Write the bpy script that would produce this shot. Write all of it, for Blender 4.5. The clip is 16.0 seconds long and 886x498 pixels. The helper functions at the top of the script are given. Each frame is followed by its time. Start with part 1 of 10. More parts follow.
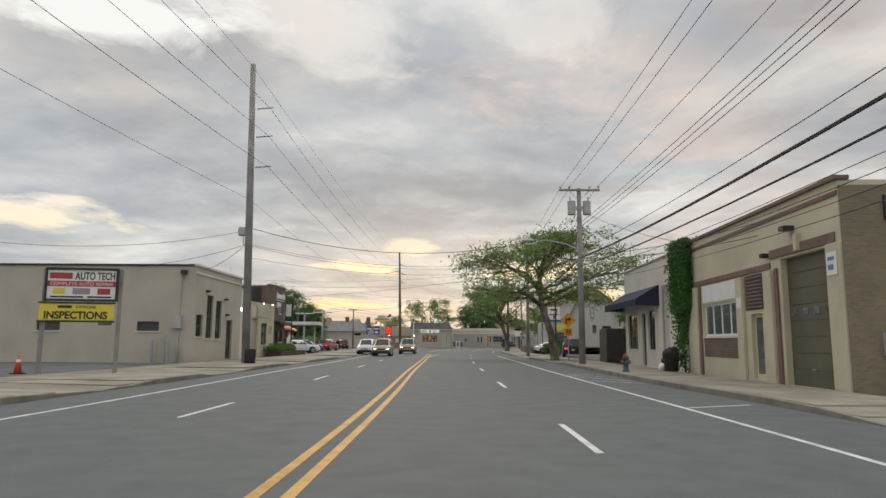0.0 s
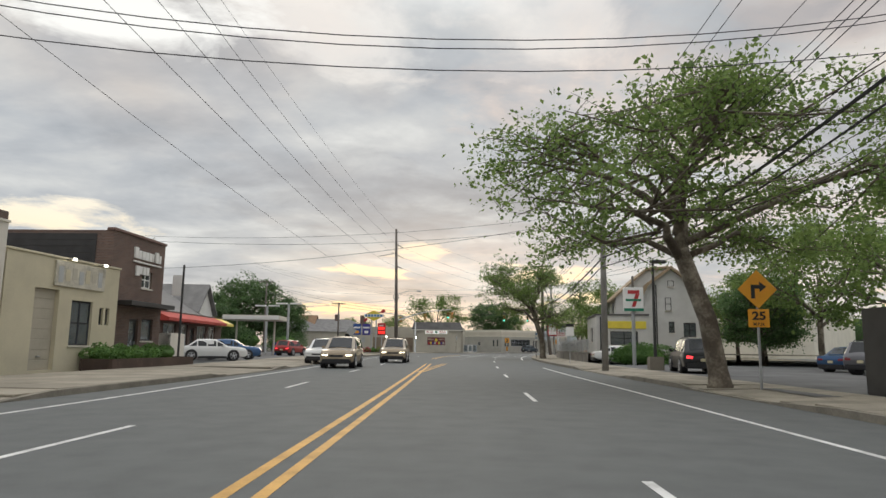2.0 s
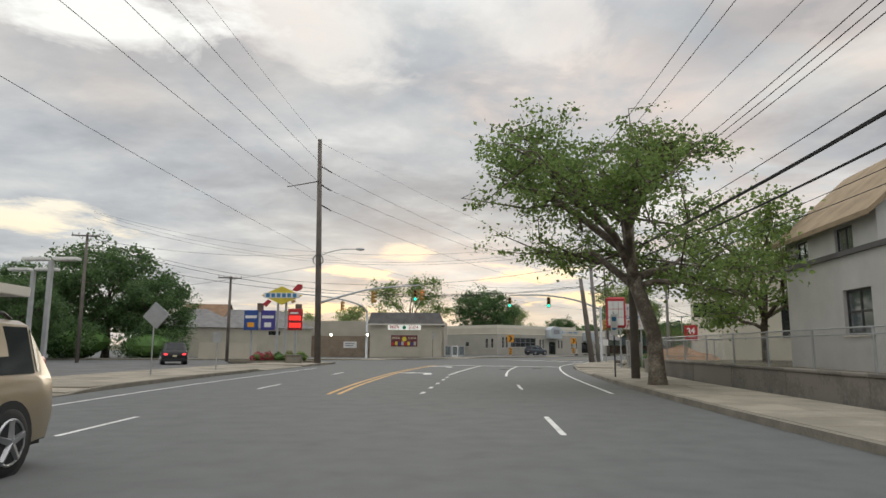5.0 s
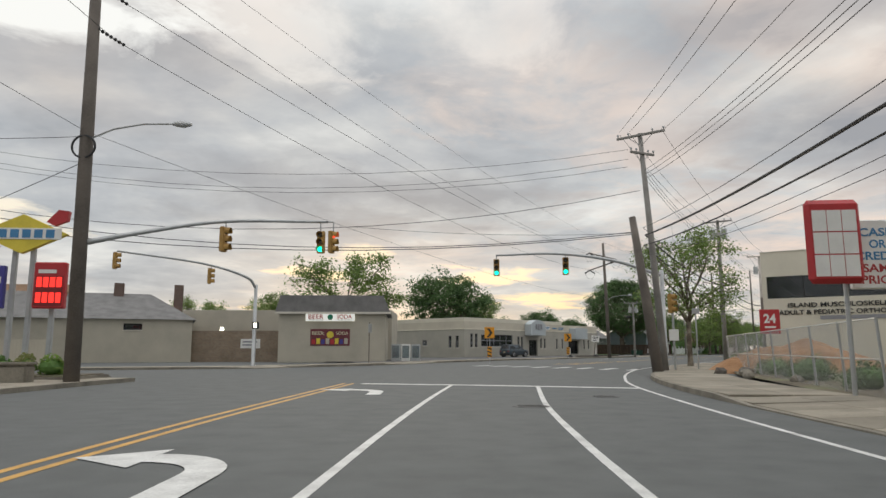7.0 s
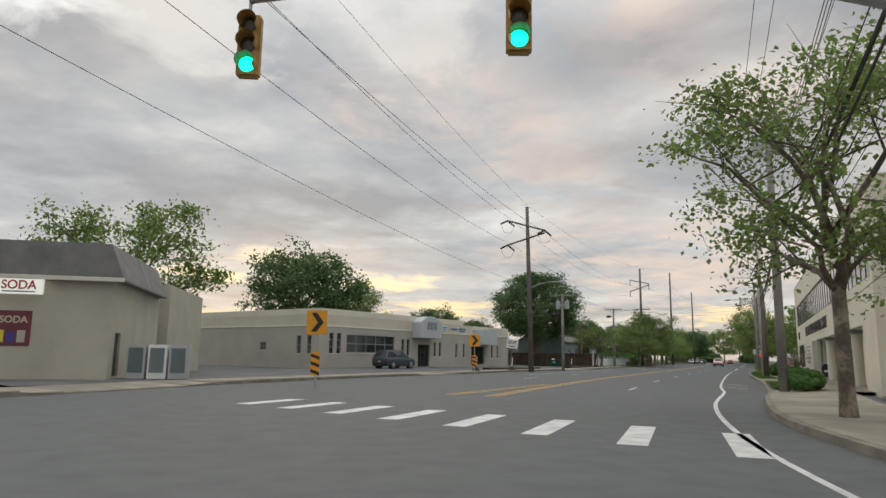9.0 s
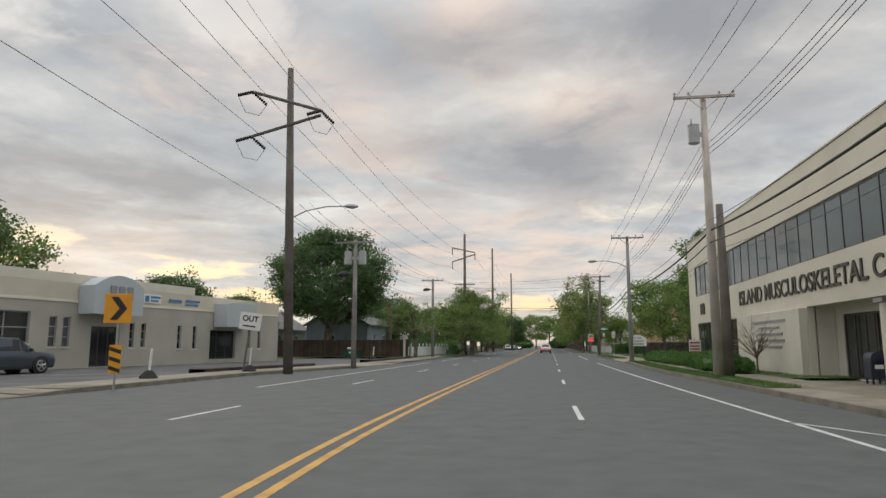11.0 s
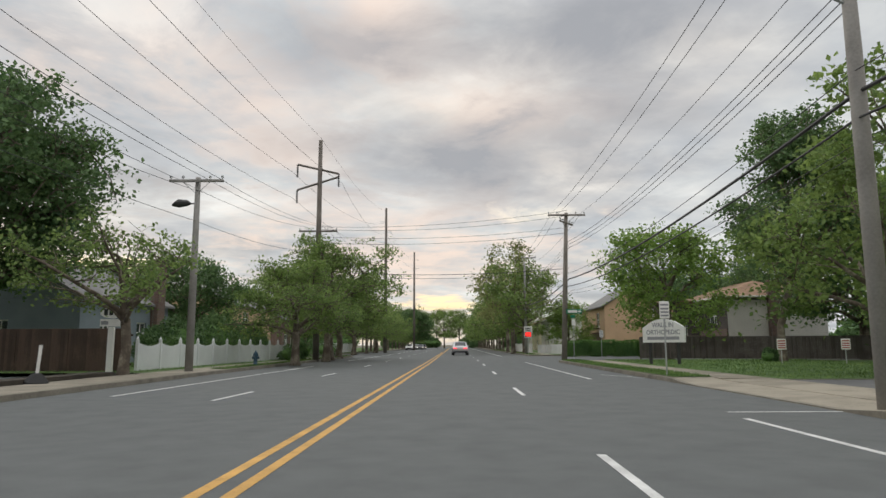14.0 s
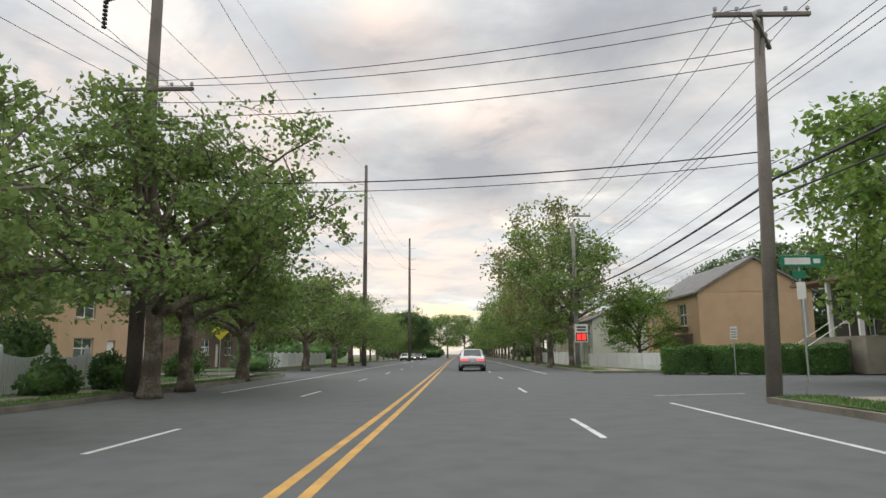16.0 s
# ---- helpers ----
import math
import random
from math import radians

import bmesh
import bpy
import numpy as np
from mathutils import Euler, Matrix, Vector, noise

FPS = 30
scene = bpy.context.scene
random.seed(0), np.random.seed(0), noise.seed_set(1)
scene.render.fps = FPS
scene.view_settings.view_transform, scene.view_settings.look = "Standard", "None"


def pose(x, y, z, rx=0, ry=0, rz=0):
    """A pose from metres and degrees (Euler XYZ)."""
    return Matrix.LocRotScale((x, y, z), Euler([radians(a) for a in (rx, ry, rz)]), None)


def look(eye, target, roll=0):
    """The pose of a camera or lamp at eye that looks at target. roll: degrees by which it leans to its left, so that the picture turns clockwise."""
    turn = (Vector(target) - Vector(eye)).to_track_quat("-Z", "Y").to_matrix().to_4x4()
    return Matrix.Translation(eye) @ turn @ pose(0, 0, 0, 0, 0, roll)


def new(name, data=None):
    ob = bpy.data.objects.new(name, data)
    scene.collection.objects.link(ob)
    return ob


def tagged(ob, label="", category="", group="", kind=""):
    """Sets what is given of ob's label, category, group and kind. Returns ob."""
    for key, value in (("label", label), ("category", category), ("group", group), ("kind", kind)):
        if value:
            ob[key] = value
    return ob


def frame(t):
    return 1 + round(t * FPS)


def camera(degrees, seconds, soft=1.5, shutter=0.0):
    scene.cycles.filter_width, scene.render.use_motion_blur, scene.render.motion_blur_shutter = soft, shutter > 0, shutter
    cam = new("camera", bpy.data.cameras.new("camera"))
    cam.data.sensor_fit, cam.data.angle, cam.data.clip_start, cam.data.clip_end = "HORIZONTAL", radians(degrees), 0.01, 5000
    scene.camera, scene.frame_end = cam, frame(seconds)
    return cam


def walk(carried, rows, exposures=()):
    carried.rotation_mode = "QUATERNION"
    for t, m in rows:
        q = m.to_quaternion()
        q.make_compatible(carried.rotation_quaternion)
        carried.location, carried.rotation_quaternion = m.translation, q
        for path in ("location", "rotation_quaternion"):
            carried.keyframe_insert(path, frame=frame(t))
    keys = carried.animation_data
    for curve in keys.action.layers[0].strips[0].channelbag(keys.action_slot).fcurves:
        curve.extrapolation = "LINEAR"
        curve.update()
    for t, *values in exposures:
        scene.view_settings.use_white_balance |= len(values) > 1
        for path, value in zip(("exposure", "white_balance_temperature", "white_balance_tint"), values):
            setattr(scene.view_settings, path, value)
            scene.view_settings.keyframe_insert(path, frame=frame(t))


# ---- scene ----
cam = camera(67.5, 16.0)

PATH = [
    (0, (2.831, 0.845, 1.39), (2.706, 2.822, 1.669), 0.4),
    (0.5, (2.457, 8.378, 1.346), (2.324, 10.353, 1.63), 0.2),
    (1, (2.087, 15.813, 1.332), (1.939, 17.787, 1.617), 0.0),
    (1.5, (1.623, 23.294, 1.303), (1.467, 25.267, 1.589), 0.2),
    (2, (1.139, 30.72, 1.246), (0.983, 32.692, 1.537), 0.8),
    (2.5, (0.982, 38.433, 1.251), (0.816, 40.404, 1.546), 1.5),
    (3, (0.617, 45.736, 1.251), (0.45, 47.707, 1.549), 2.2),
    (3.2, (0.449, 48.747, 1.229), (0.283, 50.718, 1.524), 1.5),
    (5.3, (-0.441, 80.732, 1.485), (-0.55, 82.708, 1.778), 0.4),
    (5.5, (-0.556, 83.775, 1.446), (-0.661, 85.75, 1.745), 0.9),
    (6, (-0.749, 91.085, 1.441), (-0.839, 93.058, 1.754), 1.7),
    (6.5, (-0.748, 98.761, 1.324), (-0.804, 100.737, 1.628), 1.3),
    (7, (-0.766, 106.427, 1.279), (-0.754, 108.405, 1.576), -0.0),
    (7.5, (-0.166, 114.095, 1.248), (-0.082, 116.071, 1.545), -0.3),
    (8, (0.763, 121.766, 1.23), (0.917, 123.738, 1.527), -0.3),
    (8.2, (1.341, 124.83, 1.235), (1.515, 126.797, 1.555), -0.0),
    (10.3, (11.228, 155.687, 1.648), (11.868, 157.559, 1.938), 0.5),
    (10.5, (12.45, 158.421, 1.577), (13.146, 160.274, 1.865), 0.3),
    (11, (15.699, 165.04, 1.433), (16.529, 166.837, 1.721), 0.0),
    (11.5, (19.281, 171.385, 1.457), (20.206, 173.136, 1.739), 0.0),
    (12, (23.183, 177.81, 1.369), (24.179, 179.521, 1.654), 0.1),
    (12.5, (27.321, 184.289, 1.272), (28.369, 185.969, 1.552), -0.1),
    (13, (31.425, 190.57, 1.234), (32.496, 192.236, 1.517), -0.4),
    (13.5, (35.629, 196.932, 1.255), (36.702, 198.596, 1.539), -0.2),
    (14, (39.857, 203.15, 1.283), (40.926, 204.816, 1.569), -0.2),
    (14.5, (44.092, 209.753, 1.282), (45.165, 211.415, 1.577), -0.4),
    (15, (48.186, 216.174, 1.22), (49.263, 217.832, 1.519), -0.4),
    (15.5, (52.358, 222.583, 1.245), (53.427, 224.245, 1.55), -0.3),
    (16, (56.771, 229.237, 1.296), (57.83, 230.905, 1.609), -0.4),
]
walk(cam, [(t, look(eye, target, roll)) for t, eye, target, roll in PATH], [(t, stops, 6430, 7.2) for t, stops in ((0, -0.1), (2.5, 0.0), (5.5, 0.0), (8, -0.12), (10.5, -0.1), (12, 0.0), (14.5, 0.14), (16, 0.34))])

# ---- world and light ----
world = bpy.data.worlds.new("sky")
scene.world = world
world.use_nodes = True


def build_sky(nt):
    """Evening cloud deck over a Nishita sky, with a warm gap along the horizon ahead."""
    nt.nodes.clear()
    L = nt.links.new

    def nd(kind, **kw):
        n = nt.nodes.new(kind)
        for k, v in kw.items():
            if k == "op":
                n.operation = v
            else:
                n.inputs[k].default_value = v
        return n

    def math_(op, a, b=None, clamp=False):
        n = nt.nodes.new("ShaderNodeMath")
        n.operation, n.use_clamp = op, clamp
        for i, v in enumerate((a, b)):
            if v is None:
                continue
            if isinstance(v, (int, float)):
                n.inputs[i].default_value = v
            else:
                L(v, n.inputs[i])
        return n.outputs[0]

    def ramp(fac, stops):
        n = nt.nodes.new("ShaderNodeValToRGB")
        cr = n.color_ramp
        while len(cr.elements) < len(stops):
            cr.elements.new(0.5)
        for e, (p, c) in zip(cr.elements, stops):
            e.position, e.color = p, (*c, 1)
        L(fac, n.inputs[0])
        return n.outputs[0]

    def mix(fac, a, b, kind="MIX"):
        n = nt.nodes.new("ShaderNodeMix")
        n.data_type, n.blend_type = "RGBA", kind
        for i, v in ((0, fac), (6, a), (7, b)):
            if isinstance(v, (int, float)):
                n.inputs[i].default_value = v
            elif isinstance(v, tuple):
                n.inputs[i].default_value = (*v, 1)
            else:
                L(v, n.inputs[i])
        return n.outputs[2]

    co = nt.nodes.new("ShaderNodeTexCoord")
    sep = nt.nodes.new("ShaderNodeSeparateXYZ")
    L(co.outputs["Generated"], sep.inputs[0])
    dx, dy, dz = sep.outputs
    up = math_("MAXIMUM", dz, 0.0)
    den = math_("ADD", up, 0.10)
    comb = nt.nodes.new("ShaderNodeCombineXYZ")
    L(math_("DIVIDE", dx, den), comb.inputs[0])
    L(math_("DIVIDE", dy, den), comb.inputs[1])
    plane = comb.outputs[0]

    def noise_(scale, detail, rough, offset, distort=0.0):
        mp = nt.nodes.new("ShaderNodeMapping")
        mp.inputs["Location"].default_value = offset
        L(plane, mp.inputs[0])
        n = nd("ShaderNodeTexNoise", Scale=scale, Detail=detail, Roughness=rough, Distortion=distort)
        L(mp.outputs[0], n.inputs["Vector"])
        return n.outputs["Fac"]

    big = noise_(SKY_BIG, 6.0, 0.55, SKY_OFF1, 0.4)
    small = noise_(SKY_SMALL, 7.0, 0.58, SKY_OFF2, 0.25)
    cloud = math_("ADD", math_("MULTIPLY", big, 0.72), math_("MULTIPLY", small, 0.28))
    deck = ramp(cloud, SKY_DECK)
    # evening colour in broad soft patches on the deck
    blush = math_("MULTIPLY", math_("SUBTRACT", noise_(0.8, 4.0, 0.5, SKY_OFF3), 0.50), 3.2, True)
    col = mix(math_("MULTIPLY", blush, 0.8), deck, mix(1.0, deck, (1.16, 0.99, 0.86), "MULTIPLY"))
    ragged = noise_(2.6, 6.0, 0.6, (2.2, 9.1, 0.0), 0.3)

    def dot(v):
        n = nt.nodes.new("ShaderNodeVectorMath")
        n.operation = "DOT_PRODUCT"
        n.inputs[1].default_value = v
        L(co.outputs["Generated"], n.inputs[0])
        return n.outputs["Value"]

    def opening(az, el, wide, tall, edge, rough):
        """A ragged patch of the deck round a bearing and a height, both in degrees."""
        sa, ca, se, ce = math.sin(radians(az)), math.cos(radians(az)), math.sin(radians(el)), math.cos(radians(el))
        u = math_("DIVIDE", dot((ca, -sa, 0)), radians(wide))
        v = math_("DIVIDE", dot((-se * sa, -se * ca, ce)), radians(tall))
        r = math_("SQRT", math_("ADD", math_("MULTIPLY", u, u), math_("MULTIPLY", v, v)))
        k = math_("ADD", math_("SUBTRACT", 1.0, r), math_("MULTIPLY", math_("SUBTRACT", ragged, 0.5), rough))
        k = math_("MULTIPLY", k, edge, True)
        return math_("MULTIPLY", k, math_("GREATER_THAN", dot((ce * sa, ce * ca, se)), 0.0))

    for az, el, wide, tall, amount in SKY_BLUSH:
        col = mix(math_("MULTIPLY", opening(az, el, wide, tall, 0.9, 3.2), amount), col, SKY_PEACH)
    rim = ramp(up, [(0.0, (1, 1, 1)), (0.03, (0.75, 0.75, 0.75)), (0.085, (0, 0, 0))])
    ahead = math_("ADD", math_("MULTIPLY", dx, 0.10), math_("MULTIPLY", dy, 0.995))
    face = math_("MULTIPLY", math_("SUBTRACT", ahead, 0.55), 2.6, True)
    streak = math_("MULTIPLY", math_("SUBTRACT", noise_(1.0, 5.0, 0.6, (7.0, 3.0, 0)), 0.34), 3.0, True)
    col = mix(math_("MULTIPLY", math_("MULTIPLY", rim, streak), math_("MULTIPLY", face, 0.75)), col, SKY_RIM)
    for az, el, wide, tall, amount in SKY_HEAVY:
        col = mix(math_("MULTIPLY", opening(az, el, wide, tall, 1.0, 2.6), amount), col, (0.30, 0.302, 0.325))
    for az, el, wide, tall, amount in SKY_BREAKS:
        col = mix(math_("MULTIPLY", opening(az, el, wide, tall, 1.5, 4.2), amount), col, ramp(up, SKY_WARM))
    # deck made brighter overhead, above the view, as added fill light on the ground
    high = ramp(up, [(0.0, (1, 1, 1)), (0.46, (1, 1, 1)), (0.85, SKY_TOP_FILL), (1.0, SKY_TOP_FILL)])
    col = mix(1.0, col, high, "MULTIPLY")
    sky = nt.nodes.new("ShaderNodeTexSky")
    sky.sky_type, sky.sun_disc = "NISHITA", False
    sky.sun_elevation, sky.sun_rotation = radians(5), radians(-6)
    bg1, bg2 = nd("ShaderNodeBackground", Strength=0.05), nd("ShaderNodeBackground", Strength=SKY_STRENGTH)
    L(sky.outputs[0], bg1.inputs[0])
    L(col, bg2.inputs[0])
    # the cloud deck hides most of the clear sky above it
    add, out = nt.nodes.new("ShaderNodeMixShader"), nt.nodes.new("ShaderNodeOutputWorld")
    add.inputs[0].default_value = 0.88
    L(bg1.outputs[0], add.inputs[1])
    L(bg2.outputs[0], add.inputs[2])
    L(add.outputs[0], out.inputs[0])


SKY_BIG, SKY_SMALL = 1.0, 3.0
SKY_OFF1, SKY_OFF2, SKY_OFF3 = (3.1, 7.7, 0.0), (11.0, 2.0, 0.0), (5.3, 1.2, 4.0)
SKY_DECK = [(0.34, (0.325, 0.34, 0.37)), (0.45, (0.42, 0.43, 0.455)), (0.54, (0.52, 0.52, 0.525)), (0.66, (0.70, 0.69, 0.675))]
SKY_WARM = [(0.0, (1.05, 0.72, 0.30)), (0.09, (1.1, 0.86, 0.50)), (0.2, (0.92, 0.83, 0.70)), (0.4, (0.86, 0.84, 0.81))]
SKY_RIM, SKY_PEACH = (0.82, 0.66, 0.44), (0.78, 0.62, 0.53)
# openings in the deck: bearing, height, half width, half height in degrees, and how far they open
SKY_BREAKS = [(-31, 26, 8, 4, 0.95), (-13, 27, 9, 4.5, 0.4), (6, 26, 7, 4, 0.3), (-35, 9.5, 5.5, 1.4, 0.8), (-10.5, 6.3, 4, 0.6, 0.8), (-6.5, 8.2, 2.8, 0.8, 0.6), (-13, 3.2, 5, 0.6, 0.75), (4.5, 6.2, 4, 1.0, 0.8), (9, 4.2, 5, 0.9, 0.75), (33, 3.5, 4, 0.8, 0.7), (41, 11, 3.5, 1.1, 0.5)]
SKY_BLUSH = [(26, 28, 7, 6, 0.9), (20, 15.5, 8, 2.4, 0.7), (37, 19, 8, 5, 0.55), (8, 24, 12, 6, 0.55), (-15, 28, 10, 5, 0.5), (0, 8, 14, 4, 0.4), (31, 7, 16, 4, 0.75), (27, 11, 16, 4, 0.6), (16, 20, 14, 6, 0.5), (36, 22, 12, 5, 0.4)]
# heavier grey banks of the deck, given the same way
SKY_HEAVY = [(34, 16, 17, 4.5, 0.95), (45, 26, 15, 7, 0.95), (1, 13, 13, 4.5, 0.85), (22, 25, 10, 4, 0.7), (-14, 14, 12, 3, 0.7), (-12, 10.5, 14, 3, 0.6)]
SKY_TOP_FILL, SKY_STRENGTH = (2.2, 2.2, 2.22), 1.38
build_sky(world.node_tree)

sun = new("sun", bpy.data.lights.new("sun", "SUN"))
sun.data.energy, sun.data.angle, sun.data.color = 0.6, radians(25), (1.0, 0.86, 0.68)
sun.matrix_world = look((0, 0, 60), (0 + 6, -60, 60 - 14))
tagged(sun, "low evening sun behind cloud", "sun", kind="structure")

# ---- materials ----
MATS = {}


def mat(name, color, rough=0.7, var=0.18, scale=3.0, fine=40.0, bump=0.15, metal=0.0, spec=0.5, island=0.0, tint=None, coat=0.0, emit=None, power=0.0, random_=0.0):
    """A surface with grain and stains at two scales, at real-world size."""
    if name in MATS:
        return MATS[name]
    m = bpy.data.materials.new(name)
    m.use_nodes = True
    nt = m.node_tree
    L, b = nt.links.new, nt.nodes["Principled BSDF"]
    b.inputs["Roughness"].default_value, b.inputs["Metallic"].default_value = rough, metal
    b.inputs["Specular IOR Level"].default_value, b.inputs["Coat Weight"].default_value = spec, coat
    co = nt.nodes.new("ShaderNodeTexCoord")
    n1, n2 = nt.nodes.new("ShaderNodeTexNoise"), nt.nodes.new("ShaderNodeTexNoise")
    geo = nt.nodes.new("ShaderNodeNewGeometry")
    for n, s in ((n1, scale), (n2, fine)):
        n.inputs["Scale"].default_value, n.inputs["Detail"].default_value = s, 5
        L(geo.outputs["Position"], n.inputs["Vector"])
    add = nt.nodes.new("ShaderNodeMath")
    add.operation = "MULTIPLY_ADD"
    L(n2.outputs["Fac"], add.inputs[0])
    add.inputs[1].default_value = 0.45
    L(n1.outputs["Fac"], add.inputs[2])
    src = add.outputs[0]
    for kind, amount in (("Random Per Island", island), ("Random", random_)):
        if amount:
            r = geo if kind == "Random Per Island" else nt.nodes.new("ShaderNodeObjectInfo")
            ad = nt.nodes.new("ShaderNodeMath")
            ad.operation = "MULTIPLY_ADD"
            L(r.outputs[kind], ad.inputs[0])
            ad.inputs[1].default_value = amount
            L(src, ad.inputs[2])
            src = ad.outputs[0]
    extra = island + random_
    cr = nt.nodes.new("ShaderNodeValToRGB")
    dark = [max(0.0, c * (1 - var * 1.5)) for c in color]
    light = [min(1.0, c * (1 + var * 1.3)) for c in (tint or color)]
    cr.color_ramp.elements[0].position, cr.color_ramp.elements[0].color = 0.45, (*dark, 1)
    cr.color_ramp.elements[1].position, cr.color_ramp.elements[1].color = min(1.0, 1.0 + extra * 0.6), (*light, 1)
    mid = cr.color_ramp.elements.new(min(0.95, 0.72 + extra * 0.5))
    mid.color = (*color, 1)
    L(src, cr.inputs[0])
    L(cr.outputs[0], b.inputs["Base Color"])
    if bump:
        bp = nt.nodes.new("ShaderNodeBump")
        bp.inputs["Strength"].default_value, bp.inputs["Distance"].default_value = bump, 0.02
        L(add.outputs[0], bp.inputs["Height"])
        L(bp.outputs[0], b.inputs["Normal"])
    if emit:
        b.inputs["Emission Color"].default_value, b.inputs["Emission Strength"].default_value = (*emit, 1), power
    MATS[name] = m
    return m


def glass_mat(name, color, rough=0.03):
    m = bpy.data.materials.new(name)
    m.use_nodes = True
    b = m.node_tree.nodes["Principled BSDF"]
    b.inputs["Base Color"].default_value = (*color, 1)
    b.inputs["Roughness"].default_value, b.inputs["Transmission Weight"].default_value, b.inputs["IOR"].default_value = rough, 0.85, 1.5
    MATS[name] = m
    return m


ASPHALT = mat("asphalt", (0.12, 0.127, 0.125), 0.86, 0.11, 1.6, 70, 0.3, spec=0.3)
LOT = mat("lot_asphalt", (0.13, 0.13, 0.13), 0.9, 0.25, 0.5, 22, 0.35, spec=0.3)
CONCRETE = mat("concrete", (0.265, 0.238, 0.19), 0.88, 0.2, 0.8, 18, 0.3, spec=0.3, random_=0.25)
KERB = mat("kerb_concrete", (0.225, 0.205, 0.168), 0.9, 0.25, 1.2, 16, 0.3, spec=0.3)
EARTH = mat("bare_earth", (0.145, 0.12, 0.082), 0.95, 0.3, 0.4, 9, 0.5, tint=(0.12, 0.14, 0.06))
GRASS = mat("grass_blades", (0.095, 0.175, 0.04), 0.8, 0.3, 0.8, 20, 0.2, island=0.3, tint=(0.14, 0.21, 0.055))
TURF = mat("turf", (0.085, 0.15, 0.038), 0.95, 0.3, 0.6, 25, 0.6)
WHITE_PAINT = mat("road_white", (0.62, 0.62, 0.60), 0.7, 0.22, 2.0, 30, 0.1)
YELLOW_PAINT = mat("road_yellow", (0.56, 0.32, 0.08), 0.7, 0.2, 2.0, 30, 0.1)
GLASS = glass_mat("window_glass", (0.55, 0.62, 0.64))
DARK_GLASS = glass_mat("dark_glass", (0.16, 0.18, 0.19))
CREAM = mat("cream_stucco", (0.57, 0.515, 0.37), 0.85, 0.10, 0.7, 25, 0.15)
TAN = mat("tan_stucco", (0.47, 0.435, 0.355), 0.88, 0.09, 0.6, 25, 0.15)
PALE = mat("pale_paint", (0.66, 0.62, 0.54), 0.8, 0.08, 0.6, 25, 0.1)
OFFWHITE = mat("offwhite_render", (0.70, 0.66, 0.55), 0.85, 0.06, 0.5, 30, 0.1)
WHITE = mat("white_paint", (0.76, 0.75, 0.71), 0.6, 0.06, 1.0, 30, 0.05)
BEIGE = mat("beige_office_render", (0.60, 0.55, 0.45), 0.85, 0.07, 0.6, 30, 0.08)
GREY_SIDING = mat("grey_siding", (0.56, 0.55, 0.52), 0.75, 0.08, 1.0, 30, 0.08)


def brick_mat(name, dark, light, mortar):
    """Coursed brick at real size, on walls that run along either axis."""
    m = mat(name, dark, 0.92, 0.25, 2.0, 30, 0.3)
    nt = m.node_tree
    L, b = nt.links.new, nt.nodes["Principled BSDF"]
    geo = nt.nodes.new("ShaderNodeNewGeometry")
    sep, add, comb = nt.nodes.new("ShaderNodeSeparateXYZ"), nt.nodes.new("ShaderNodeMath"), nt.nodes.new("ShaderNodeCombineXYZ")
    L(geo.outputs["Position"], sep.inputs[0])
    L(sep.outputs[0], add.inputs[0])
    L(sep.outputs[1], add.inputs[1])
    L(add.outputs[0], comb.inputs[0])
    L(sep.outputs[2], comb.inputs[1])
    br = nt.nodes.new("ShaderNodeTexBrick")
    for k, v in (("Scale", 1.0), ("Brick Width", 0.215), ("Row Height", 0.075), ("Mortar Size", 0.008), ("Mortar Smooth", 0.2), ("Bias", -0.1)):
        br.inputs[k].default_value = v
    for k, c in (("Color1", dark), ("Color2", light), ("Mortar", mortar)):
        br.inputs[k].default_value = (*c, 1)
    L(comb.outputs[0], br.inputs["Vector"])
    mx = nt.nodes.new("ShaderNodeMix")
    mx.data_type, mx.blend_type = "RGBA", "MULTIPLY"
    mx.inputs[0].default_value = 0.5
    L(br.outputs["Color"], mx.inputs[6])
    st = nt.nodes.new("ShaderNodeTexNoise")
    st.inputs["Scale"].default_value, st.inputs["Detail"].default_value = 1.1, 5
    L(geo.outputs["Position"], st.inputs["Vector"])
    rp = nt.nodes.new("ShaderNodeValToRGB")
    rp.color_ramp.elements[0].position, rp.color_ramp.elements[0].color = 0.3, (0.45, 0.44, 0.43, 1)
    rp.color_ramp.elements[1].position, rp.color_ramp.elements[1].color = 0.7, (1, 1, 1, 1)
    L(st.outputs["Fac"], rp.inputs[0])
    L(rp.outputs[0], mx.inputs[7])
    L(mx.outputs[2], b.inputs["Base Color"])
    return m


BRICK = brick_mat("brown_brick", (0.13, 0.08, 0.065), (0.20, 0.12, 0.09), (0.24, 0.215, 0.19))
MAROON = mat("maroon_trim", (0.19, 0.115, 0.095), 0.75, 0.15, 1.5, 30, 0.1)
DARK_METAL = mat("dark_metal", (0.035, 0.034, 0.033), 0.55, 0.2, 2, 30, 0.05)
STEEL = mat("galvanised_steel", (0.42, 0.43, 0.43), 0.45, 0.12, 2, 40, 0.05, metal=0.6)
ROOF = mat("roof_felt", (0.12, 0.115, 0.11), 0.95, 0.2, 1.0, 25, 0.3)
SHINGLE = mat("grey_shingle", (0.20, 0.195, 0.19), 0.92, 0.18, 1.2, 20, 0.4)
BROWN_SHINGLE = mat("brown_shingle", (0.24, 0.15, 0.09), 0.92, 0.2, 1.2, 20, 0.4)
POLE_WOOD = mat("weathered_pole_wood", (0.275, 0.262, 0.243), 0.92, 0.22, 0.9, 18, 0.4)
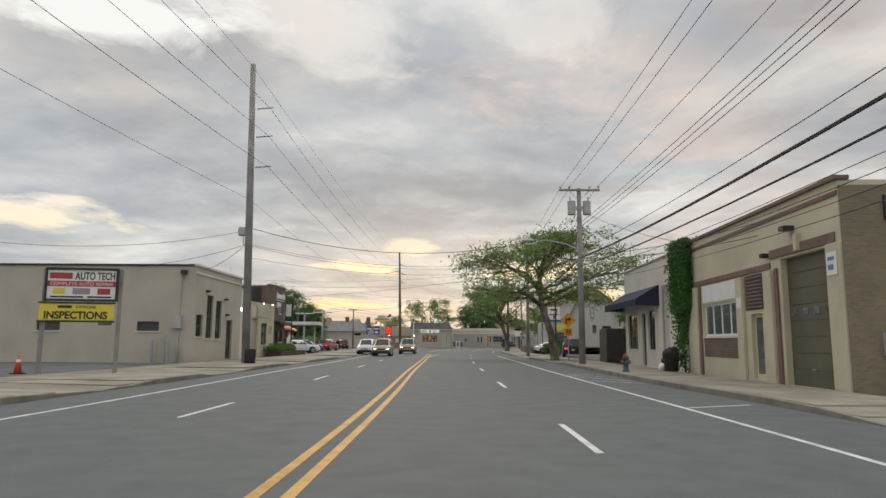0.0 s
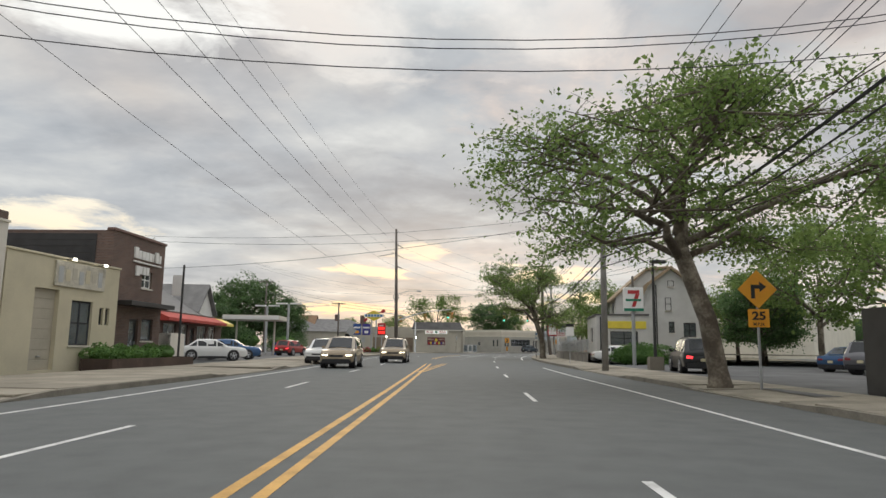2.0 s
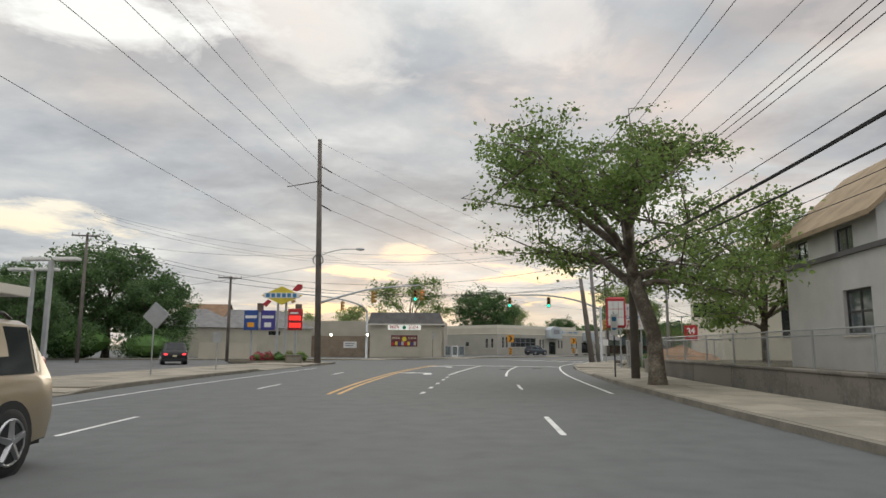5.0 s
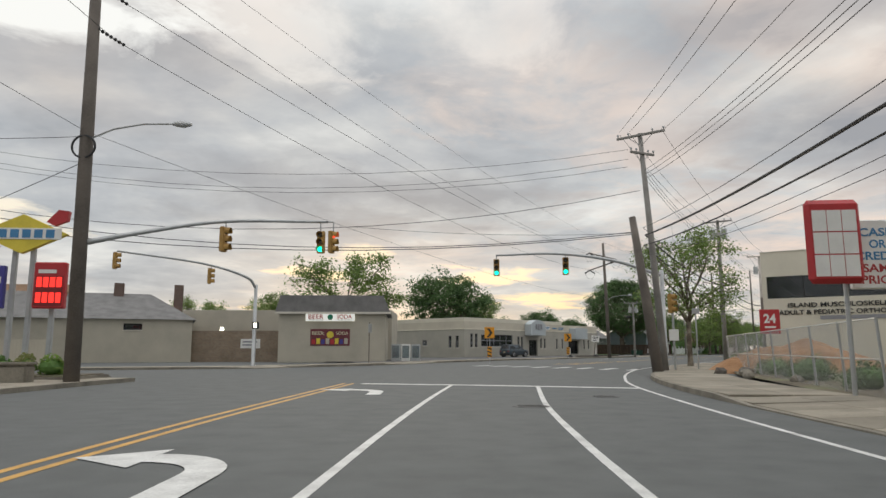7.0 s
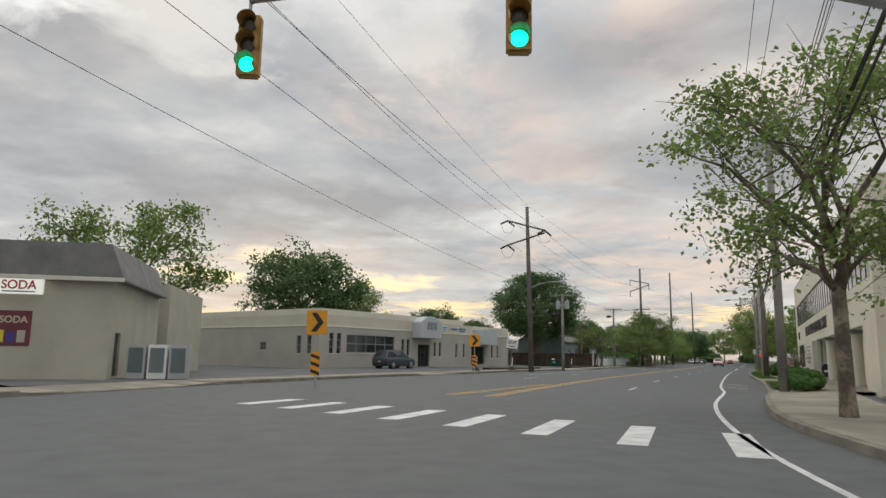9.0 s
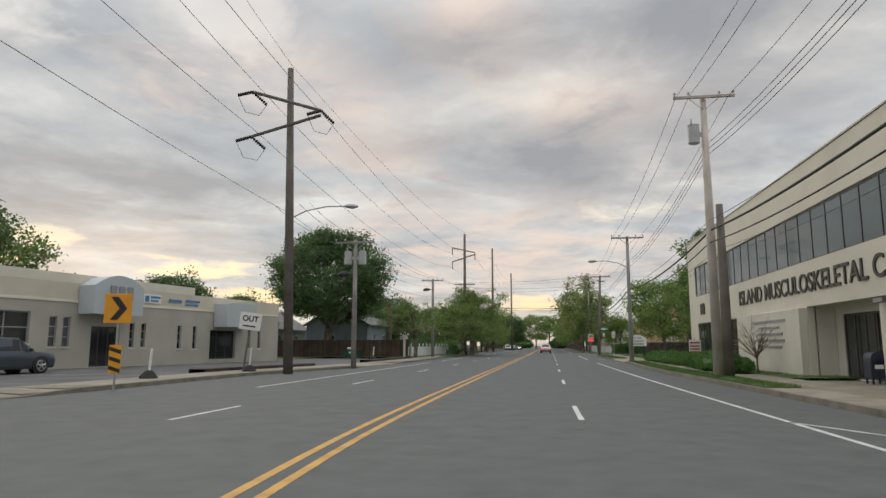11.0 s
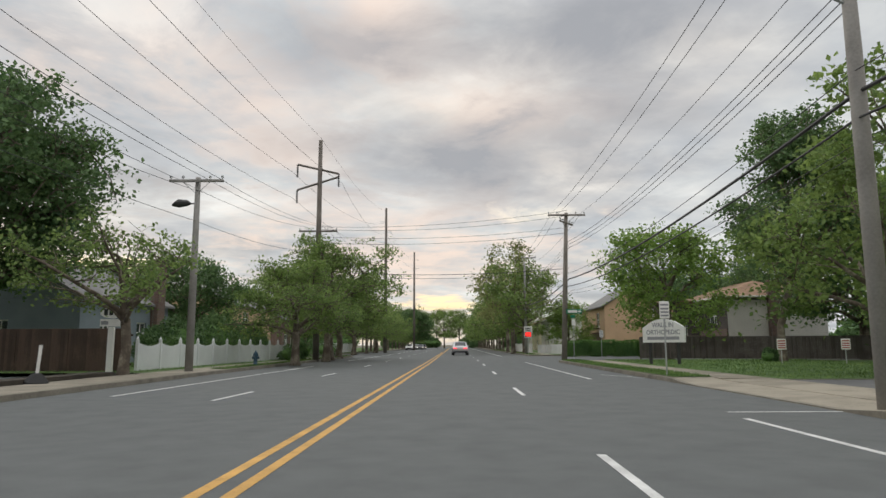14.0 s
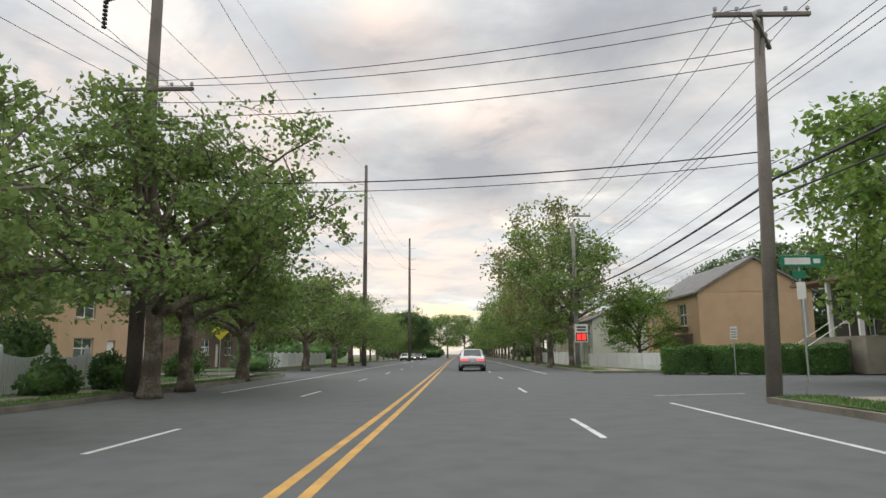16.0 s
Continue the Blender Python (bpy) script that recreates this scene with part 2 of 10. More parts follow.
POLE_DARK = mat("creosoted_pole_wood", (0.15, 0.13, 0.112), 0.9, 0.25, 0.9, 18, 0.4)
WIRE = mat("black_cable", (0.03, 0.03, 0.032), 0.6, 0.05, 2, 20, 0.0)
CAN = mat("grey_transformer_paint", (0.42, 0.43, 0.43), 0.5, 0.1, 2, 20, 0.05)
BLACK = mat("black_rubber", (0.018, 0.018, 0.018), 0.75, 0.2, 3, 30, 0.1)
BARK = mat("plane_bark", (0.13, 0.105, 0.08), 0.95, 0.3, 1.8, 12, 0.6, tint=(0.25, 0.22, 0.17))

# ---- mesh helpers ----


def thing(name, label, category, group="", kind="", m=None):
    ob = new(name)
    ob.empty_display_size = 0.3
    if m is not None:
        ob.matrix_world = m
    return tagged(ob, label, category, group, kind)


def part(name, bm, material, parent, label=""):
    me = bpy.data.meshes.new(name)
    bmesh.ops.recalc_face_normals(bm, faces=bm.faces)
    bm.to_mesh(me)
    bm.free()
    me.materials.append(material)
    ob = new(name, me)
    ob.parent = parent
    if label:
        ob["label"] = label
    return ob


def solo(name, bm, material, label, category, group="", kind="", m=None):
    """A thing of one mesh."""
    ob = part(name, bm, material, None)
    if m is not None:
        ob.matrix_world = m
    return tagged(ob, label, category, group, kind)


def smooth_faces(ob):
    for p in ob.data.polygons:
        p.use_smooth = True
    return ob


def box(bm, x0, x1, y0, y1, z0, z1, m=None):
    v = [bm.verts.new(m @ Vector(c) if m else c) for c in ((x0, y0, z0), (x1, y0, z0), (x1, y1, z0), (x0, y1, z0), (x0, y0, z1), (x1, y0, z1), (x1, y1, z1), (x0, y1, z1))]
    for f in ((3, 2, 1, 0), (4, 5, 6, 7), (0, 1, 5, 4), (1, 2, 6, 5), (2, 3, 7, 6), (3, 0, 4, 7)):
        bm.faces.new([v[i] for i in f])
    return bm


def bevelled(x0, x1, y0, y1, z0, z1, r=0.02, seg=2):
    bm = box(bmesh.new(), x0, x1, y0, y1, z0, z1)
    bmesh.ops.bevel(bm, geom=list(bm.edges), offset=r, segments=seg, affect="EDGES", clamp_overlap=True)
    return bm


def tube(bm, pts, radii, n=8, cap=True):
    """A round rod along points."""
    pts = [Vector(p) for p in pts]
    if not isinstance(radii, (list, tuple)):
        radii = [radii] * len(pts)
    rings, side = [], None
    for i, p in enumerate(pts):
        d = (pts[min(i + 1, len(pts) - 1)] - pts[max(i - 1, 0)]).normalized()
        if side is None:
            side = d.cross(Vector((0.31, 0.9, 0.17))).normalized()
        side = (side - d * side.dot(d)).normalized()
        up = d.cross(side)
        rings.append([bm.verts.new(p + (side * math.cos(a) + up * math.sin(a)) * radii[i]) for a in (2 * math.pi * k / n for k in range(n))])
    for a, b in zip(rings, rings[1:]):
        for k in range(n):
            bm.faces.new((a[k], a[(k + 1) % n], b[(k + 1) % n], b[k]))
    if cap and n > 2:
        bm.faces.new(rings[0][::-1])
        bm.faces.new(rings[-1])
    return bm


def cyl(bm, x, y, z0, z1, r0, r1=None, n=16):
    return tube(bm, [(x, y, z0), (x, y, z1)], [r0, r0 if r1 is None else r1], n)


def prism(bm, outline, y0, y1, m=None):
    """An outline in x and z, drawn out along y."""
    a = [bm.verts.new(m @ Vector((x, y0, z)) if m else (x, y0, z)) for x, z in outline]
    b = [bm.verts.new(m @ Vector((x, y1, z)) if m else (x, y1, z)) for x, z in outline]
    bm.faces.new(a[::-1])
    bm.faces.new(b)
    for i in range(len(a)):
        j = (i + 1) % len(a)
        bm.faces.new((a[i], a[j], b[j], b[i]))
    return bm


def facing(p, d, z=0.0):
    """A frame at p with x along d and y to the left of it."""
    a = math.atan2(d[1], d[0])
    return Matrix.Translation((p[0], p[1], z)) @ Matrix.Rotation(a, 4, "Z")


def text_part(body, size, material, parent, m, name="lettering", extrude=0.01, bold=0.0, align="CENTER"):
    cu = bpy.data.curves.new(name, "FONT")
    cu.body, cu.size, cu.extrude, cu.offset = body, size, extrude, bold
    cu.align_x, cu.align_y = align, "CENTER"
    tmp = bpy.data.objects.new(name, cu)
    me = bpy.data.meshes.new_from_object(tmp)
    bpy.data.objects.remove(tmp)
    bpy.data.curves.remove(cu)
    me.materials.append(material)
    ob = new(name, me)
    ob.parent = parent
    ob.matrix_local = m
    return ob


# ---- lines of the plan ----


def smooth_line(pts, step=1.5):
    pts = [Vector((*p, 0)).to_2d() for p in pts]
    ext = [pts[0] * 2 - pts[1], *pts, pts[-1] * 2 - pts[-2]]
    out = []
    for i in range(1, len(ext) - 2):
        p0, p1, p2, p3 = ext[i - 1 : i + 3]
        n = max(1, round((p2 - p1).length / step))
        for k in range(n):
            t = k / n
            out.append(0.5 * (2 * p1 + (p2 - p0) * t + (2 * p0 - 5 * p1 + 4 * p2 - p3) * t * t + (3 * p1 - p0 - 3 * p2 + p3) * t**3))
    out.append(pts[-1])
    return out


def shift(line, d):
    """The line moved d metres to its right."""
    out = []
    for i, p in enumerate(line):
        t = (line[min(i + 1, len(line) - 1)] - line[max(i - 1, 0)]).normalized()
        out.append(p + Vector((t.y, -t.x)) * d)
    return out


def ribbon(bm, a, b, za, zb=None):
    zb = za if zb is None else zb
    va = [bm.verts.new((p.x, p.y, za[i] if isinstance(za, list) else za)) for i, p in enumerate(a)]
    vb = [bm.verts.new((p.x, p.y, zb[i] if isinstance(zb, list) else zb)) for i, p in enumerate(b)]
    for i in range(len(a) - 1):
        bm.faces.new((va[i], vb[i], vb[i + 1], va[i + 1]))
    return bm


def between(line, y0, y1):
    return [p for p in line if y0 <= p.y <= y1]


RIGHT_EDGE = smooth_line([(8.2, -12), (7.5, 10), (6.5, 27), (5.9, 37), (5.3, 50), (4.6, 63), (4.1, 77), (3.95, 92), (4.05, 103), (4.5, 115), (5.8, 128.5), (7.4, 136), (9.6, 143), (12.2, 149.3), (16.1, 156.5), (21.1, 164.1), (25.6, 171.7), (40.2, 194.5), (58, 221.3), (70, 239.2), (100, 284), (160, 374), (230, 478)])
YELLOW_A = smooth_line([(1.7, -12), (0.9, 7), (0.2, 19.5), (-0.8, 34), (-1.75, 50), (-2.7, 65), (-3.8, 82), (-4.9, 97), (-5.2, 106), (-5.1, 117), (-4.1, 131.5)])
YELLOW_B = smooth_line([(9.8, 160.3), (12.4, 164.7), (15.9, 170.4), (20, 177.2), (28.6, 190.2), (45.8, 215.8), (58.9, 235.3), (68.5, 249.6), (98, 294), (158, 384), (228, 488)])
LEFT_EDGE = smooth_line([(-4.6, -12), (-5.6, 12), (-6.2, 22), (-6.9, 33), (-7.5, 46), (-8.3, 57), (-9.6, 77), (-11.2, 98), (-11.5, 112), (-11.6, 122)])
RIGHT_KERB = smooth_line([(10.4, -12), (9.7, 13), (8.7, 25), (8.2, 37), (7.6, 48), (6.5, 63), (5.75, 76), (5.2, 90), (5.2, 103), (5.5, 111), (6.3, 124), (7.3, 131), (8.7, 136.5), (10.8, 141.8), (14.0, 150.2), (18.3, 157.2), (25.3, 167.2), (34, 181.1), (42.2, 194.2), (52.3, 208.6), (58.9, 218.5), (67.1, 230.8), (73.0, 239.4)])
LEFT_KERB = smooth_line([(-6.6, -12), (-7.5, 16), (-7.9, 27), (-8.5, 36), (-8.95, 50), (-9.4, 62), (-10.9, 80), (-13, 101), (-13.3, 115), (-13.1, 127), (-12.7, 133)])
FAR_KERB = smooth_line([(-60, 139), (-30, 144.5), (-14.2, 149), (-10.8, 152), (-7.3, 155.4), (-4.3, 159.8), (-0.7, 167.0), (6.7, 178.7), (14.6, 189.1), (21.5, 199.0), (28.0, 206.0), (36.6, 217.2), (46.4, 232.5), (50.2, 238.2), (57.4, 249.0), (64.5, 259.8), (70.5, 268.8)])

# ---- ground, road and pavements ----
bm = bmesh.new()
bmesh.ops.create_grid(bm, x_segments=8, y_segments=8, size=2400)
solo("ground", bm, EARTH, "earth and rough grass ground reaching the horizon", "ground", kind="structure", m=pose(60, 150, -0.06))
bm = bmesh.new()
bmesh.ops.create_grid(bm, x_segments=40, y_segments=60, size=1)
bmesh.ops.scale(bm, vec=(230, 300, 1), verts=bm.verts)
solo("road", bm, ASPHALT, "worn grey asphalt of a four-lane road", "road", kind="structure", m=pose(100, 240, 0))


def stripe(name, pts, width, material, label, z=0.004):
    line = [p if isinstance(p, Vector) else Vector(p) for p in pts]
    bm = ribbon(bmesh.new(), shift(line, -width / 2), shift(line, width / 2), z)
    return solo(name, bm, material, label, "road marking", kind="structure")


def part_line(line, a, b):
    """The stretch of a line from a to b metres along it."""
    out, s = [], 0.0
    for p, q in zip(line, line[1:]):
        d = (q - p).length
        lo, hi = max(a, s), min(b, s + d)
        if hi > lo:
            out.append(p.lerp(q, (lo - s) / d))
            last = p.lerp(q, (hi - s) / d)
        s += d
    return out + [last] if out else out


def length_to(line, y):
    """Metres along the line to where it reaches y."""
    s = 0.0
    for p, q in zip(line, line[1:]):
        if p.y <= y <= q.y:
            return s + (q - p).length * (y - p.y) / (q.y - p.y)
        s += (q - p).length
    return s


SOLID = "solid white edge line, a little worn"
for y0, y1 in ((-12, 74), (97, 211), (221, 241), (262, 470)):
    stripe("edge_line", between(RIGHT_EDGE, y0, y1), 0.12, WHITE_PAINT, SOLID)
stripe("edge_line", LEFT_EDGE, 0.12, WHITE_PAINT, SOLID)
LEFT_EDGE_B = shift(YELLOW_B, -6.75)
for y0, y1 in ((188, 218), (222, 243), (252, 470)):
    stripe("edge_line", between(LEFT_EDGE_B, y0, y1), 0.12, WHITE_PAINT, SOLID)
for line in (between(YELLOW_A, -12, 80), between(YELLOW_A, 96.5, 140), YELLOW_B):
    for off in (-0.16, 0.16):
        stripe("centre_line", shift(line, off), 0.13, YELLOW_PAINT, "one of a pair of solid yellow centre lines")
# a second pair parts from the first before the side street
fork = between(YELLOW_A, 62, 80)
for off in (-0.1, 0.16):
    stripe("centre_line", [a.lerp(b, i / (len(fork) - 1)) for i, (a, b) in enumerate(zip(shift(fork, off + 0.1), shift(fork, off + 1.1)))], 0.11, YELLOW_PAINT, "yellow line of the fork before the side street", 0.008)
# the painted wedge where the centre lines part at the junction
wedge = between(YELLOW_B, 160, 171)
for off in (-0.16, 0.16):
    k = len(wedge) - 1
    stripe("centre_line", [a.lerp(b, i / k) for i, (a, b) in enumerate(zip(shift(wedge, off - 1.5), shift(wedge, off - 0.7)))], 0.12, YELLOW_PAINT, "yellow line of the painted wedge", 0.008)


def dashes(line, first, last, phase, group, length=3.05, cycle=12.36, width=0.11):
    s, total = phase, sum((q - p).length for p, q in zip(line, line[1:]))
    while s < total - length:
        seg = part_line(line, s, s + length)
        if len(seg) > 1 and first <= seg[0].y <= last:
            tagged(stripe("lane_dash", seg, width, WHITE_PAINT, "short white lane dash"), group=group)
        s += cycle


def fit_dash(line, y, first, last, group, cycle=12.36):
    """Dashes with one of them beginning at y."""
    dashes(line, first, last, length_to(line, y) % cycle, group, cycle=cycle)


LANE_R = smooth_line([(5.0, -12), (4.3, 9.7), (3.5, 21.9), (2.75, 34.5), (2.05, 48), (1.6, 62), (1.2, 78), (1.1, 90), (1.15, 100), (1.2, 110)])
fit_dash(LANE_R, 9.7, -12, 82, "right lane dashes")
fit_dash(LANE_R, 100.2, 84, 104, "right lane dashes")
LANE_L = smooth_line([(-1.7, -12), (-2.7, 12), (-3.2, 22), (-3.9, 33), (-4.6, 46), (-5.4, 57), (-6.5, 77), (-8.0, 98), (-8.2, 112), (-8.1, 124)])
fit_dash(LANE_L, 12.9, -12, 124, "left lane dashes")
LANE_RB = shift(YELLOW_B, 3.8)
fit_dash(LANE_RB, 186.1, 157, 480, "right lane dashes", 12.22)
LANE_LB = smooth_line([(10.4, 170.2), (24.1, 190.7), (58.5, 240.9), (95.2, 295.9), (155.2, 385.9), (225.2, 489.9)])
fit_dash(LANE_LB, 189.4, 175, 480, "left lane dashes", 12.17)
# turn lane at the junction: short dots, then solid lines to the stop line
for y in (97.6, 100.4, 103.3, 106.3, 109.0):
    tagged(stripe("lane_dot", [(-2.2 + (y - 97) * 0.02, y), (-2.18 + (y - 97) * 0.02, y + 0.9)], 0.14, WHITE_PAINT, "short white dot of the turn lane line"), group="turn lane dots")
stripe("lane_line", smooth_line([(-2.0, 112), (-1.6, 117.4), (-1.0, 124), (-0.3, 130.5)]), 0.13, WHITE_PAINT, "solid white line beside the turn lane")
stripe("lane_line", smooth_line([(1.0, 111), (1.25, 116.1), (1.7, 122), (2.6, 129.4)]), 0.13, WHITE_PAINT, "solid white line between lanes before the junction")
stripe("stop_line", [(-3.6, 131.2), (1.0, 130.0), (5.7, 128.3)], 0.5, WHITE_PAINT, "white stop line before the junction", 0.009)
for i in range(8):
    p = Vector((1.9, 156.2)).lerp(Vector((10.4, 146.0)), i / 7)
    q = Vector((3.3, 158.2)).lerp(Vector((12.0, 149.0)), i / 7)
    tagged(stripe("crossing_bar", [p.lerp(q, 0.0), p.lerp(q, 1.0)], 0.5, WHITE_PAINT, "white bar of the pedestrian crossing"), group="crossing bars")


def turn_arrow(x, y, s=1.0):
    bm = bmesh.new()
    inner, outer = [], []
    for i in range(9):
        c = radians(90 * i / 8)
        inner.append((-0.55 + 0.62 * math.cos(c), 1.05 + 0.62 * math.sin(c)))
        outer.append((-0.55 + 0.98 * math.cos(c), 1.05 + 1.12 * math.sin(c)))
    inner, outer = [(0.07, 0), *inner], [(0.43, 0), *outer]
    va, vb = ([bm.verts.new((a * s, b * s, 0.012)) for a, b in side] for side in (inner, outer))
    for i in range(len(va) - 1):
        bm.faces.new((va[i], vb[i], vb[i + 1], va[i + 1]))
    bm.faces.new([bm.verts.new((a * s, b * s, 0.012)) for a, b in ((-0.552, 1.35), (-0.552, 2.5), (-1.35, 1.92))])
    solo("turn_arrow", bm, WHITE_PAINT, "white left-turn arrow painted on the lane", "road marking", group="turn arrows", kind="structure", m=pose(x, y, 0))


IRON = mat("cast_iron", (0.10, 0.10, 0.098), 0.7, 0.25, 3.0, 40, 0.3, metal=0.3)
for x, y, r in ((1.3, 121.6, 0.42), (3.7, 124.6, 0.4)):
    mh = solo("manhole_cover", tube(bmesh.new(), [(0, 0, -0.02), (0, 0, 0.006), (0, 0, 0.008)], [r, r, r * 0.9], 28), IRON, "dark round iron manhole cover in the road", "manhole cover", "manhole covers", m=pose(x, y, 0.0))
    for k in range(5):
        part("rib", box(bmesh.new(), -r * 0.7, r * 0.7, -r * 0.6 + k * r * 0.3, -r * 0.6 + k * r * 0.3 + 0.03, 0.0085, 0.013), IRON, mh)
turn_arrow(-3.5, 112.3, 1.15)
turn_arrow(-2.9, 125.3, 1.15)
for a, b in (((6.2, 31.6), (8.2, 31.9)), ((6.3, 30.8), (8.3, 29.2)), ((6.4, 29.4), (8.4, 26.6)), ((6.7, 26.4), (8.5, 25.2)), ((73.2, 243.2), (76.2, 242.2)), ((7.2, 16), (9.0, 17)), ((51.35, 211.1), (53.2, 209.9)), ((60.0, 221), (61.5, 220.5)), ((27.0, 174.0), (26.6, 170.8)), ((24.5, 169.9), (24.3, 167.3)), ((60.9, 223.6), (60.6, 221.6)), ((52.28, 238.36), (52.75, 237.36)), ((53.34, 240.34), (53.86, 239.07)), ((51.45, 235.98), (51.68, 236.18))):
    stripe("parking_line", [a, b], 0.1, WHITE_PAINT, "thin white parking line beside the kerb")


def pavement(line, drops, inner, name, label, width=0.16):
    """A kerb and a paved strip behind it, which dips at the driveways. inner: metres of paving behind the kerb, outwards to the right of the line."""
    sgn = 1 if inner > 0 else -1
    z = []
    for p in line:
        low = 1.0
        for y0, y1 in drops:
            d = max(y0 - p.y, p.y - y1)
            low = min(low, max(0.0, min(1.0, d / 1.4)))
        z.append(0.03 + 0.12 * low)
    a, b, c = line, shift(line, sgn * width), shift(line, inner)
    bm = bmesh.new()
    ribbon(bm, a, a, [-0.05] * len(a), z)
    ribbon(bm, a, b, z)
    kerb = solo("kerb", bm, KERB, "worn concrete kerb beside the road", "kerb", kind="structure")
    bm = bmesh.new()
    ribbon(bm, b, c, [v - 0.004 for v in z], [0.15] * len(a))
    ribbon(bm, c, c, [0.15] * len(a), [-0.05] * len(a))
    walk_ = solo(name, bm, CONCRETE, label, "pavement", kind="structure")
    return kerb, walk_

PAV = "buff concrete pavement with joints and stains"
DROPS_R = [(-20, 14), (47, 52), (61, 70), (113, 122), (161, 170), (210, 217)]
_, walk_right = pavement(RIGHT_KERB, DROPS_R, 3.2, "pavement", PAV)
DROPS_L = [(17, 20), (27, 31), (40, 44), (56, 62), (66, 78), (88, 96), (116, 124)]
_, walk_left = pavement(between(LEFT_KERB, -20, 133), DROPS_L, -5.2, "pavement", PAV)
DROPS_F = [(150, 152), (160, 166), (184, 187), (208, 214)]
_, walk_far = pavement(FAR_KERB, DROPS_F, -2.2, "pavement", PAV)


def slab(name, outline, z, material, label, category):
    bm = bmesh.new()
    f = bm.faces.new([bm.verts.new((x, y, z)) for x, y in outline])
    bmesh.ops.triangulate(bm, faces=[f])
    return solo(name, bm, material, label, category, kind="structure")


def yard(line, d0, d1, z, name, material, label, category):
    bm = ribbon(bmesh.new(), shift(line, d0), shift(line, d1), z)
    return solo(name, bm, material, label, category, kind="structure")



# ---- kit: walls, windows, signs ----


def rot_z(deg):
    return Matrix.Rotation(radians(deg), 4, "Z")


def wall_mesh(length, z0, z1, th, openings=()):
    """A wall along x from 0 to length, inwards to +y, with openings (x0, x1, z0, z1) through it, as one closed skin."""
    bm = bmesh.new()
    xs = sorted({0.0, length, *(round(v, 4) for o in openings for v in o[:2])})
    zs = sorted({z0, z1, *(round(min(max(v, z0), z1), 4) for o in openings for v in o[2:])})
    nx, nz = len(xs) - 1, len(zs) - 1

    def solid(i, k):
        if not (0 <= i < nx and 0 <= k < nz):
            return False
        x, z = (xs[i] + xs[i + 1]) / 2, (zs[k] + zs[k + 1]) / 2
        return not any(o[0] < x < o[1] and o[2] < z < o[3] for o in openings)

    vert = {}

    def at(i, k, y):
        if (i, k, y) not in vert:
            vert[i, k, y] = bm.verts.new((xs[i], y, zs[k]))
        return vert[i, k, y]

    for i in range(nx):
        for k in range(nz):
            if not solid(i, k):
                continue
            c = ((i, k), (i + 1, k), (i + 1, k + 1), (i, k + 1))
            bm.faces.new([at(*p, 0.0) for p in c])
            bm.faces.new([at(*p, th) for p in c][::-1])
            for (p, q), nb in zip(((c[0], c[1]), (c[1], c[2]), (c[2], c[3]), (c[3], c[0])), ((i, k - 1), (i + 1, k), (i, k + 1), (i - 1, k))):
                if not solid(*nb):
                    bm.faces.new((at(*p, 0.0), at(*p, th), at(*q, th), at(*q, 0.0)))
    return bm


def wall_part(parent, m, length, z0, z1, th, material, openings=(), label=""):
    ob = part("wall", wall_mesh(length, z0, z1, th, openings), material, parent, label)
    ob.matrix_local = m
    return ob


def sides(w, dep):
    """The frames of the four walls of a house: front, right, back and left, each with x along it and y inwards."""
    T = Matrix.Translation
    return T((0, 0, 0)), T((w, 0, 0)) @ rot_z(90), T((w, dep, 0)) @ rot_z(180), T((0, dep, 0)) @ rot_z(-90)


def shell(parent, w, dep, z0, z1, material, front=(), right=(), back=(), left=(), th=0.25):
    f, r, b, l = sides(w, dep)
    wall_part(parent, f, w, z0, z1, th, material, front)
    wall_part(parent, b, w, z0, z1, th, material, back)
    inset = Matrix.Translation((th, 0, 0))
    wall_part(parent, r @ inset, dep - 2 * th, z0, z1, th, material, [(o[0] - th, o[1] - th, o[2], o[3]) for o in right])
    wall_part(parent, l @ inset, dep - 2 * th, z0, z1, th, material, [(o[0] - th, o[1] - th, o[2], o[3]) for o in left])
    return f, r, b, l


def window(parent, m, o, nx=1, nz=1, frame_mat=None, glass=None, fw=0.06, depth=0.1, sill=True, label="", name="window"):
    """A framed window in the opening o of a wall whose frame is m."""
    x0, x1, z0, z1 = o
    cw, ch = (x1 - x0) / nx, (z1 - z0) / nz
    holes = [(i * cw + (fw if i == 0 else fw / 2), (i + 1) * cw - (fw if i == nx - 1 else fw / 2), k * ch + (fw if k == 0 else fw / 2), (k + 1) * ch - (fw if k == nz - 1 else fw / 2)) for i in range(nx) for k in range(nz)]
    bm = wall_mesh(x1 - x0, 0.0, z1 - z0, 0.06, holes)
    bmesh.ops.translate(bm, vec=(x0, depth, z0), verts=bm.verts)
    win = part(name, bm, frame_mat or DARK_METAL, parent, label)
    win.matrix_local = m
    for i in range(nx):
        a, b = x0 + (x1 - x0) * i / nx, x0 + (x1 - x0) * (i + 1) / nx
        part("pane", box(bmesh.new(), a + 0.01, b - 0.01, depth + 0.024, depth + 0.034, z0 + 0.01, z1 - 0.01), glass or GLASS, win)
    if sill:
        part("sill", bevelled(x0 - 0.06, x1 + 0.06, -0.06, depth - 0.003, z0 - 0.08, z0 - 0.003, 0.01), PALE, win)
    return win


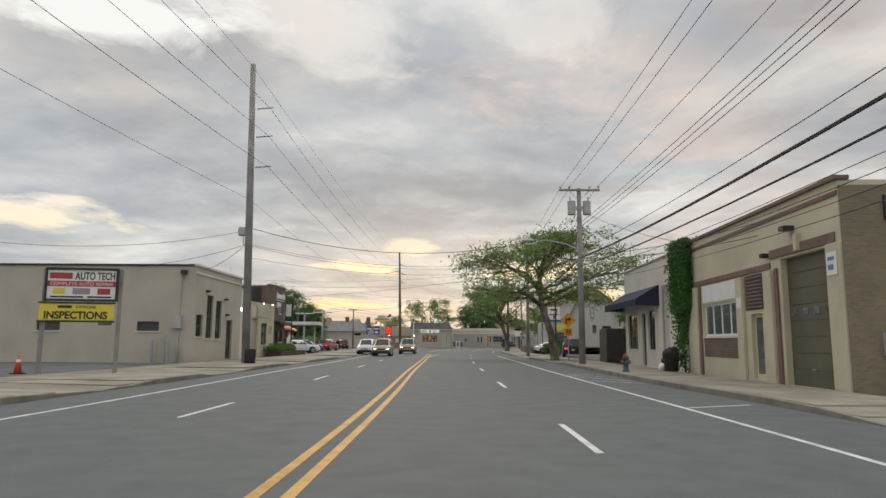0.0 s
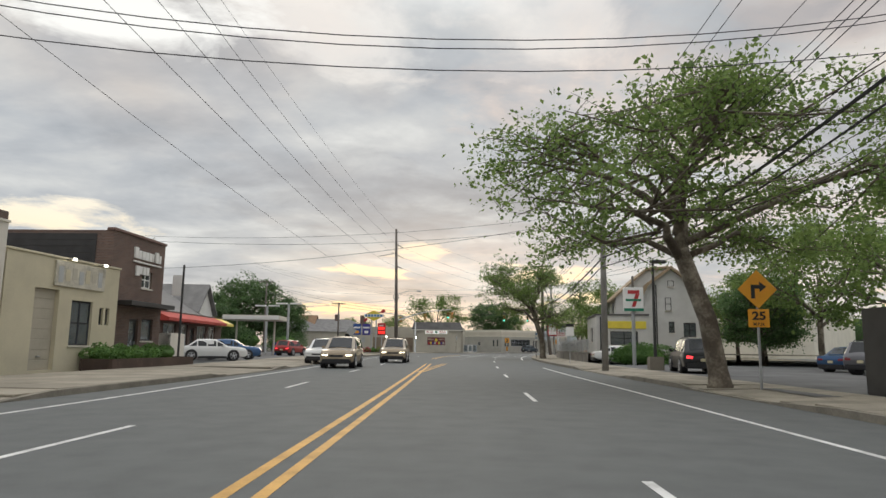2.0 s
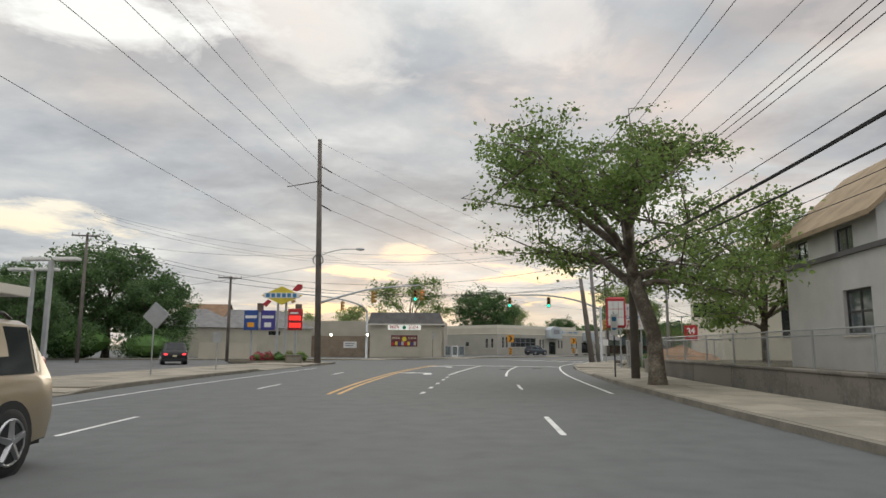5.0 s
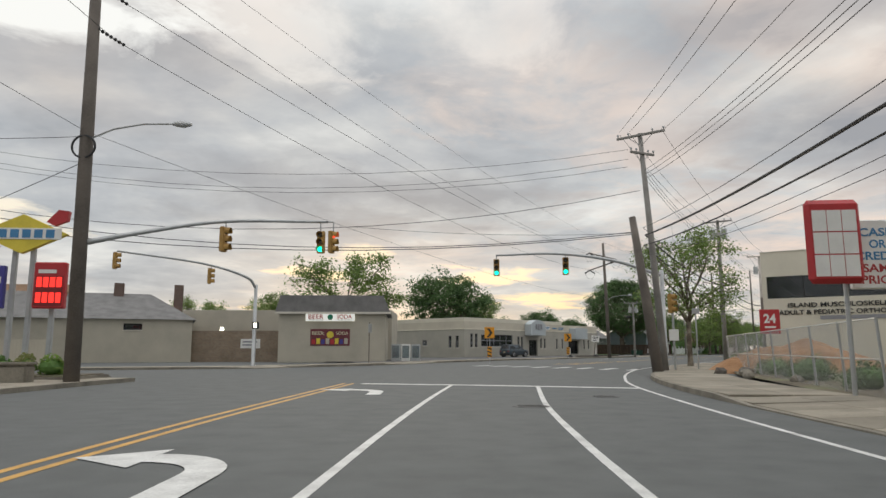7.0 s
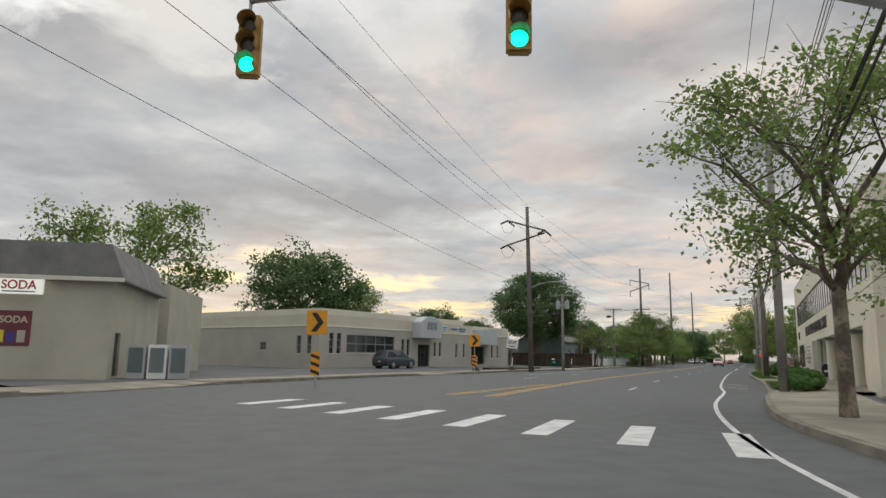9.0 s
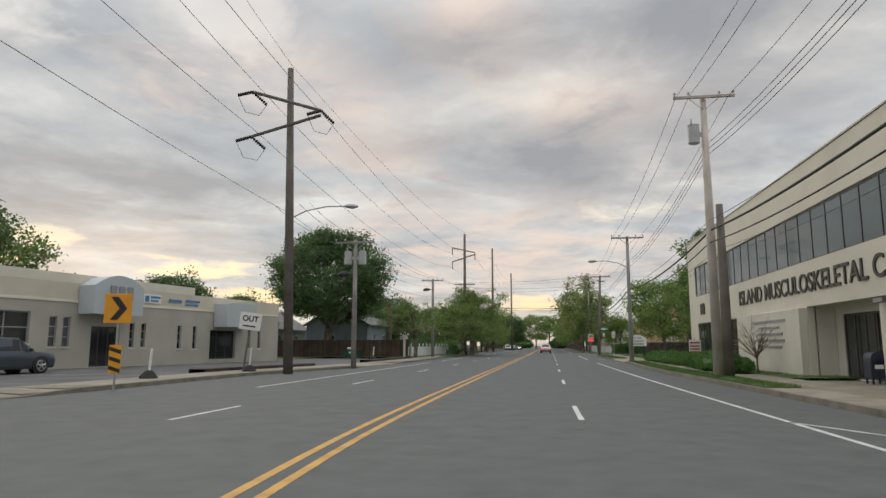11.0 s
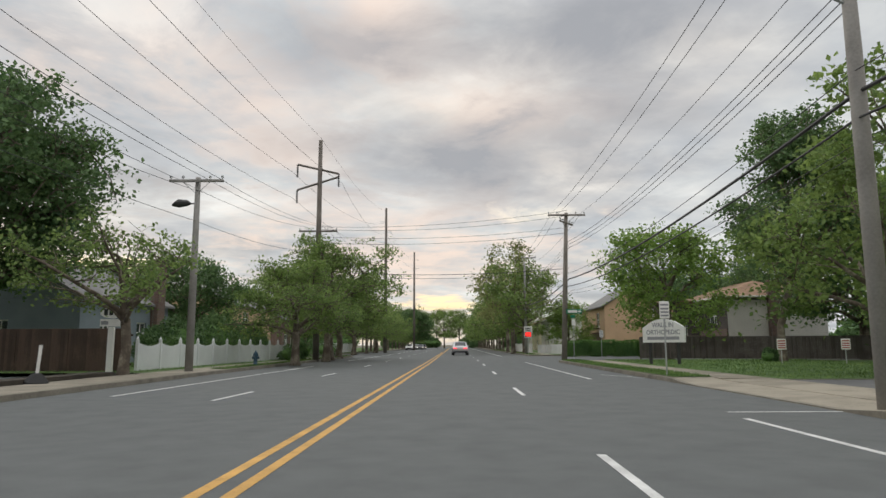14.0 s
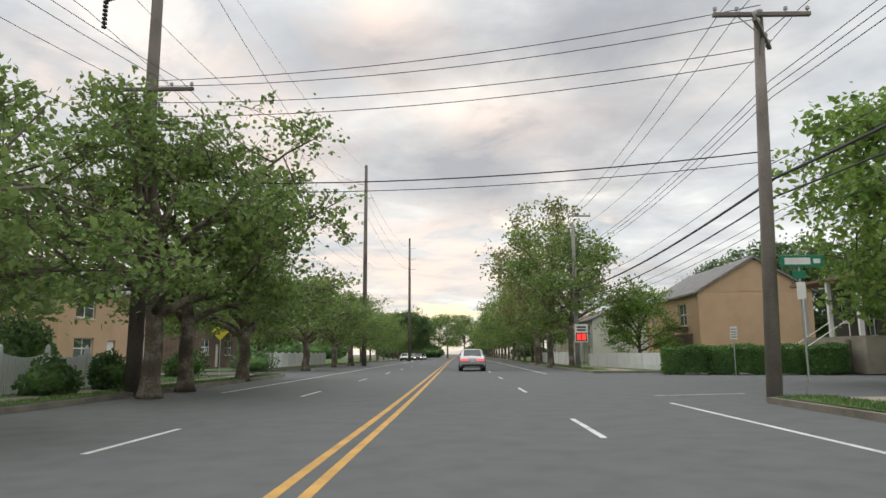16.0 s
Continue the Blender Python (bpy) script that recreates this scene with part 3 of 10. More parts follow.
def roller_door(parent, m, o, material, slats=6, depth=0.18, lights=None, label=""):
    x0, x1, z0, z1 = o
    h = (z1 - z0) / slats
    door = part("door", box(bmesh.new(), x0, x1, depth + 0.02, depth + 0.06, z0, z1), material, parent, label)
    door.matrix_local = m
    for i in range(slats):
        part("door_panel", bevelled(x0, x1, depth, depth + 0.019, z0 + i * h + 0.008, z0 + (i + 1) * h - 0.008, 0.006, 1), material, door)
    if lights:
        n, row = lights
        for i in range(n):
            a = x0 + (x1 - x0) * (i + 0.25) / n
            part("pane", box(bmesh.new(), a, a + (x1 - x0) * 0.5 / n, depth - 0.012, depth - 0.004, z0 + row * h + h * 0.3, z0 + row * h + h * 0.75), GLASS, door)
    part("handle", bevelled((x0 + x1) / 2 - 0.1, (x0 + x1) / 2 + 0.1, depth - 0.05, depth - 0.004, z0 + 0.5, z0 + 0.55, 0.01), STEEL, door)
    return door


def hinged_door(parent, m, o, material, glass=None, depth=0.12, label=""):
    x0, x1, z0, z1 = o
    fw = 0.12
    bm = wall_mesh(x1 - x0 - 0.04, 0.0, z1 - z0, 0.05, [(fw - 0.02, x1 - x0 - 0.02 - fw, 0.2, z1 - z0 - 0.12)] if glass else ())
    bmesh.ops.translate(bm, vec=(x0 + 0.02, depth, z0), verts=bm.verts)
    door = part("door", bm, material, parent, label)
    door.matrix_local = m
    if not glass:
        for a, b in ((0.12, 0.45), (0.55, 0.9)):
            part("door_panel", bevelled(x0 + 0.15, x1 - 0.15, depth - 0.015, depth - 0.001, z0 + (z1 - z0) * a, z0 + (z1 - z0) * b, 0.006, 1), material, door)
    else:
        part("pane", box(bmesh.new(), x0 + fw - 0.01, x1 - fw + 0.01, depth + 0.02, depth + 0.03, z0 + 0.19, z1 - 0.11), glass, door)
    part("handle", bevelled(x1 - 0.14, x1 - 0.08, depth - 0.06, depth - 0.004, z0 + 0.95, z0 + 1.1, 0.01), STEEL, door)
    return door


def trim(parent, name, m, x0, x1, y0, y1, z0, z1, material, label="", r=0.012):
    ob = part(name, bevelled(x0, x1, y0, y1, z0, z1, r, 1), material, parent, label)
    ob.matrix_local = m
    return ob


def bars(parent, m, rows, material, name="line_of_writing", depth=0.006):
    """Unreadable writing as plain bars: (x0, x1, z0, z1) on the plane y = 0 of m."""
    for x0, x1, z0, z1 in rows:
        ob = part(name, box(bmesh.new(), x0, x1, -depth, -0.001, z0, z1), material, parent)
        ob.matrix_local = m


def flat_roof(parent, w, dep, z, material=None, th=0.25):
    ob = part("roof", box(bmesh.new(), th, w - th, th, dep - th, z - 0.55, z - 0.4), material or ROOF, parent)
    return ob


UPRIGHT = Matrix.Rotation(radians(90), 4, "X")  # lettering that stands up and faces -y

SIGN_WHITE = mat("sign_white", (0.78, 0.77, 0.74), 0.5, 0.05, 2, 20, 0.02)
SIGN_GLOW = mat("lit_sign_white", (0.8, 0.8, 0.76), 0.5, 0.03, 2, 20, 0.0, emit=(1.0, 0.97, 0.88), power=0.45)
SIGN_YELLOW = mat("sign_yellow", (0.72, 0.58, 0.06), 0.5, 0.08, 2, 20, 0.02)
SIGN_ORANGE = mat("sign_orange", (0.78, 0.34, 0.02), 0.5, 0.08, 2, 20, 0.02)
SIGN_RED = mat("sign_red", (0.45, 0.03, 0.035), 0.5, 0.08, 2, 20, 0.02)
SIGN_BLUE = mat("sign_blue", (0.025, 0.075, 0.27), 0.5, 0.08, 2, 20, 0.02)
SIGN_PURPLE = mat("sign_purple_blue", (0.055, 0.05, 0.26), 0.5, 0.08, 2, 20, 0.02)
SIGN_GREEN = mat("sign_green", (0.01, 0.19, 0.10), 0.5, 0.08, 2, 20, 0.02)
INK = mat("sign_ink", (0.02, 0.02, 0.02), 0.5, 0.05, 2, 20, 0.0)
INK_RED = mat("sign_ink_red", (0.40, 0.05, 0.05), 0.5, 0.05, 2, 20, 0.0)
INK_GREY = mat("sign_ink_grey", (0.28, 0.28, 0.30), 0.5, 0.05, 2, 20, 0.0)
INK_BLUE = mat("sign_ink_blue", (0.06, 0.22, 0.42), 0.5, 0.05, 2, 20, 0.0)
LED_RED = mat("red_led", (0.5, 0.02, 0.02), 0.4, 0.02, 2, 20, 0.0, emit=(1.0, 0.03, 0.02), power=1.6)
LED_FACE = mat("red_led_face", (0.11, 0.012, 0.014), 0.4, 0.1, 2, 20, 0.0, emit=(1.0, 0.04, 0.03), power=0.05)
LAMP_GREEN = mat("green_signal_lens", (0.1, 0.6, 0.5), 0.3, 0.02, 2, 20, 0.0, emit=(0.01, 0.85, 0.55), power=2.2)
LAMP_RED = mat("red_signal_lens", (0.6, 0.05, 0.03), 0.3, 0.02, 2, 20, 0.0, emit=(1.0, 0.05, 0.02), power=2.5)
LAMP_OFF = mat("dark_signal_lens", (0.06, 0.05, 0.03), 0.25, 0.05, 2, 20, 0.0)
LAMP_WHITE = mat("white_lamp_lens", (0.9, 0.9, 0.85), 0.3, 0.02, 2, 20, 0.0, emit=(1.0, 0.93, 0.78), power=5.0)
SIGNAL_YELLOW = mat("signal_housing_yellow", (0.42, 0.25, 0.07), 0.6, 0.2, 2, 20, 0.03)
OLIVE_DOOR = mat("olive_steel_door", (0.115, 0.105, 0.065), 0.6, 0.15, 1.0, 20, 0.08)
TAN_DOOR = mat("tan_steel_door", (0.42, 0.38, 0.30), 0.6, 0.1, 1.0, 20, 0.08)
NAVY = mat("navy_awning_cloth", (0.018, 0.025, 0.055), 0.8, 0.2, 1.5, 60, 0.1)
RED_CLOTH = mat("red_awning_cloth", (0.42, 0.05, 0.035), 0.75, 0.15, 1.5, 60, 0.1)
BROWN_WOOD = mat("brown_fence_wood", (0.075, 0.05, 0.038), 0.9, 0.25, 1.0, 14, 0.3, random_=0.4)
GREY_WOOD = mat("grey_fence_wood", (0.115, 0.10, 0.085), 0.92, 0.25, 1.0, 14, 0.3, random_=0.4)
VINYL = mat("white_vinyl", (0.74, 0.75, 0.76), 0.45, 0.05, 1.0, 20, 0.03)
PEACH_SIDING = mat("peach_siding", (0.56, 0.38, 0.24), 0.75, 0.07, 0.8, 25, 0.05)
PALE_SIDING = mat("pale_siding", (0.62, 0.60, 0.54), 0.75, 0.07, 0.8, 25, 0.05)
BLUE_SIDING = mat("blue_grey_siding", (0.22, 0.26, 0.285), 0.75, 0.08, 0.8, 25, 0.05)
RUST = mat("orange_soil", (0.33, 0.185, 0.095), 0.98, 0.22, 0.7, 8, 0.6)
STONE = mat("grey_block_wall", (0.18, 0.165, 0.142), 0.95, 0.25, 0.8, 12, 0.4, random_=0.3)

# ---- kit: plants ----


def leaf_material(name, dark, light, power=0.5):
    m = bpy.data.materials.new(name)
    m.use_nodes = True
    nt = m.node_tree
    L = nt.links.new
    nt.nodes.remove(nt.nodes["Principled BSDF"])
    geo, oi = nt.nodes.new("ShaderNodeNewGeometry"), nt.nodes.new("ShaderNodeObjectInfo")
    n = nt.nodes.new("ShaderNodeTexNoise")
    n.inputs["Scale"].default_value = 0.55
    L(geo.outputs["Position"], n.inputs["Vector"])
    ad = nt.nodes.new("ShaderNodeMath")
    ad.operation = "MULTIPLY_ADD"
    L(geo.outputs["Random Per Island"], ad.inputs[0])
    ad.inputs[1].default_value = 0.5
    L(n.outputs["Fac"], ad.inputs[2])
    cr = nt.nodes.new("ShaderNodeValToRGB")
    cr.color_ramp.elements[0].position, cr.color_ramp.elements[0].color = 0.35, (*dark, 1)
    cr.color_ramp.elements[1].position, cr.color_ramp.elements[1].color = 1.0, (*light, 1)
    L(ad.outputs[0], cr.inputs[0])
    d, t, g = nt.nodes.new("ShaderNodeBsdfDiffuse"), nt.nodes.new("ShaderNodeBsdfTranslucent"), nt.nodes.new("ShaderNodeBsdfGlossy")
    g.inputs["Roughness"].default_value = 0.5
    g.inputs["Color"].default_value = (0.6, 0.6, 0.6, 1)
    L(cr.outputs[0], d.inputs["Color"])
    hs = nt.nodes.new("ShaderNodeHueSaturation")
    hs.inputs["Value"].default_value, hs.inputs["Hue"].default_value = 1.5, 0.485
    L(cr.outputs[0], hs.inputs["Color"])
    L(hs.outputs[0], t.inputs["Color"])
    m1, m2 = nt.nodes.new("ShaderNodeMixShader"), nt.nodes.new("ShaderNodeMixShader")
    m1.inputs[0].default_value, m2.inputs[0].default_value = power, 0.04
    L(d.outputs[0], m1.inputs[1])
    L(t.outputs[0], m1.inputs[2])
    L(m1.outputs[0], m2.inputs[1])
    L(g.outputs[0], m2.inputs[2])
    L(m2.outputs[0], nt.nodes["Material Output"].inputs[0])
    MATS[name] = m
    return m


LEAF_PLANE = leaf_material("plane_leaf", (0.072, 0.128, 0.036), (0.205, 0.300, 0.085), 0.42)
LEAF_DARK = leaf_material("dark_maple_leaf", (0.046, 0.098, 0.040), (0.13, 0.215, 0.08), 0.35)
LEAF_BRIGHT = leaf_material("bright_leaf", (0.080, 0.165, 0.034), (0.22, 0.335, 0.08), 0.4)
LEAF_YOUNG = leaf_material("young_leaf", (0.10, 0.132, 0.045), (0.25, 0.275, 0.105))
LEAF_HEDGE = leaf_material("hedge_leaf", (0.045, 0.105, 0.030), (0.125, 0.24, 0.06), 0.25)
LEAF_PURPLE = leaf_material("purple_leaf", (0.022, 0.012, 0.014), (0.05, 0.028, 0.028), 0.2)
LEAF_IVY = leaf_material("ivy_leaf", (0.027, 0.094, 0.022), (0.085, 0.206, 0.048), 0.2)
FLOWER = leaf_material("red_flower", (0.30, 0.03, 0.05), (0.55, 0.12, 0.14), 0.2)


def leaf_mesh(name, centres, size, rng, material, up=0.0, long_=1.5):
    """Many small folded leaves at the given centres, as one mesh."""
    c = np.asarray(centres, float)
    n = len(c)
    a = rng.normal(size=(n, 3))
    a[:, 2] += up
    a /= np.linalg.norm(a, axis=1, keepdims=True)
    b = rng.normal(size=(n, 3))
    b -= a * (a * b).sum(1, keepdims=True)
    b /= np.linalg.norm(b, axis=1, keepdims=True) + 1e-9
    k = np.cross(a, b)
    s = (size * rng.uniform(0.6, 1.35, n))[:, None]
    v = np.empty((n, 4, 3))
    v[:, 0] = c - b * s * 0.5 * long_
    v[:, 1] = c + k * s * 0.5 + a * s * 0.16
    v[:, 2] = c + b * s * 0.5 * long_
    v[:, 3] = c - k * s * 0.5 + a * s * 0.16
    i = np.arange(n)[:, None] * 4
    faces = np.concatenate([i + [0, 1, 2], i + [0, 2, 3]]).tolist()
    me = bpy.data.meshes.new(name)
    me.from_pydata(v.reshape(-1, 3).tolist(), [], faces)
    me.materials.append(material)
    return me


def tree_meshes(seed, h, fork, spread, base, limbs=6, subs=6, twigs=5, leaves=34, leaf=0.14, radius=0.3, flat=0.55, lean=(0, 0), material=None, droop=0.0, clump=0.5, even=0.16, thin=None, side=0.0, tilt=0.0):
    """A trunk with limbs, and a crown of leaf sprays on their twigs. base: the crown's lowest height; thin: bearing and leaf share of its sparse side; side: how far the trunk bends; tilt: how much lower the crown is towards +x."""
    rng = np.random.default_rng(seed)
    wood = bmesh.new()
    centres = []
    top = Vector((lean[0] * 0.35 + side, lean[1] * 0.35, fork))
    tube(wood, [(0, 0, -0.1), (0.0, 0, 0.12), (side * 0.05, 0, 0.5), (side * 0.3 + rng.normal(0, 0.05), rng.normal(0, 0.05), fork * 0.5), top + Vector((0, 0, 0.15))], [radius * 1.5, radius * 1.22, radius * 1.04, radius * 0.95, radius * 0.9], 14)
    cz = (base + h) / 2
    semi = (h - base) / 2

    def inside(az, el):
        """A point on the crown's uneven outline."""
        r = rng.uniform(0.94 - even, 0.94 + even)
        return Vector((lean[0] + math.cos(az) * math.cos(el) * spread * r, lean[1] + math.sin(az) * math.cos(el) * spread * r, cz + math.sin(el) * semi * r - tilt * math.cos(az) * math.cos(el) * spread * r))

    tip = top + Vector((lean[0] * 0.3, lean[1] * 0.3, (h - fork) * 0.42))
    tube(wood, [top - Vector((0, 0, 0.1)), top.lerp(tip, 0.5) + Vector((rng.normal(0, 0.15), rng.normal(0, 0.15), 0)), tip], [radius * 0.86, radius * 0.6, radius * 0.3], 10)
    root = top
    for i in range(limbs):
        az = 2 * math.pi * (i + rng.uniform(-0.3, 0.3)) / limbs
        el = (rng.uniform(0.55, 1.35), rng.uniform(-0.85, 0.1), rng.uniform(-0.2, 0.6))[i % 3]
        end = inside(az, el)
        top = root.lerp(tip, min(0.95, max(0.0, (el + 0.6) / 2.0) * rng.uniform(0.6, 1.2)))
        mid = top.lerp(end, 0.5) + Vector((rng.normal(0, 0.5), rng.normal(0, 0.5), 0.17 * spread * rng.uniform(0.2, 1.0) - droop))
        pts = [top - Vector((0, 0, 0.12 + 0.1 * rng.random()))]
        for t in (0.2, 0.4, 0.6, 0.8, 1.0):
            pts.append(top * (1 - t) ** 2 + mid * 2 * t * (1 - t) + end * t * t + Vector(rng.normal(0, 0.03 * spread, 3)) * (1 - abs(2 * t - 1)))
        r0 = radius * rng.uniform(0.36, 0.6)
        tube(wood, pts, [r0, r0 * 0.85, r0 * 0.66, r0 * 0.48, r0 * 0.3, r0 * 0.12], 8)
        share = 1.0
        if thin:
            share = 1 - (1 - thin[1]) * max(0.0, math.cos(az - radians(thin[0]))) ** 0.7
        for j in range(subs):
            t = 0.28 + 0.72 * (j + rng.uniform(0, 0.8)) / subs
            t = min(t, 1.0)
            p = top * (1 - t) ** 2 + mid * 2 * t * (1 - t) + end * t * t
            out = inside(az + rng.normal(0, 0.75), min(1.4, max(-0.9, el + rng.normal(0, 0.55))))
            q = p.lerp(out, rng.uniform(0.45, 0.95))
            bend = p.lerp(q, 0.5) + Vector(rng.normal(0, 0.25, 3))
            rs = r0 * 0.42 * (1.15 - t * 0.7)
            tube(wood, [p, bend, q], [rs, rs * 0.7, rs * 0.25], 5)
            for k in range(twigs):
                u = rng.uniform(0.35, 1.0)
                s0 = p.lerp(bend, u * 2) if u < 0.5 else bend.lerp(q, u * 2 - 1)
                d = Vector(rng.normal(0, 1, 3))
                d.z = abs(d.z) * 0.45 - 0.12 - droop * 0.3
                s1 = s0 + d.normalized() * rng.uniform(0.45, 1.1) * spread * 0.18
                tube(wood, [s0, s1], [rs * 0.35, 0.006], 3, False)
                # two flattened sprays on each twig, with air between them
                for centre, part_ in ((s1, 0.62), (s0.lerp(s1, 0.45), 0.38)):
                    m = max(2, int(leaves * part_ * share * rng.uniform(0.5, 1.5)))
                    size = clump * rng.uniform(0.3, 0.62)
                    pos = rng.normal(0, size, (m, 3)) * np.array([1, 1, flat])
                    pos[:, 2] -= 0.35 * (pos[:, 0] ** 2 + pos[:, 1] ** 2) / max(0.2, clump)
                    centres.append(np.array(centre)[None] + pos)
        for k in range(6):
            s1 = pts[-1].lerp(pts[-2], 0.12 * k) + Vector(rng.normal(0, 0.045 * spread, 3))
            tube(wood, [pts[-1].lerp(pts[-2], min(1.0, 0.2 * k)), s1], [r0 * 0.12, 0.006], 3, False)
            m = max(2, int(leaves * share * rng.uniform(0.6, 1.2)))
            centres.append(np.array(s1)[None] + rng.normal(0, clump * 0.45, (m, 3)) * np.array([1, 1, flat]))
    trunk = bpy.data.meshes.new("trunk")
    wood.to_mesh(trunk)
    wood.free()
    trunk.materials.append(BARK)
    for p in trunk.polygons:
        p.use_smooth = True
    crown = leaf_mesh("crown", np.concatenate(centres), leaf, rng, material or LEAF_PLANE, 0.9)
    return trunk, crown


def plant_tree(name, meshes, label, m, group=""):
    t = thing(name, label, "tree", group, m=m)
    for nm, me in zip(("trunk", "crown"), meshes):
        ob = new(nm, me)
        ob.parent = t
    return t


def bush(name, label, m, sx, sy, sz, leaf=0.07, n=2600, material=None, seed=1, lumps=5, group="", square=False):
    """A shrub: short stems inside, and a dense uneven coat of leaves."""
    rng = np.random.default_rng(seed)
    t = thing(name, label, "shrub", group, m=m)
    wood = bmesh.new()
    for i in range(7):
        tube(wood, [(rng.normal(0, sx * 0.08), rng.normal(0, sy * 0.08), -0.05), (rng.uniform(-1, 1) * sx * 0.3, rng.uniform(-1, 1) * sy * 0.3, sz * rng.uniform(0.5, 0.85))], [0.03, 0.01], 5)
    part("stem", wood, BARK, t)
    pts = []
    cs = [(0.0, 0.0, 1.0)] if square else [(rng.uniform(-0.5, 0.5), rng.uniform(-0.5, 0.5), rng.uniform(0.55, 0.9)) for _ in range(lumps)] + [(0, 0, 0.95)]
    for cx, cy, k in cs:
        c = n // len(cs)
        if square:
            v = rng.uniform(-1, 1, (c, 3))
            ax = rng.integers(0, 3, c)
            v[np.arange(c), ax] = np.sign(v[np.arange(c), ax]) * rng.uniform(0.86, 1.04, c)
            p = np.c_[v[:, 0] * sx / 2, v[:, 1] * sy / 2, (v[:, 2] * 0.5 + 0.5) * sz]
            p += rng.normal(0, 0.05, (c, 3))
            p[:, 2] += np.sin(p[:, 0] * 2.1) * 0.06 + np.sin(p[:, 1] * 1.7) * 0.05
        else:
            v = rng.normal(size=(c, 3))
            v /= np.linalg.norm(v, axis=1, keepdims=True)
            r = rng.uniform(0.72, 1.06, c)[:, None]
            v = v * r
            p = np.c_[(cx + v[:, 0] * 0.55 * (1.6 if lumps < 3 else 1)) * sx / 1.9, (cy + v[:, 1] * 0.55 * (1.6 if lumps < 3 else 1)) * sy / 1.9, np.maximum(0.02, (0.5 + v[:, 2] * 0.5) * sz * k)]
        pts.append(p)
    ob = new("foliage", leaf_mesh("foliage", np.concatenate(pts), leaf, rng, material or LEAF_HEDGE))
    ob.parent = t
    # the shaded twigs inside keep the shrub from being seen through
    bm = bmesh.new()
    if square:
        box(bm, -sx * 0.44, sx * 0.44, -sy * 0.42, sy * 0.42, 0, sz * 0.9)
    else:
        bmesh.ops.create_icosphere(bm, subdivisions=2, radius=0.5)
        bmesh.ops.scale(bm, vec=(sx * 0.66, sy * 0.66, sz * 0.7), verts=bm.verts)
        bmesh.ops.translate(bm, vec=(0, 0, sz * 0.38), verts=bm.verts)
    part("inner_growth", bm, LEAF_HEDGE if material is not LEAF_PURPLE else LEAF_PURPLE, t)
    return t

# ---- kit: vehicles ----
CAR_GLASS = glass_mat("car_glass", (0.045, 0.05, 0.055), 0.06)
CAR_GLASS.node_tree.nodes["Principled BSDF"].inputs["Transmission Weight"].default_value = 0.35
CAR_GLASS.node_tree.nodes["Principled BSDF"].inputs["Specular IOR Level"].default_value = 0.3
RIM = mat("alloy_rim", (0.45, 0.45, 0.46), 0.35, 0.08, 3, 30, 0.0, metal=0.8)
TAIL_LIT = mat("lit_tail_lamp", (0.5, 0.02, 0.03), 0.3, 0.02, 2, 20, 0.0, emit=(1.0, 0.05, 0.06), power=2.2)
TAIL_OFF = mat("tail_lamp", (0.25, 0.015, 0.02), 0.3, 0.05, 2, 20, 0.0)
HEAD_LIT = mat("lit_head_lamp", (0.9, 0.9, 0.85), 0.2, 0.02, 2, 20, 0.0, emit=(1.0, 0.86, 0.6), power=4.5)
HEAD_OFF = mat("head_lamp", (0.6, 0.62, 0.64), 0.15, 0.05, 2, 20, 0.0)
TRIM = mat("black_car_trim", (0.02, 0.02, 0.022), 0.5, 0.1, 2, 20, 0.02)
PLATE = mat("plate_cream", (0.62, 0.56, 0.36), 0.5, 0.05, 2, 20, 0.0)


def paint(name, color, metal=0.35):
    return mat("car_paint_" + name, color, 0.32, 0.05, 0.8, 60, 0.0, metal=metal, coat=0.6)


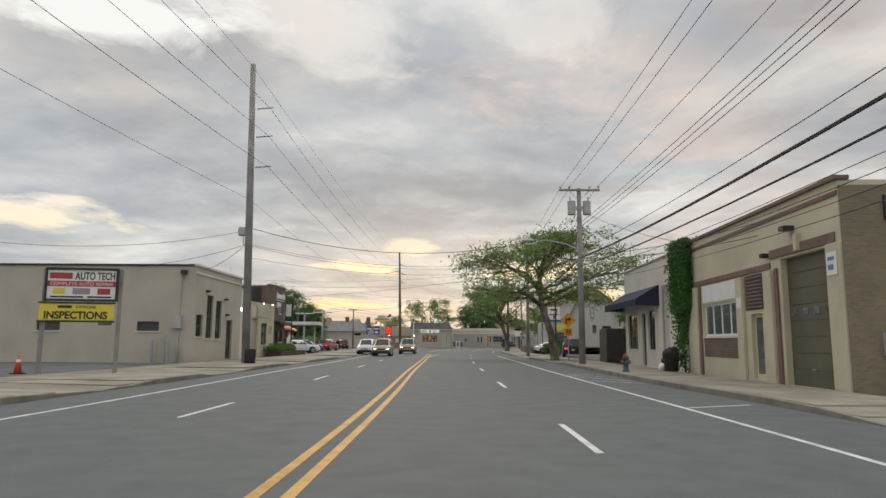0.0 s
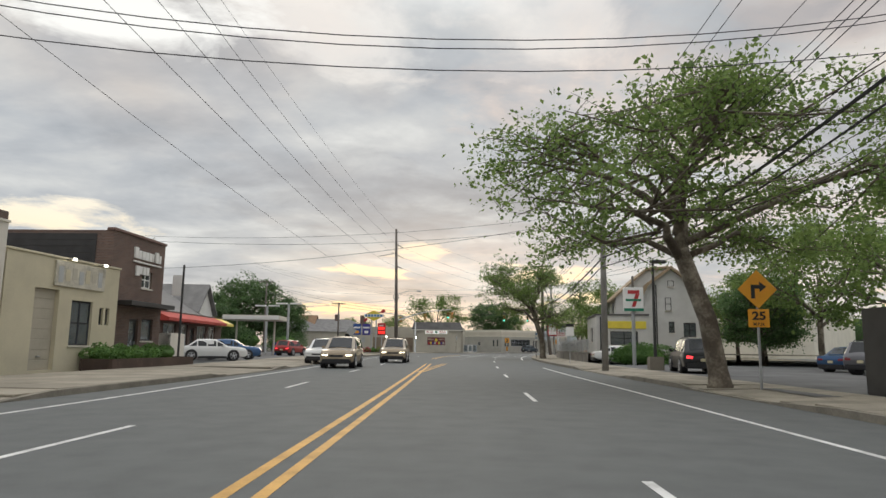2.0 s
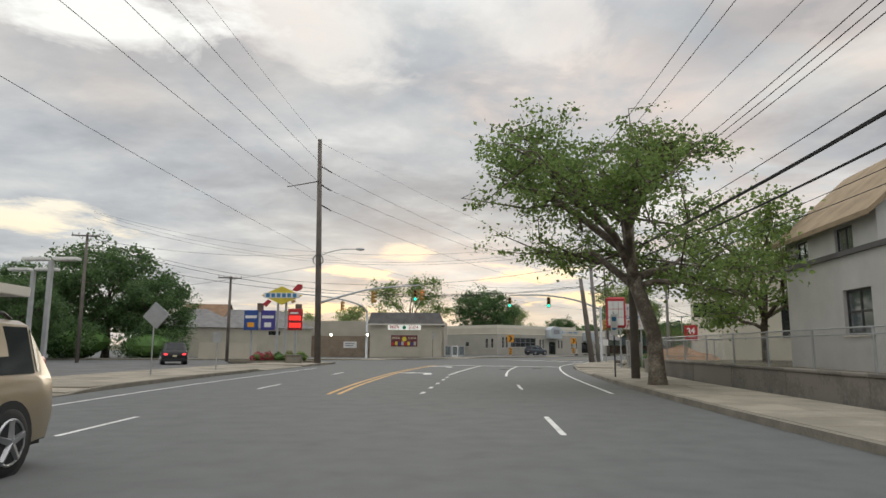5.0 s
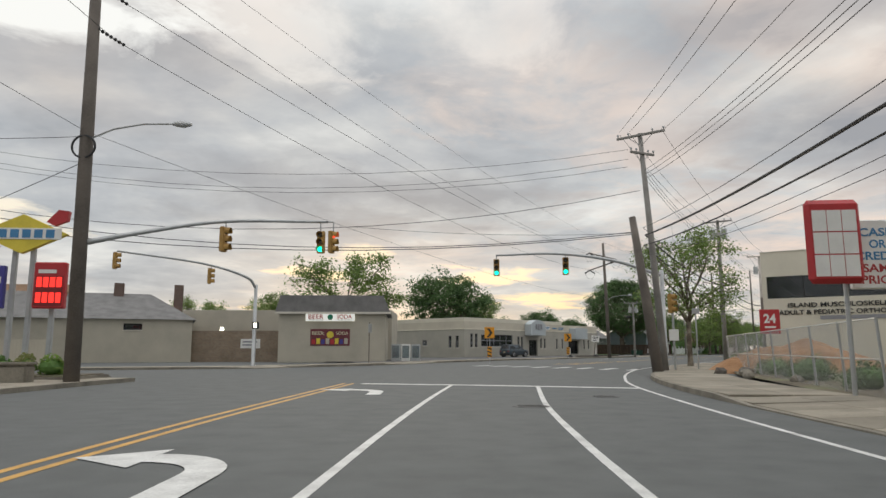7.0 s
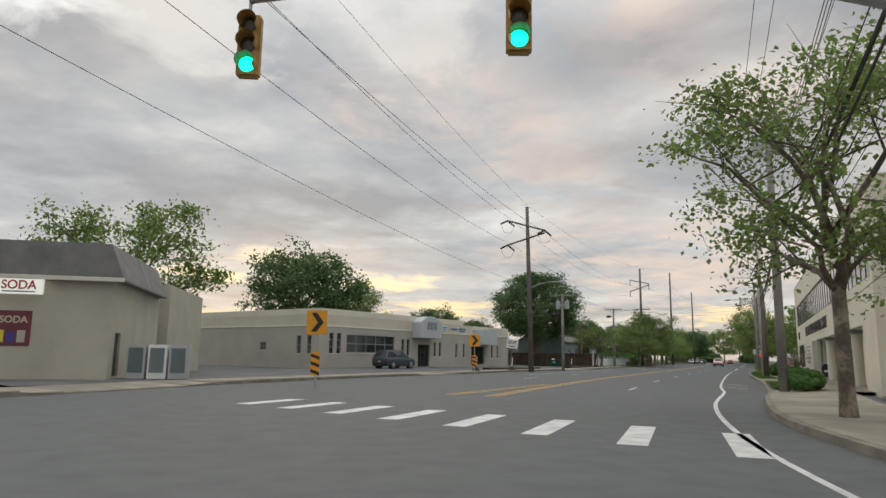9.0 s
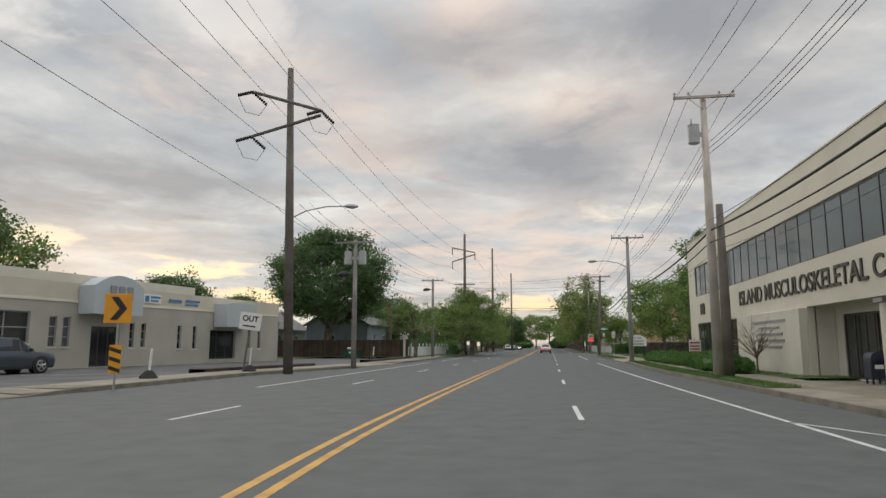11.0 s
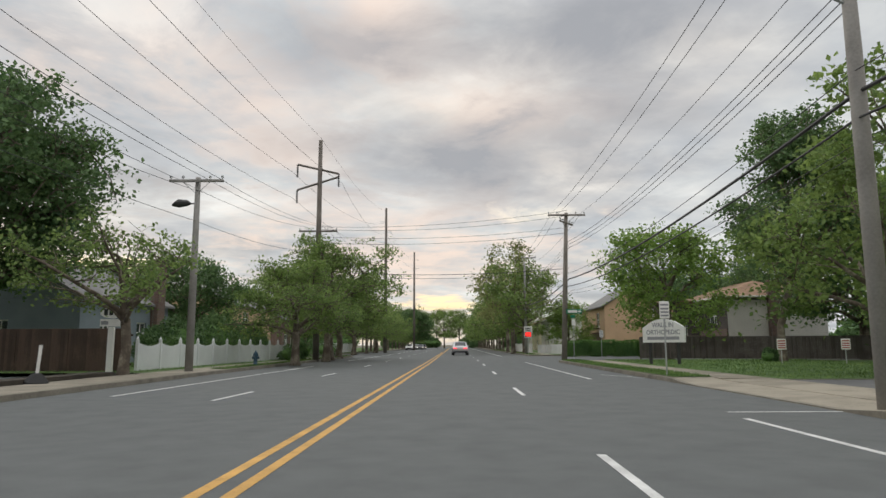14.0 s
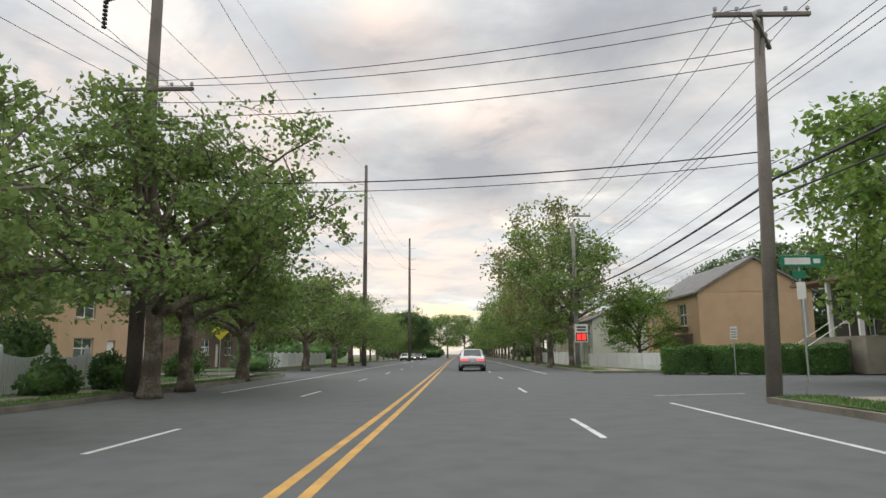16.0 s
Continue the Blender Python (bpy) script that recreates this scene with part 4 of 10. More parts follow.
def car(name, label, m, color, kind="suv", tail=False, head=False, length=4.7, width=1.88, height=1.7, group=""):
    """A car that heads along +y, its middle over the origin: a body drawn over cross-sections from tail to nose."""
    t = thing(name, label, "car", group, m=m)
    hl, hw = length / 2, width / 2
    wr = 0.32 if kind == "sedan" else 0.38
    sill = 0.19 if kind == "sedan" else 0.27
    belt = height * (0.60 if kind == "suv" else 0.635)
    ax_f, ax_r = hl - 0.9, -hl + 0.95
    deck, r1 = {"suv": (0.10, 0.42), "coupe": (0.14, 1.1), "sedan": (0.68, 1.30)}[kind]
    f0, f1 = hl - 1.2, hl - 1.98
    top = height - 0.06

    def section(y, w, zb, zs, zt, wt, crown=0.035):
        """Half outline: sill, flank, shoulder at zs, then up to the top at zt of half width wt."""
        return [(0.72 * w, y, zb), (0.955 * w, y, zb + 0.05), (w, y, zb + (zs - zb) * 0.45), (0.985 * w, y, zs - 0.09), (0.945 * w, y, zs), (wt + (0.9 * w - wt) * 0.06, y, zt - 0.055 * (zt > zs + 0.2)), (wt * 0.86, y, zt + 0.005), (wt * 0.45, y, zt + crown * 0.75), (0.0, y, zt + crown)]

    tail_z = belt - (0.03 if kind == "suv" else 0.0)
    S = [
        section(-hl, hw * 0.92, 0.42, tail_z - 0.22, tail_z - 0.19, hw * 0.86),
        section(-hl + 0.05, hw * 0.96, 0.33, tail_z - 0.08, tail_z - 0.05, hw * 0.88),
        section(-hl + deck, hw * 0.975, sill + 0.02, belt, belt + 0.012, hw * 0.84),
        section(-hl + r1, hw, sill, belt, top - (0.05 if kind == "coupe" else 0.03), hw * 0.77),
        section((-hl + r1 + f1) / 2 + 0.1, hw, sill, belt, top + 0.01, hw * 0.79),
        section(f1, hw, sill, belt - 0.01, top - 0.03, hw * 0.77),
        section(f0, hw * 0.99, sill, belt - 0.02, belt - 0.005, hw * 0.88),
        section(hl - 0.5, hw * 0.985, sill + 0.01, belt - 0.09, belt - 0.05, hw * 0.88),
        section(hl - 0.13, hw * 0.95, sill + 0.03, belt - 0.17, belt - 0.11, hw * 0.86),
        section(hl, hw * 0.88, sill + 0.12, belt - 0.32, belt - 0.26, hw * 0.80, 0.01),
    ]
    bm = bmesh.new()
    rings = []
    for half in S:
        right = [bm.verts.new(p) for p in half]
        left = [bm.verts.new((-p[0], p[1], p[2])) for p in half[:-1]]
        rings.append(left + right[::-1])
    n = len(rings[0])
    for a, b in zip(rings, rings[1:]):
        for k in range(n - 1):
            bm.faces.new((a[k], a[k + 1], b[k + 1], b[k]))
        bm.faces.new((a[n - 1], a[0], b[0], b[n - 1]))
    bm.faces.new(rings[0])
    bm.faces.new(rings[-1][::-1])
    bmesh.ops.recalc_face_normals(bm, faces=bm.faces)
    for e in bm.edges:
        e.smooth = len(e.link_faces) == 2 and e.calc_face_angle(0) < radians(38)
    for f in bm.faces:
        f.smooth = True
    part("body", bm, color, t)

    def pane(nm, quad, out, shrink=0.06):
        """A pane set a little proud of its place in the body."""
        c = sum((Vector(q) for q in quad), Vector()) / len(quad)
        o = Vector(out)
        vs = []
        for q in quad:
            d = c - Vector(q)
            vs.append(Vector(q) + d.normalized() * min(shrink, d.length * 0.3) + o)
        bm = bmesh.new()
        fa = [bm.verts.new(v) for v in vs]
        fb = [bm.verts.new(v - o * 2.0) for v in vs]
        bm.faces.new(fa)
        bm.faces.new(fb[::-1])
        for i in range(len(vs)):
            j = (i + 1) % len(vs)
            bm.faces.new((fa[i], fb[i], fb[j], fa[j]))
        part(nm, bm, CAR_GLASS, t)

    def mirror_x(p):
        return (-p[0], p[1], p[2])

    for nm, lo, hi, o in (("rear_window", S[2], S[3], (0, -0.014, 0.014)), ("windscreen", S[6], S[5], (0, 0.012, 0.016))):
        a, b = lo[6], hi[6]
        pane(nm, [mirror_x(a), mirror_x(lo[7]), lo[8], lo[7], a, b, hi[7], hi[8], mirror_x(hi[7]), mirror_x(b)], o, 0.07)
    A, B, C, D = Vector(S[3][4]), Vector(S[5][4]), Vector(S[5][5]), Vector(S[3][5])
    front = Vector(S[6][4]).lerp(Vector(S[6][5]), 0.5)
    rear = Vector(S[2][4]).lerp(Vector(S[2][5]), 0.5)
    for s in (1, -1):
        quads = [(A.lerp(B, u), A.lerp(B, v), D.lerp(C, v), D.lerp(C, u)) for u, v in ((0.0, 0.5), (0.5, 1.0))]
        quads.append((B, front.lerp(B, 0.15), C))
        quads.append((rear.lerp(A, 0.12), A, D))
        for qd in quads:
            pane("side_window", [Vector((p.x * s, p.y, p.z)) for p in qd][::s], (0.010 * s, 0, 0.004), 0.05)
    for sx in (-1, 1):
        for ya in (ax_r, ax_f):
            part("wheel_arch", tube(bmesh.new(), [(sx * (hw - 0.3), ya, wr + 0.02), (sx * (hw + 0.004), ya, wr + 0.02)], [wr + 0.075, wr + 0.065], 24), TRIM, t, "black wheel arch")
            w = smooth_faces(part("wheel", tube(bmesh.new(), [(sx * (hw - 0.22), ya, wr), (sx * (hw - 0.2), ya, wr), (sx * (hw - 0.005), ya, wr), (sx * (hw + 0.018), ya, wr), (sx * (hw + 0.02), ya, wr)], [wr * 0.9, wr, wr, wr * 0.93, wr * 0.7], 24), BLACK, t))
            rim = bmesh.new()
            tube(rim, [(sx * (hw + 0.008), ya, wr), (sx * (hw + 0.024), ya, wr)], [wr * 0.68, wr * 0.66], 20)
            part("rim", rim, TRIM, w)
            sp = bmesh.new()
            for k in range(5):
                a = 2 * math.pi * k / 5 + 0.3
                tube(sp, [(sx * (hw + 0.03), ya, wr), (sx * (hw + 0.03), ya + math.cos(a) * wr * 0.64, wr + math.sin(a) * wr * 0.64)], [0.05, 0.038], 4)
            tube(sp, [(sx * (hw + 0.026 + 0.004 * (k % 2)), ya + math.cos(a) * wr * 0.66, wr + math.sin(a) * wr * 0.66) for k, a in enumerate(np.linspace(0, 2 * math.pi, 25))], 0.018, 5, False)
            part("spokes", sp, RIM, w)
        part("mirror", bevelled(sx * (hw + 0.06) - 0.1, sx * (hw + 0.06) + 0.1, f0 - 0.42, f0 - 0.28, belt - 0.01, belt + 0.14, 0.04), color, t)
        tz = tail_z - 0.24
        lw = 0.30 if kind == "coupe" else 0.2
        part("tail_light", bevelled(sx * (hw * 0.90 - lw) - lw + 0.04, sx * (hw * 0.90 - lw) + lw - 0.02, -hl - 0.022, -hl + 0.13, tz - 0.07, tz + 0.09, 0.03), TAIL_LIT if tail else TAIL_OFF, t, "glowing red tail light" if tail else "")
        part("head_light", bevelled(sx * (hw * 0.68) - 0.2, sx * (hw * 0.68) + 0.17, hl - 0.17, hl + 0.012, belt - 0.42, belt - 0.27, 0.04), HEAD_LIT if head else HEAD_OFF, t, "glowing head light" if head else "")
        part("sill_trim", bevelled(sx * hw * 0.96 - 0.03, sx * hw * 0.96 + 0.03, ax_r + wr + 0.1, ax_f - wr - 0.1, sill - 0.04, sill + 0.1, 0.02), TRIM, t, "black sill")
    part("rear_bumper", bevelled(-hw * 0.87, hw * 0.87, -hl - 0.05, -hl + 0.3, sill - 0.02, sill + 0.30, 0.06), TRIM, t, "black lower bumper")
    part("bumper_strip", bevelled(-hw * 0.6, hw * 0.6, -hl - 0.062, -hl + 0.1, sill + 0.02, sill + 0.09, 0.02), RIM if kind == "coupe" else TRIM, t)
    part("front_bumper", bevelled(-hw * 0.86, hw * 0.86, hl - 0.3, hl + 0.04, sill - 0.01, sill + (0.3 if kind == "suv" else 0.2), 0.06), TRIM, t, "black lower bumper")
    part("grille", bevelled(-hw * 0.44, hw * 0.44, hl - 0.1, hl + 0.015, belt - 0.46, belt - 0.30, 0.03), TRIM, t)
    part("number_plate", bevelled(-0.15, 0.15, -hl - 0.03, -hl + 0.05, tail_z - 0.42, tail_z - 0.28, 0.005), PLATE, t)
    if kind == "suv":
        for sx in (-1, 1):
            x = sx * hw * 0.62
            part("roof_rail", tube(bmesh.new(), [(x, -hl + r1 + 0.1, top - 0.01), (x, -hl + r1 + 0.25, top + 0.06), (x, f1 - 0.25, top + 0.06), (x, f1 - 0.08, top - 0.01)], 0.02, 6), TRIM, t)
    return t


def heading(d):
    return math.degrees(math.atan2(-d[0], d[1]))


# ---- kit: poles and cables ----
CABLES = "overhead cables"


def cable(p, q, sag, r=0.014, n=14):
    p, q = Vector(p), Vector(q)
    pts = [p.lerp(q, i / n) - Vector((0, 0, sag * 4 * (i / n) * (1 - i / n))) for i in range(n + 1)]
    ob = solo("cable", tube(bmesh.new(), pts, r, 5), WIRE, "black overhead cable strung between poles", "cable", CABLES)
    return ob


def utility_pole(x, y, h, yaw, label, material=None, arms=(), cans=(), lamp=None, r=0.16, lean=(0, 0), group="utility poles", brackets=()):
    """A wooden pole. yaw: the heading of the street; arms: (height, half length, turn, shift); cans: (height, side); lamp: (height, reach, side)."""
    t = thing("utility_pole", label, "utility pole", group, m=pose(x, y, 0.05, 0, 0, yaw))
    wood = material or POLE_WOOD
    smooth_faces(part("shaft", tube(bmesh.new(), [(0, 0, -0.2), (lean[0] * 0.5, lean[1] * 0.5, h / 2), (lean[0], lean[1], h)], [r * 1.15, r, r * 0.72], 14), wood, t))
    for z, half, turn, off in arms:
        k = z / h
        mm = Matrix.Translation((lean[0] * k, lean[1] * k - 0.2, z)) @ rot_z(turn)
        arm = part("crossarm", bevelled(-half + off, half + off, -0.06, 0.06, -0.06, 0.06, 0.01, 1), wood, t)
        arm.matrix_local = mm
        for s in (-0.95, -0.5, 0.5, 0.95):
            ins = bmesh.new()
            tube(ins, [(s * half + off, 0, 0.05), (s * half + off, 0, 0.12), (s * half + off, 0, 0.14), (s * half + off, 0, 0.22), (s * half + off, 0, 0.25)], [0.02, 0.02, 0.06, 0.06, 0.03], 8)
            part("insulator", ins, CAN, arm)
        br = part("brace", tube(bmesh.new(), [(-half * 0.5, 0, -0.05), (0, 0.1, -0.6), (half * 0.5, 0, -0.05)], 0.018, 5), STEEL, t)
        br.matrix_local = mm
    for z, s in cans:
        bm = bmesh.new()
        cx = s * 0.47
        tube(bm, [(cx, 0, z - 0.42), (cx, 0, z - 0.4), (cx, 0, z + 0.38), (cx, 0, z + 0.42), (cx, 0, z + 0.47)], [0.2, 0.25, 0.25, 0.26, 0.1], 16)
        can = part("transformer", bm, CAN, t, "grey steel transformer can")
        part("bushing", tube(bmesh.new(), [(cx + 0.08 * s, 0, z + 0.44), (cx + 0.08 * s, 0, z + 0.72)], [0.05, 0.035], 8), CAN, can)
        part("bracket", box(bmesh.new(), min(0, cx), max(0, cx), -0.04, 0.04, z - 0.1, z + 0.1), STEEL, can)
    for z, s, ln in brackets:
        part("bracket", tube(bmesh.new(), [(0, 0, z), (s * ln, 0, z + 0.08)], [0.05, 0.035], 6), STEEL, t)
    if lamp:
        z, reach, s = lamp
        k = z / h
        ox, oy = lean[0] * k, lean[1] * k
        arm = part("lamp_arm", tube(bmesh.new(), [(ox, oy, z), (ox + s * reach * 0.3, oy, z + 0.42), (ox + s * reach * 0.65, oy, z + 0.62), (ox + s * reach, oy, z + 0.62)], 0.035, 8), STEEL, t)
        bm = bmesh.new()
        tube(bm, [(ox + s * (reach - 0.1), oy, z + 0.62), (ox + s * (reach + 0.1), oy, z + 0.62), (ox + s * (reach + 0.35), oy, z + 0.6), (ox + s * (reach + 0.62), oy, z + 0.6)], [0.05, 0.11, 0.13, 0.06], 10)
        part("lamp_head", bm, STEEL, arm)
    return t


def post_sign(name, label, x, y, yaw, h, r=0.03, material=None, category="sign", group=""):
    t = thing(name, label, category, group, m=pose(x, y, 0.1, 0, 0, yaw))
    part("post", cyl(bmesh.new(), 0, 0, -0.1, h, r, r, 8), material or STEEL, t)
    return t


def plate(parent, x0, x1, z0, z1, material, y=-0.05, th=0.02, r=0.01, name="panel", label=""):
    return part(name, bevelled(x0, x1, y - th, y, z0, z1, r, 1), material, parent, label)

# ---- buildings ----


def text_fit(body, width, height, material, parent, m, extrude=0.03, bold=0.0, name="lettering"):
    """Lettering stretched to a width and a cap height, centred on m, standing up and facing -y."""
    ob = text_part(body, 1.0, material, parent, Matrix.Identity(4), name, 0.02, bold)
    v = np.array([p.co for p in ob.data.vertices])
    lo, hi = v.min(0), v.max(0)
    sx, sy = width / (hi[0] - lo[0]), height / (hi[1] - lo[1])
    ob.data.transform(Matrix.Diagonal((sx, sy, extrude / 0.04, 1)) @ Matrix.Translation((-(lo[0] + hi[0]) / 2, -(lo[1] + hi[1]) / 2, 0)))
    ob.matrix_local = m @ UPRIGHT
    return ob


def at_wall(m, x, z, y=-0.02):
    return m @ Matrix.Translation((x, y, z))


# the tan car workshop
shop = thing("auto_repair_shop", "long tan stucco car workshop with a flat roof", "building", m=facing((-14.05, 38.6), (-0.05, 1), 0.08))
f_open = [(0.4, 1.4, 1.55, 2.85), (2.0, 3.05, 1.45, 4.1), (3.6, 4.65, 1.45, 3.85), (5.7, 6.9, 0.1, 2.7)]
l_open = [(30 - 3.3, 30 - 2.0, 1.85, 2.4), (30 - 9.2, 30 - 7.8, 1.85, 2.35)]
F_, R_, B_, L_ = shell(shop, 8.6, 30, -0.1, 5.65, TAN, front=f_open, left=l_open)
for o in f_open[:3]:
    window(shop, F_, o, 1, 2, DARK_METAL, DARK_GLASS)
hinged_door(shop, F_, f_open[3], DARK_METAL, DARK_GLASS, label="dark glazed entrance door")
for o in l_open:
    window(shop, L_, o, 1, 1, DARK_METAL, DARK_GLASS)
flat_roof(shop, 8.6, 30, 5.65)
trim(shop, "coping", F_, -0.06, 8.7, -0.1, 0.33, 5.653, 5.8, PALE)
trim(shop, "cornice", F_, -0.04, 8.65, -0.06, -0.003, 5.2, 5.32, PALE)
trim(shop, "coping", L_, -0.06, 29.9, -0.08, 0.33, 5.655, 5.76, DARK_METAL)
trim(shop, "downpipe", L_, 29.1, 29.2, -0.1, -0.003, 0.1, 5.3, TAN)
trim(shop, "meter_box", L_, 28.85, 29.35, -0.28, -0.003, 2.0, 2.75, CAN, "grey electricity meter box")
trim(shop, "lamp", L_, 29.2, 29.5, -0.35, -0.003, 5.15, 5.4, DARK_METAL)
for z, x0, x1 in ((4.25, 1.7, 2.0), (3.95, 5.0, 5.3), (2.95, 5.4, 5.7)):
    trim(shop, "lamp", F_, x0, x1, -0.22, -0.003, z, z + 0.12, DARK_METAL)
for i in range(5):
    g = thing("bollard", "pale steel guard pipe beside the workshop wall", "bollard", "guard pipes", m=pose(-14.75 - i * 0.36, 38.1 - (i % 2) * 0.25, 0.05))
    part("pipe", tube(bmesh.new(), [(0, 0, -0.05), (0, 0, 1.1 + 0.25 * (i % 3)), (0, 0, 1.16 + 0.25 * (i % 3))], [0.07, 0.07, 0.03], 10), STEEL, g)

# the pale garage wing and the cream garage beyond it
wing = thing("garage_wing", "pale painted garage with a roller door and lit wall lamp", "building", m=facing((-16.4, 47.4), (0.02, 1), 0.08))
o1 = [(2.7, 4.6, 0.05, 3.3), (0.9, 1.8, 0.05, 2.5)]
F_, R_, B_, L_ = shell(wing, 5.5, 14, -0.1, 5.35, PALE, front=o1)
roller_door(wing, F_, o1[0], TAN_DOOR, 9)
hinged_door(wing, F_, o1[1], DARK_METAL, None, label="dark steel side door")
flat_roof(wing, 5.5, 14, 5.35)
trim(wing, "coping", F_, -0.05, 5.55, -0.06, 0.31, 5.353, 5.45, PALE)
lamp = trim(wing, "wall_lamp", F_, 3.5, 3.85, -0.4, -0.003, 3.75, 3.9, DARK_METAL)
part("lens", bevelled(3.52, 3.83, -0.43, -0.405, 3.6, 3.88, 0.01), LAMP_WHITE, lamp, "glowing white lamp lens").matrix_local = Matrix.Identity(4)

cream = thing("cream_garage", "cream painted shop with a roller door and a picture sign", "building", m=facing((-16.3, 53.0), (0.02, 1), 0.08))
o2 = [(1.6, 3.0, 0.05, 3.2), (3.8, 5.2, 1.0, 2.85), (5.7, 6.0, 1.9, 2.65), (6.15, 6.45, 1.9, 2.65)]
F_, R_, B_, L_ = shell(cream, 7.0, 14, -0.1, 4.45, CREAM, front=o2)
roller_door(cream, F_, o2[0], TAN_DOOR, 8)
window(cream, F_, o2[1], 2, 2, DARK_METAL, GLASS, label="shop window with a dark frame")
for o in o2[2:]:
    window(cream, F_, o, 1, 1, DARK_METAL, DARK_GLASS, sill=False)
flat_roof(cream, 7.0, 14, 4.45)
trim(cream, "coping", F_, -0.05, 7.05, -0.06, 0.31, 4.453, 4.54, CREAM)
sg = trim(cream, "sign_board", F_, 2.55, 5.8, -0.09, -0.003, 3.35, 4.35, mat("worn_picture_sign", (0.50, 0.47, 0.39), 0.35, 0.3, 1.2, 9, 0.05, metal=0.3), "worn picture sign lit by small lamps")
for i in range(7):
    a = 2.7 + i * 0.43
    trim(cream, "picture_patch", F_, a, a + 0.3, -0.1, -0.093, 3.5 + 0.08 * (i % 3), 4.15 - 0.1 * (i % 2), (CAN, CREAM, TAN)[i % 3])
for x in (3.1, 5.2):
    lp = trim(cream, "sign_lamp", F_, x, x + 0.18, -0.45, -0.35, 4.4, 4.5, LAMP_WHITE, "glowing small sign lamp")
    trim(cream, "lamp_arm", F_, x + 0.07, x + 0.11, -0.35, -0.003, 4.43, 4.47, DARK_METAL)

# two-storey brick shop
brick = thing("brick_shop", "two-storey brown brick shop with white raised lettering", "building", m=facing((-16.6, 60.0), (-0.03, 1), 0.08))
o3 = [(2.0, 2.9, 0.1, 2.3), (3.2, 4.4, 1.25, 2.35), (2.9, 3.95, 3.9, 4.75)]
F_, R_, B_, L_ = shell(brick, 5.2, 14, -0.1, 6.35, BRICK, front=o3, left=[(5, 6, 3.9, 4.9)])
hinged_door(brick, F_, o3[0], DARK_METAL, GLASS)
window(brick, F_, o3[1], 1, 1, DARK_METAL, GLASS)
window(brick, F_, o3[2], 2, 2, WHITE, GLASS)
window(brick, L_, (5, 6, 3.9, 4.9), 1, 2, WHITE, GLASS)
flat_roof(brick, 5.2, 14, 6.35)
trim(brick, "coping", F_, -0.06, 5.26, -0.07, 0.32, 6.353, 6.48, MAROON)
trim(brick, "canopy", F_, 0.6, 5.1, -0.8, -0.003, 2.9, 3.12, DARK_METAL, "flat dark canopy over the shop door")
SLATE_WALL = mat("dark_slate_cladding", (0.05, 0.048, 0.047), 0.85, 0.2, 1.5, 22, 0.25)
for x0, x1 in ((0.3, 4.9), (6.1, 13.2)):
    for k in range(9):
        trim(brick, "cladding_board", L_, x0, x1, -0.035 - 0.004 * (k % 2), -0.003, 3.4 + k * 0.31, 3.4 + k * 0.31 + 0.306, SLATE_WALL)
trim(brick, "chimney", L_, 6.5, 7.7, 0.4, 1.5, 6.355, 7.5, BRICK)
trim(brick, "chimney_pot", L_, 6.9, 7.3, 0.7, 1.1, 7.503, 7.75, BRICK)
for i, w in enumerate((0.34, 0.26, 0.3, 0.3, 0.3, 0.14, 0.3, 0.22)):
    x = 1.9 + i * 0.36
    trim(brick, "raised_letter_bar", F_, x, x + w, -0.1, -0.003, 5.3, 5.3 + (0.55 if i in (0, 6) else 0.42), SIGN_WHITE)
trim(brick, "raised_letter_bar", F_, 1.9, 4.75, -0.1, -0.003, 5.1, 5.18, SIGN_WHITE)
for i, w in enumerate((0.35, 0.22, 0.25, 0.25)):
    trim(brick, "raised_letter_bar", F_, 2.15 + i * 0.34, 2.15 + i * 0.34 + w, -0.1, -0.003, 4.55 if i else 4.45, 4.95, SIGN_WHITE)
wallp = thing("courtyard_wall", "plain pale rendered yard wall", "wall", m=facing((-17.2, 67.2), (-0.2, 1), 0.05))
part("wall", bevelled(0, 3.4, 0, 0.3, -0.05, 1.75, 0.03), PALE, wallp)
part("wall", bevelled(3.1, 3.4, 0.303, 3, -0.05, 1.75, 0.03), PALE, wallp)
gate = thing("iron_gate", "dark iron yard gate beside the brick shop", "gate", m=facing((-16.9, 65.3), (-0.1, 1), 0.05))
for i in range(13):
    part("bar", cyl(bmesh.new(), 0.05 + i * 0.145, 0, 0, 1.75, 0.018, 0.018, 6), DARK_METAL, gate)
for z in (0.25, 1.6):
    part("rail", box(bmesh.new(), 0, 1.85, -0.025, 0.025, z, z + 0.05), DARK_METAL, gate)
flag = post_sign("flagpole", "dark pole with a pale hanging banner", -16.7, 67.4, 0, 5.6, 0.06, DARK_METAL, "flagpole")
part("banner", bevelled(-0.62, -0.08, -0.012, 0.012, 3.8, 5.0, 0.005), SIGN_WHITE, flag)

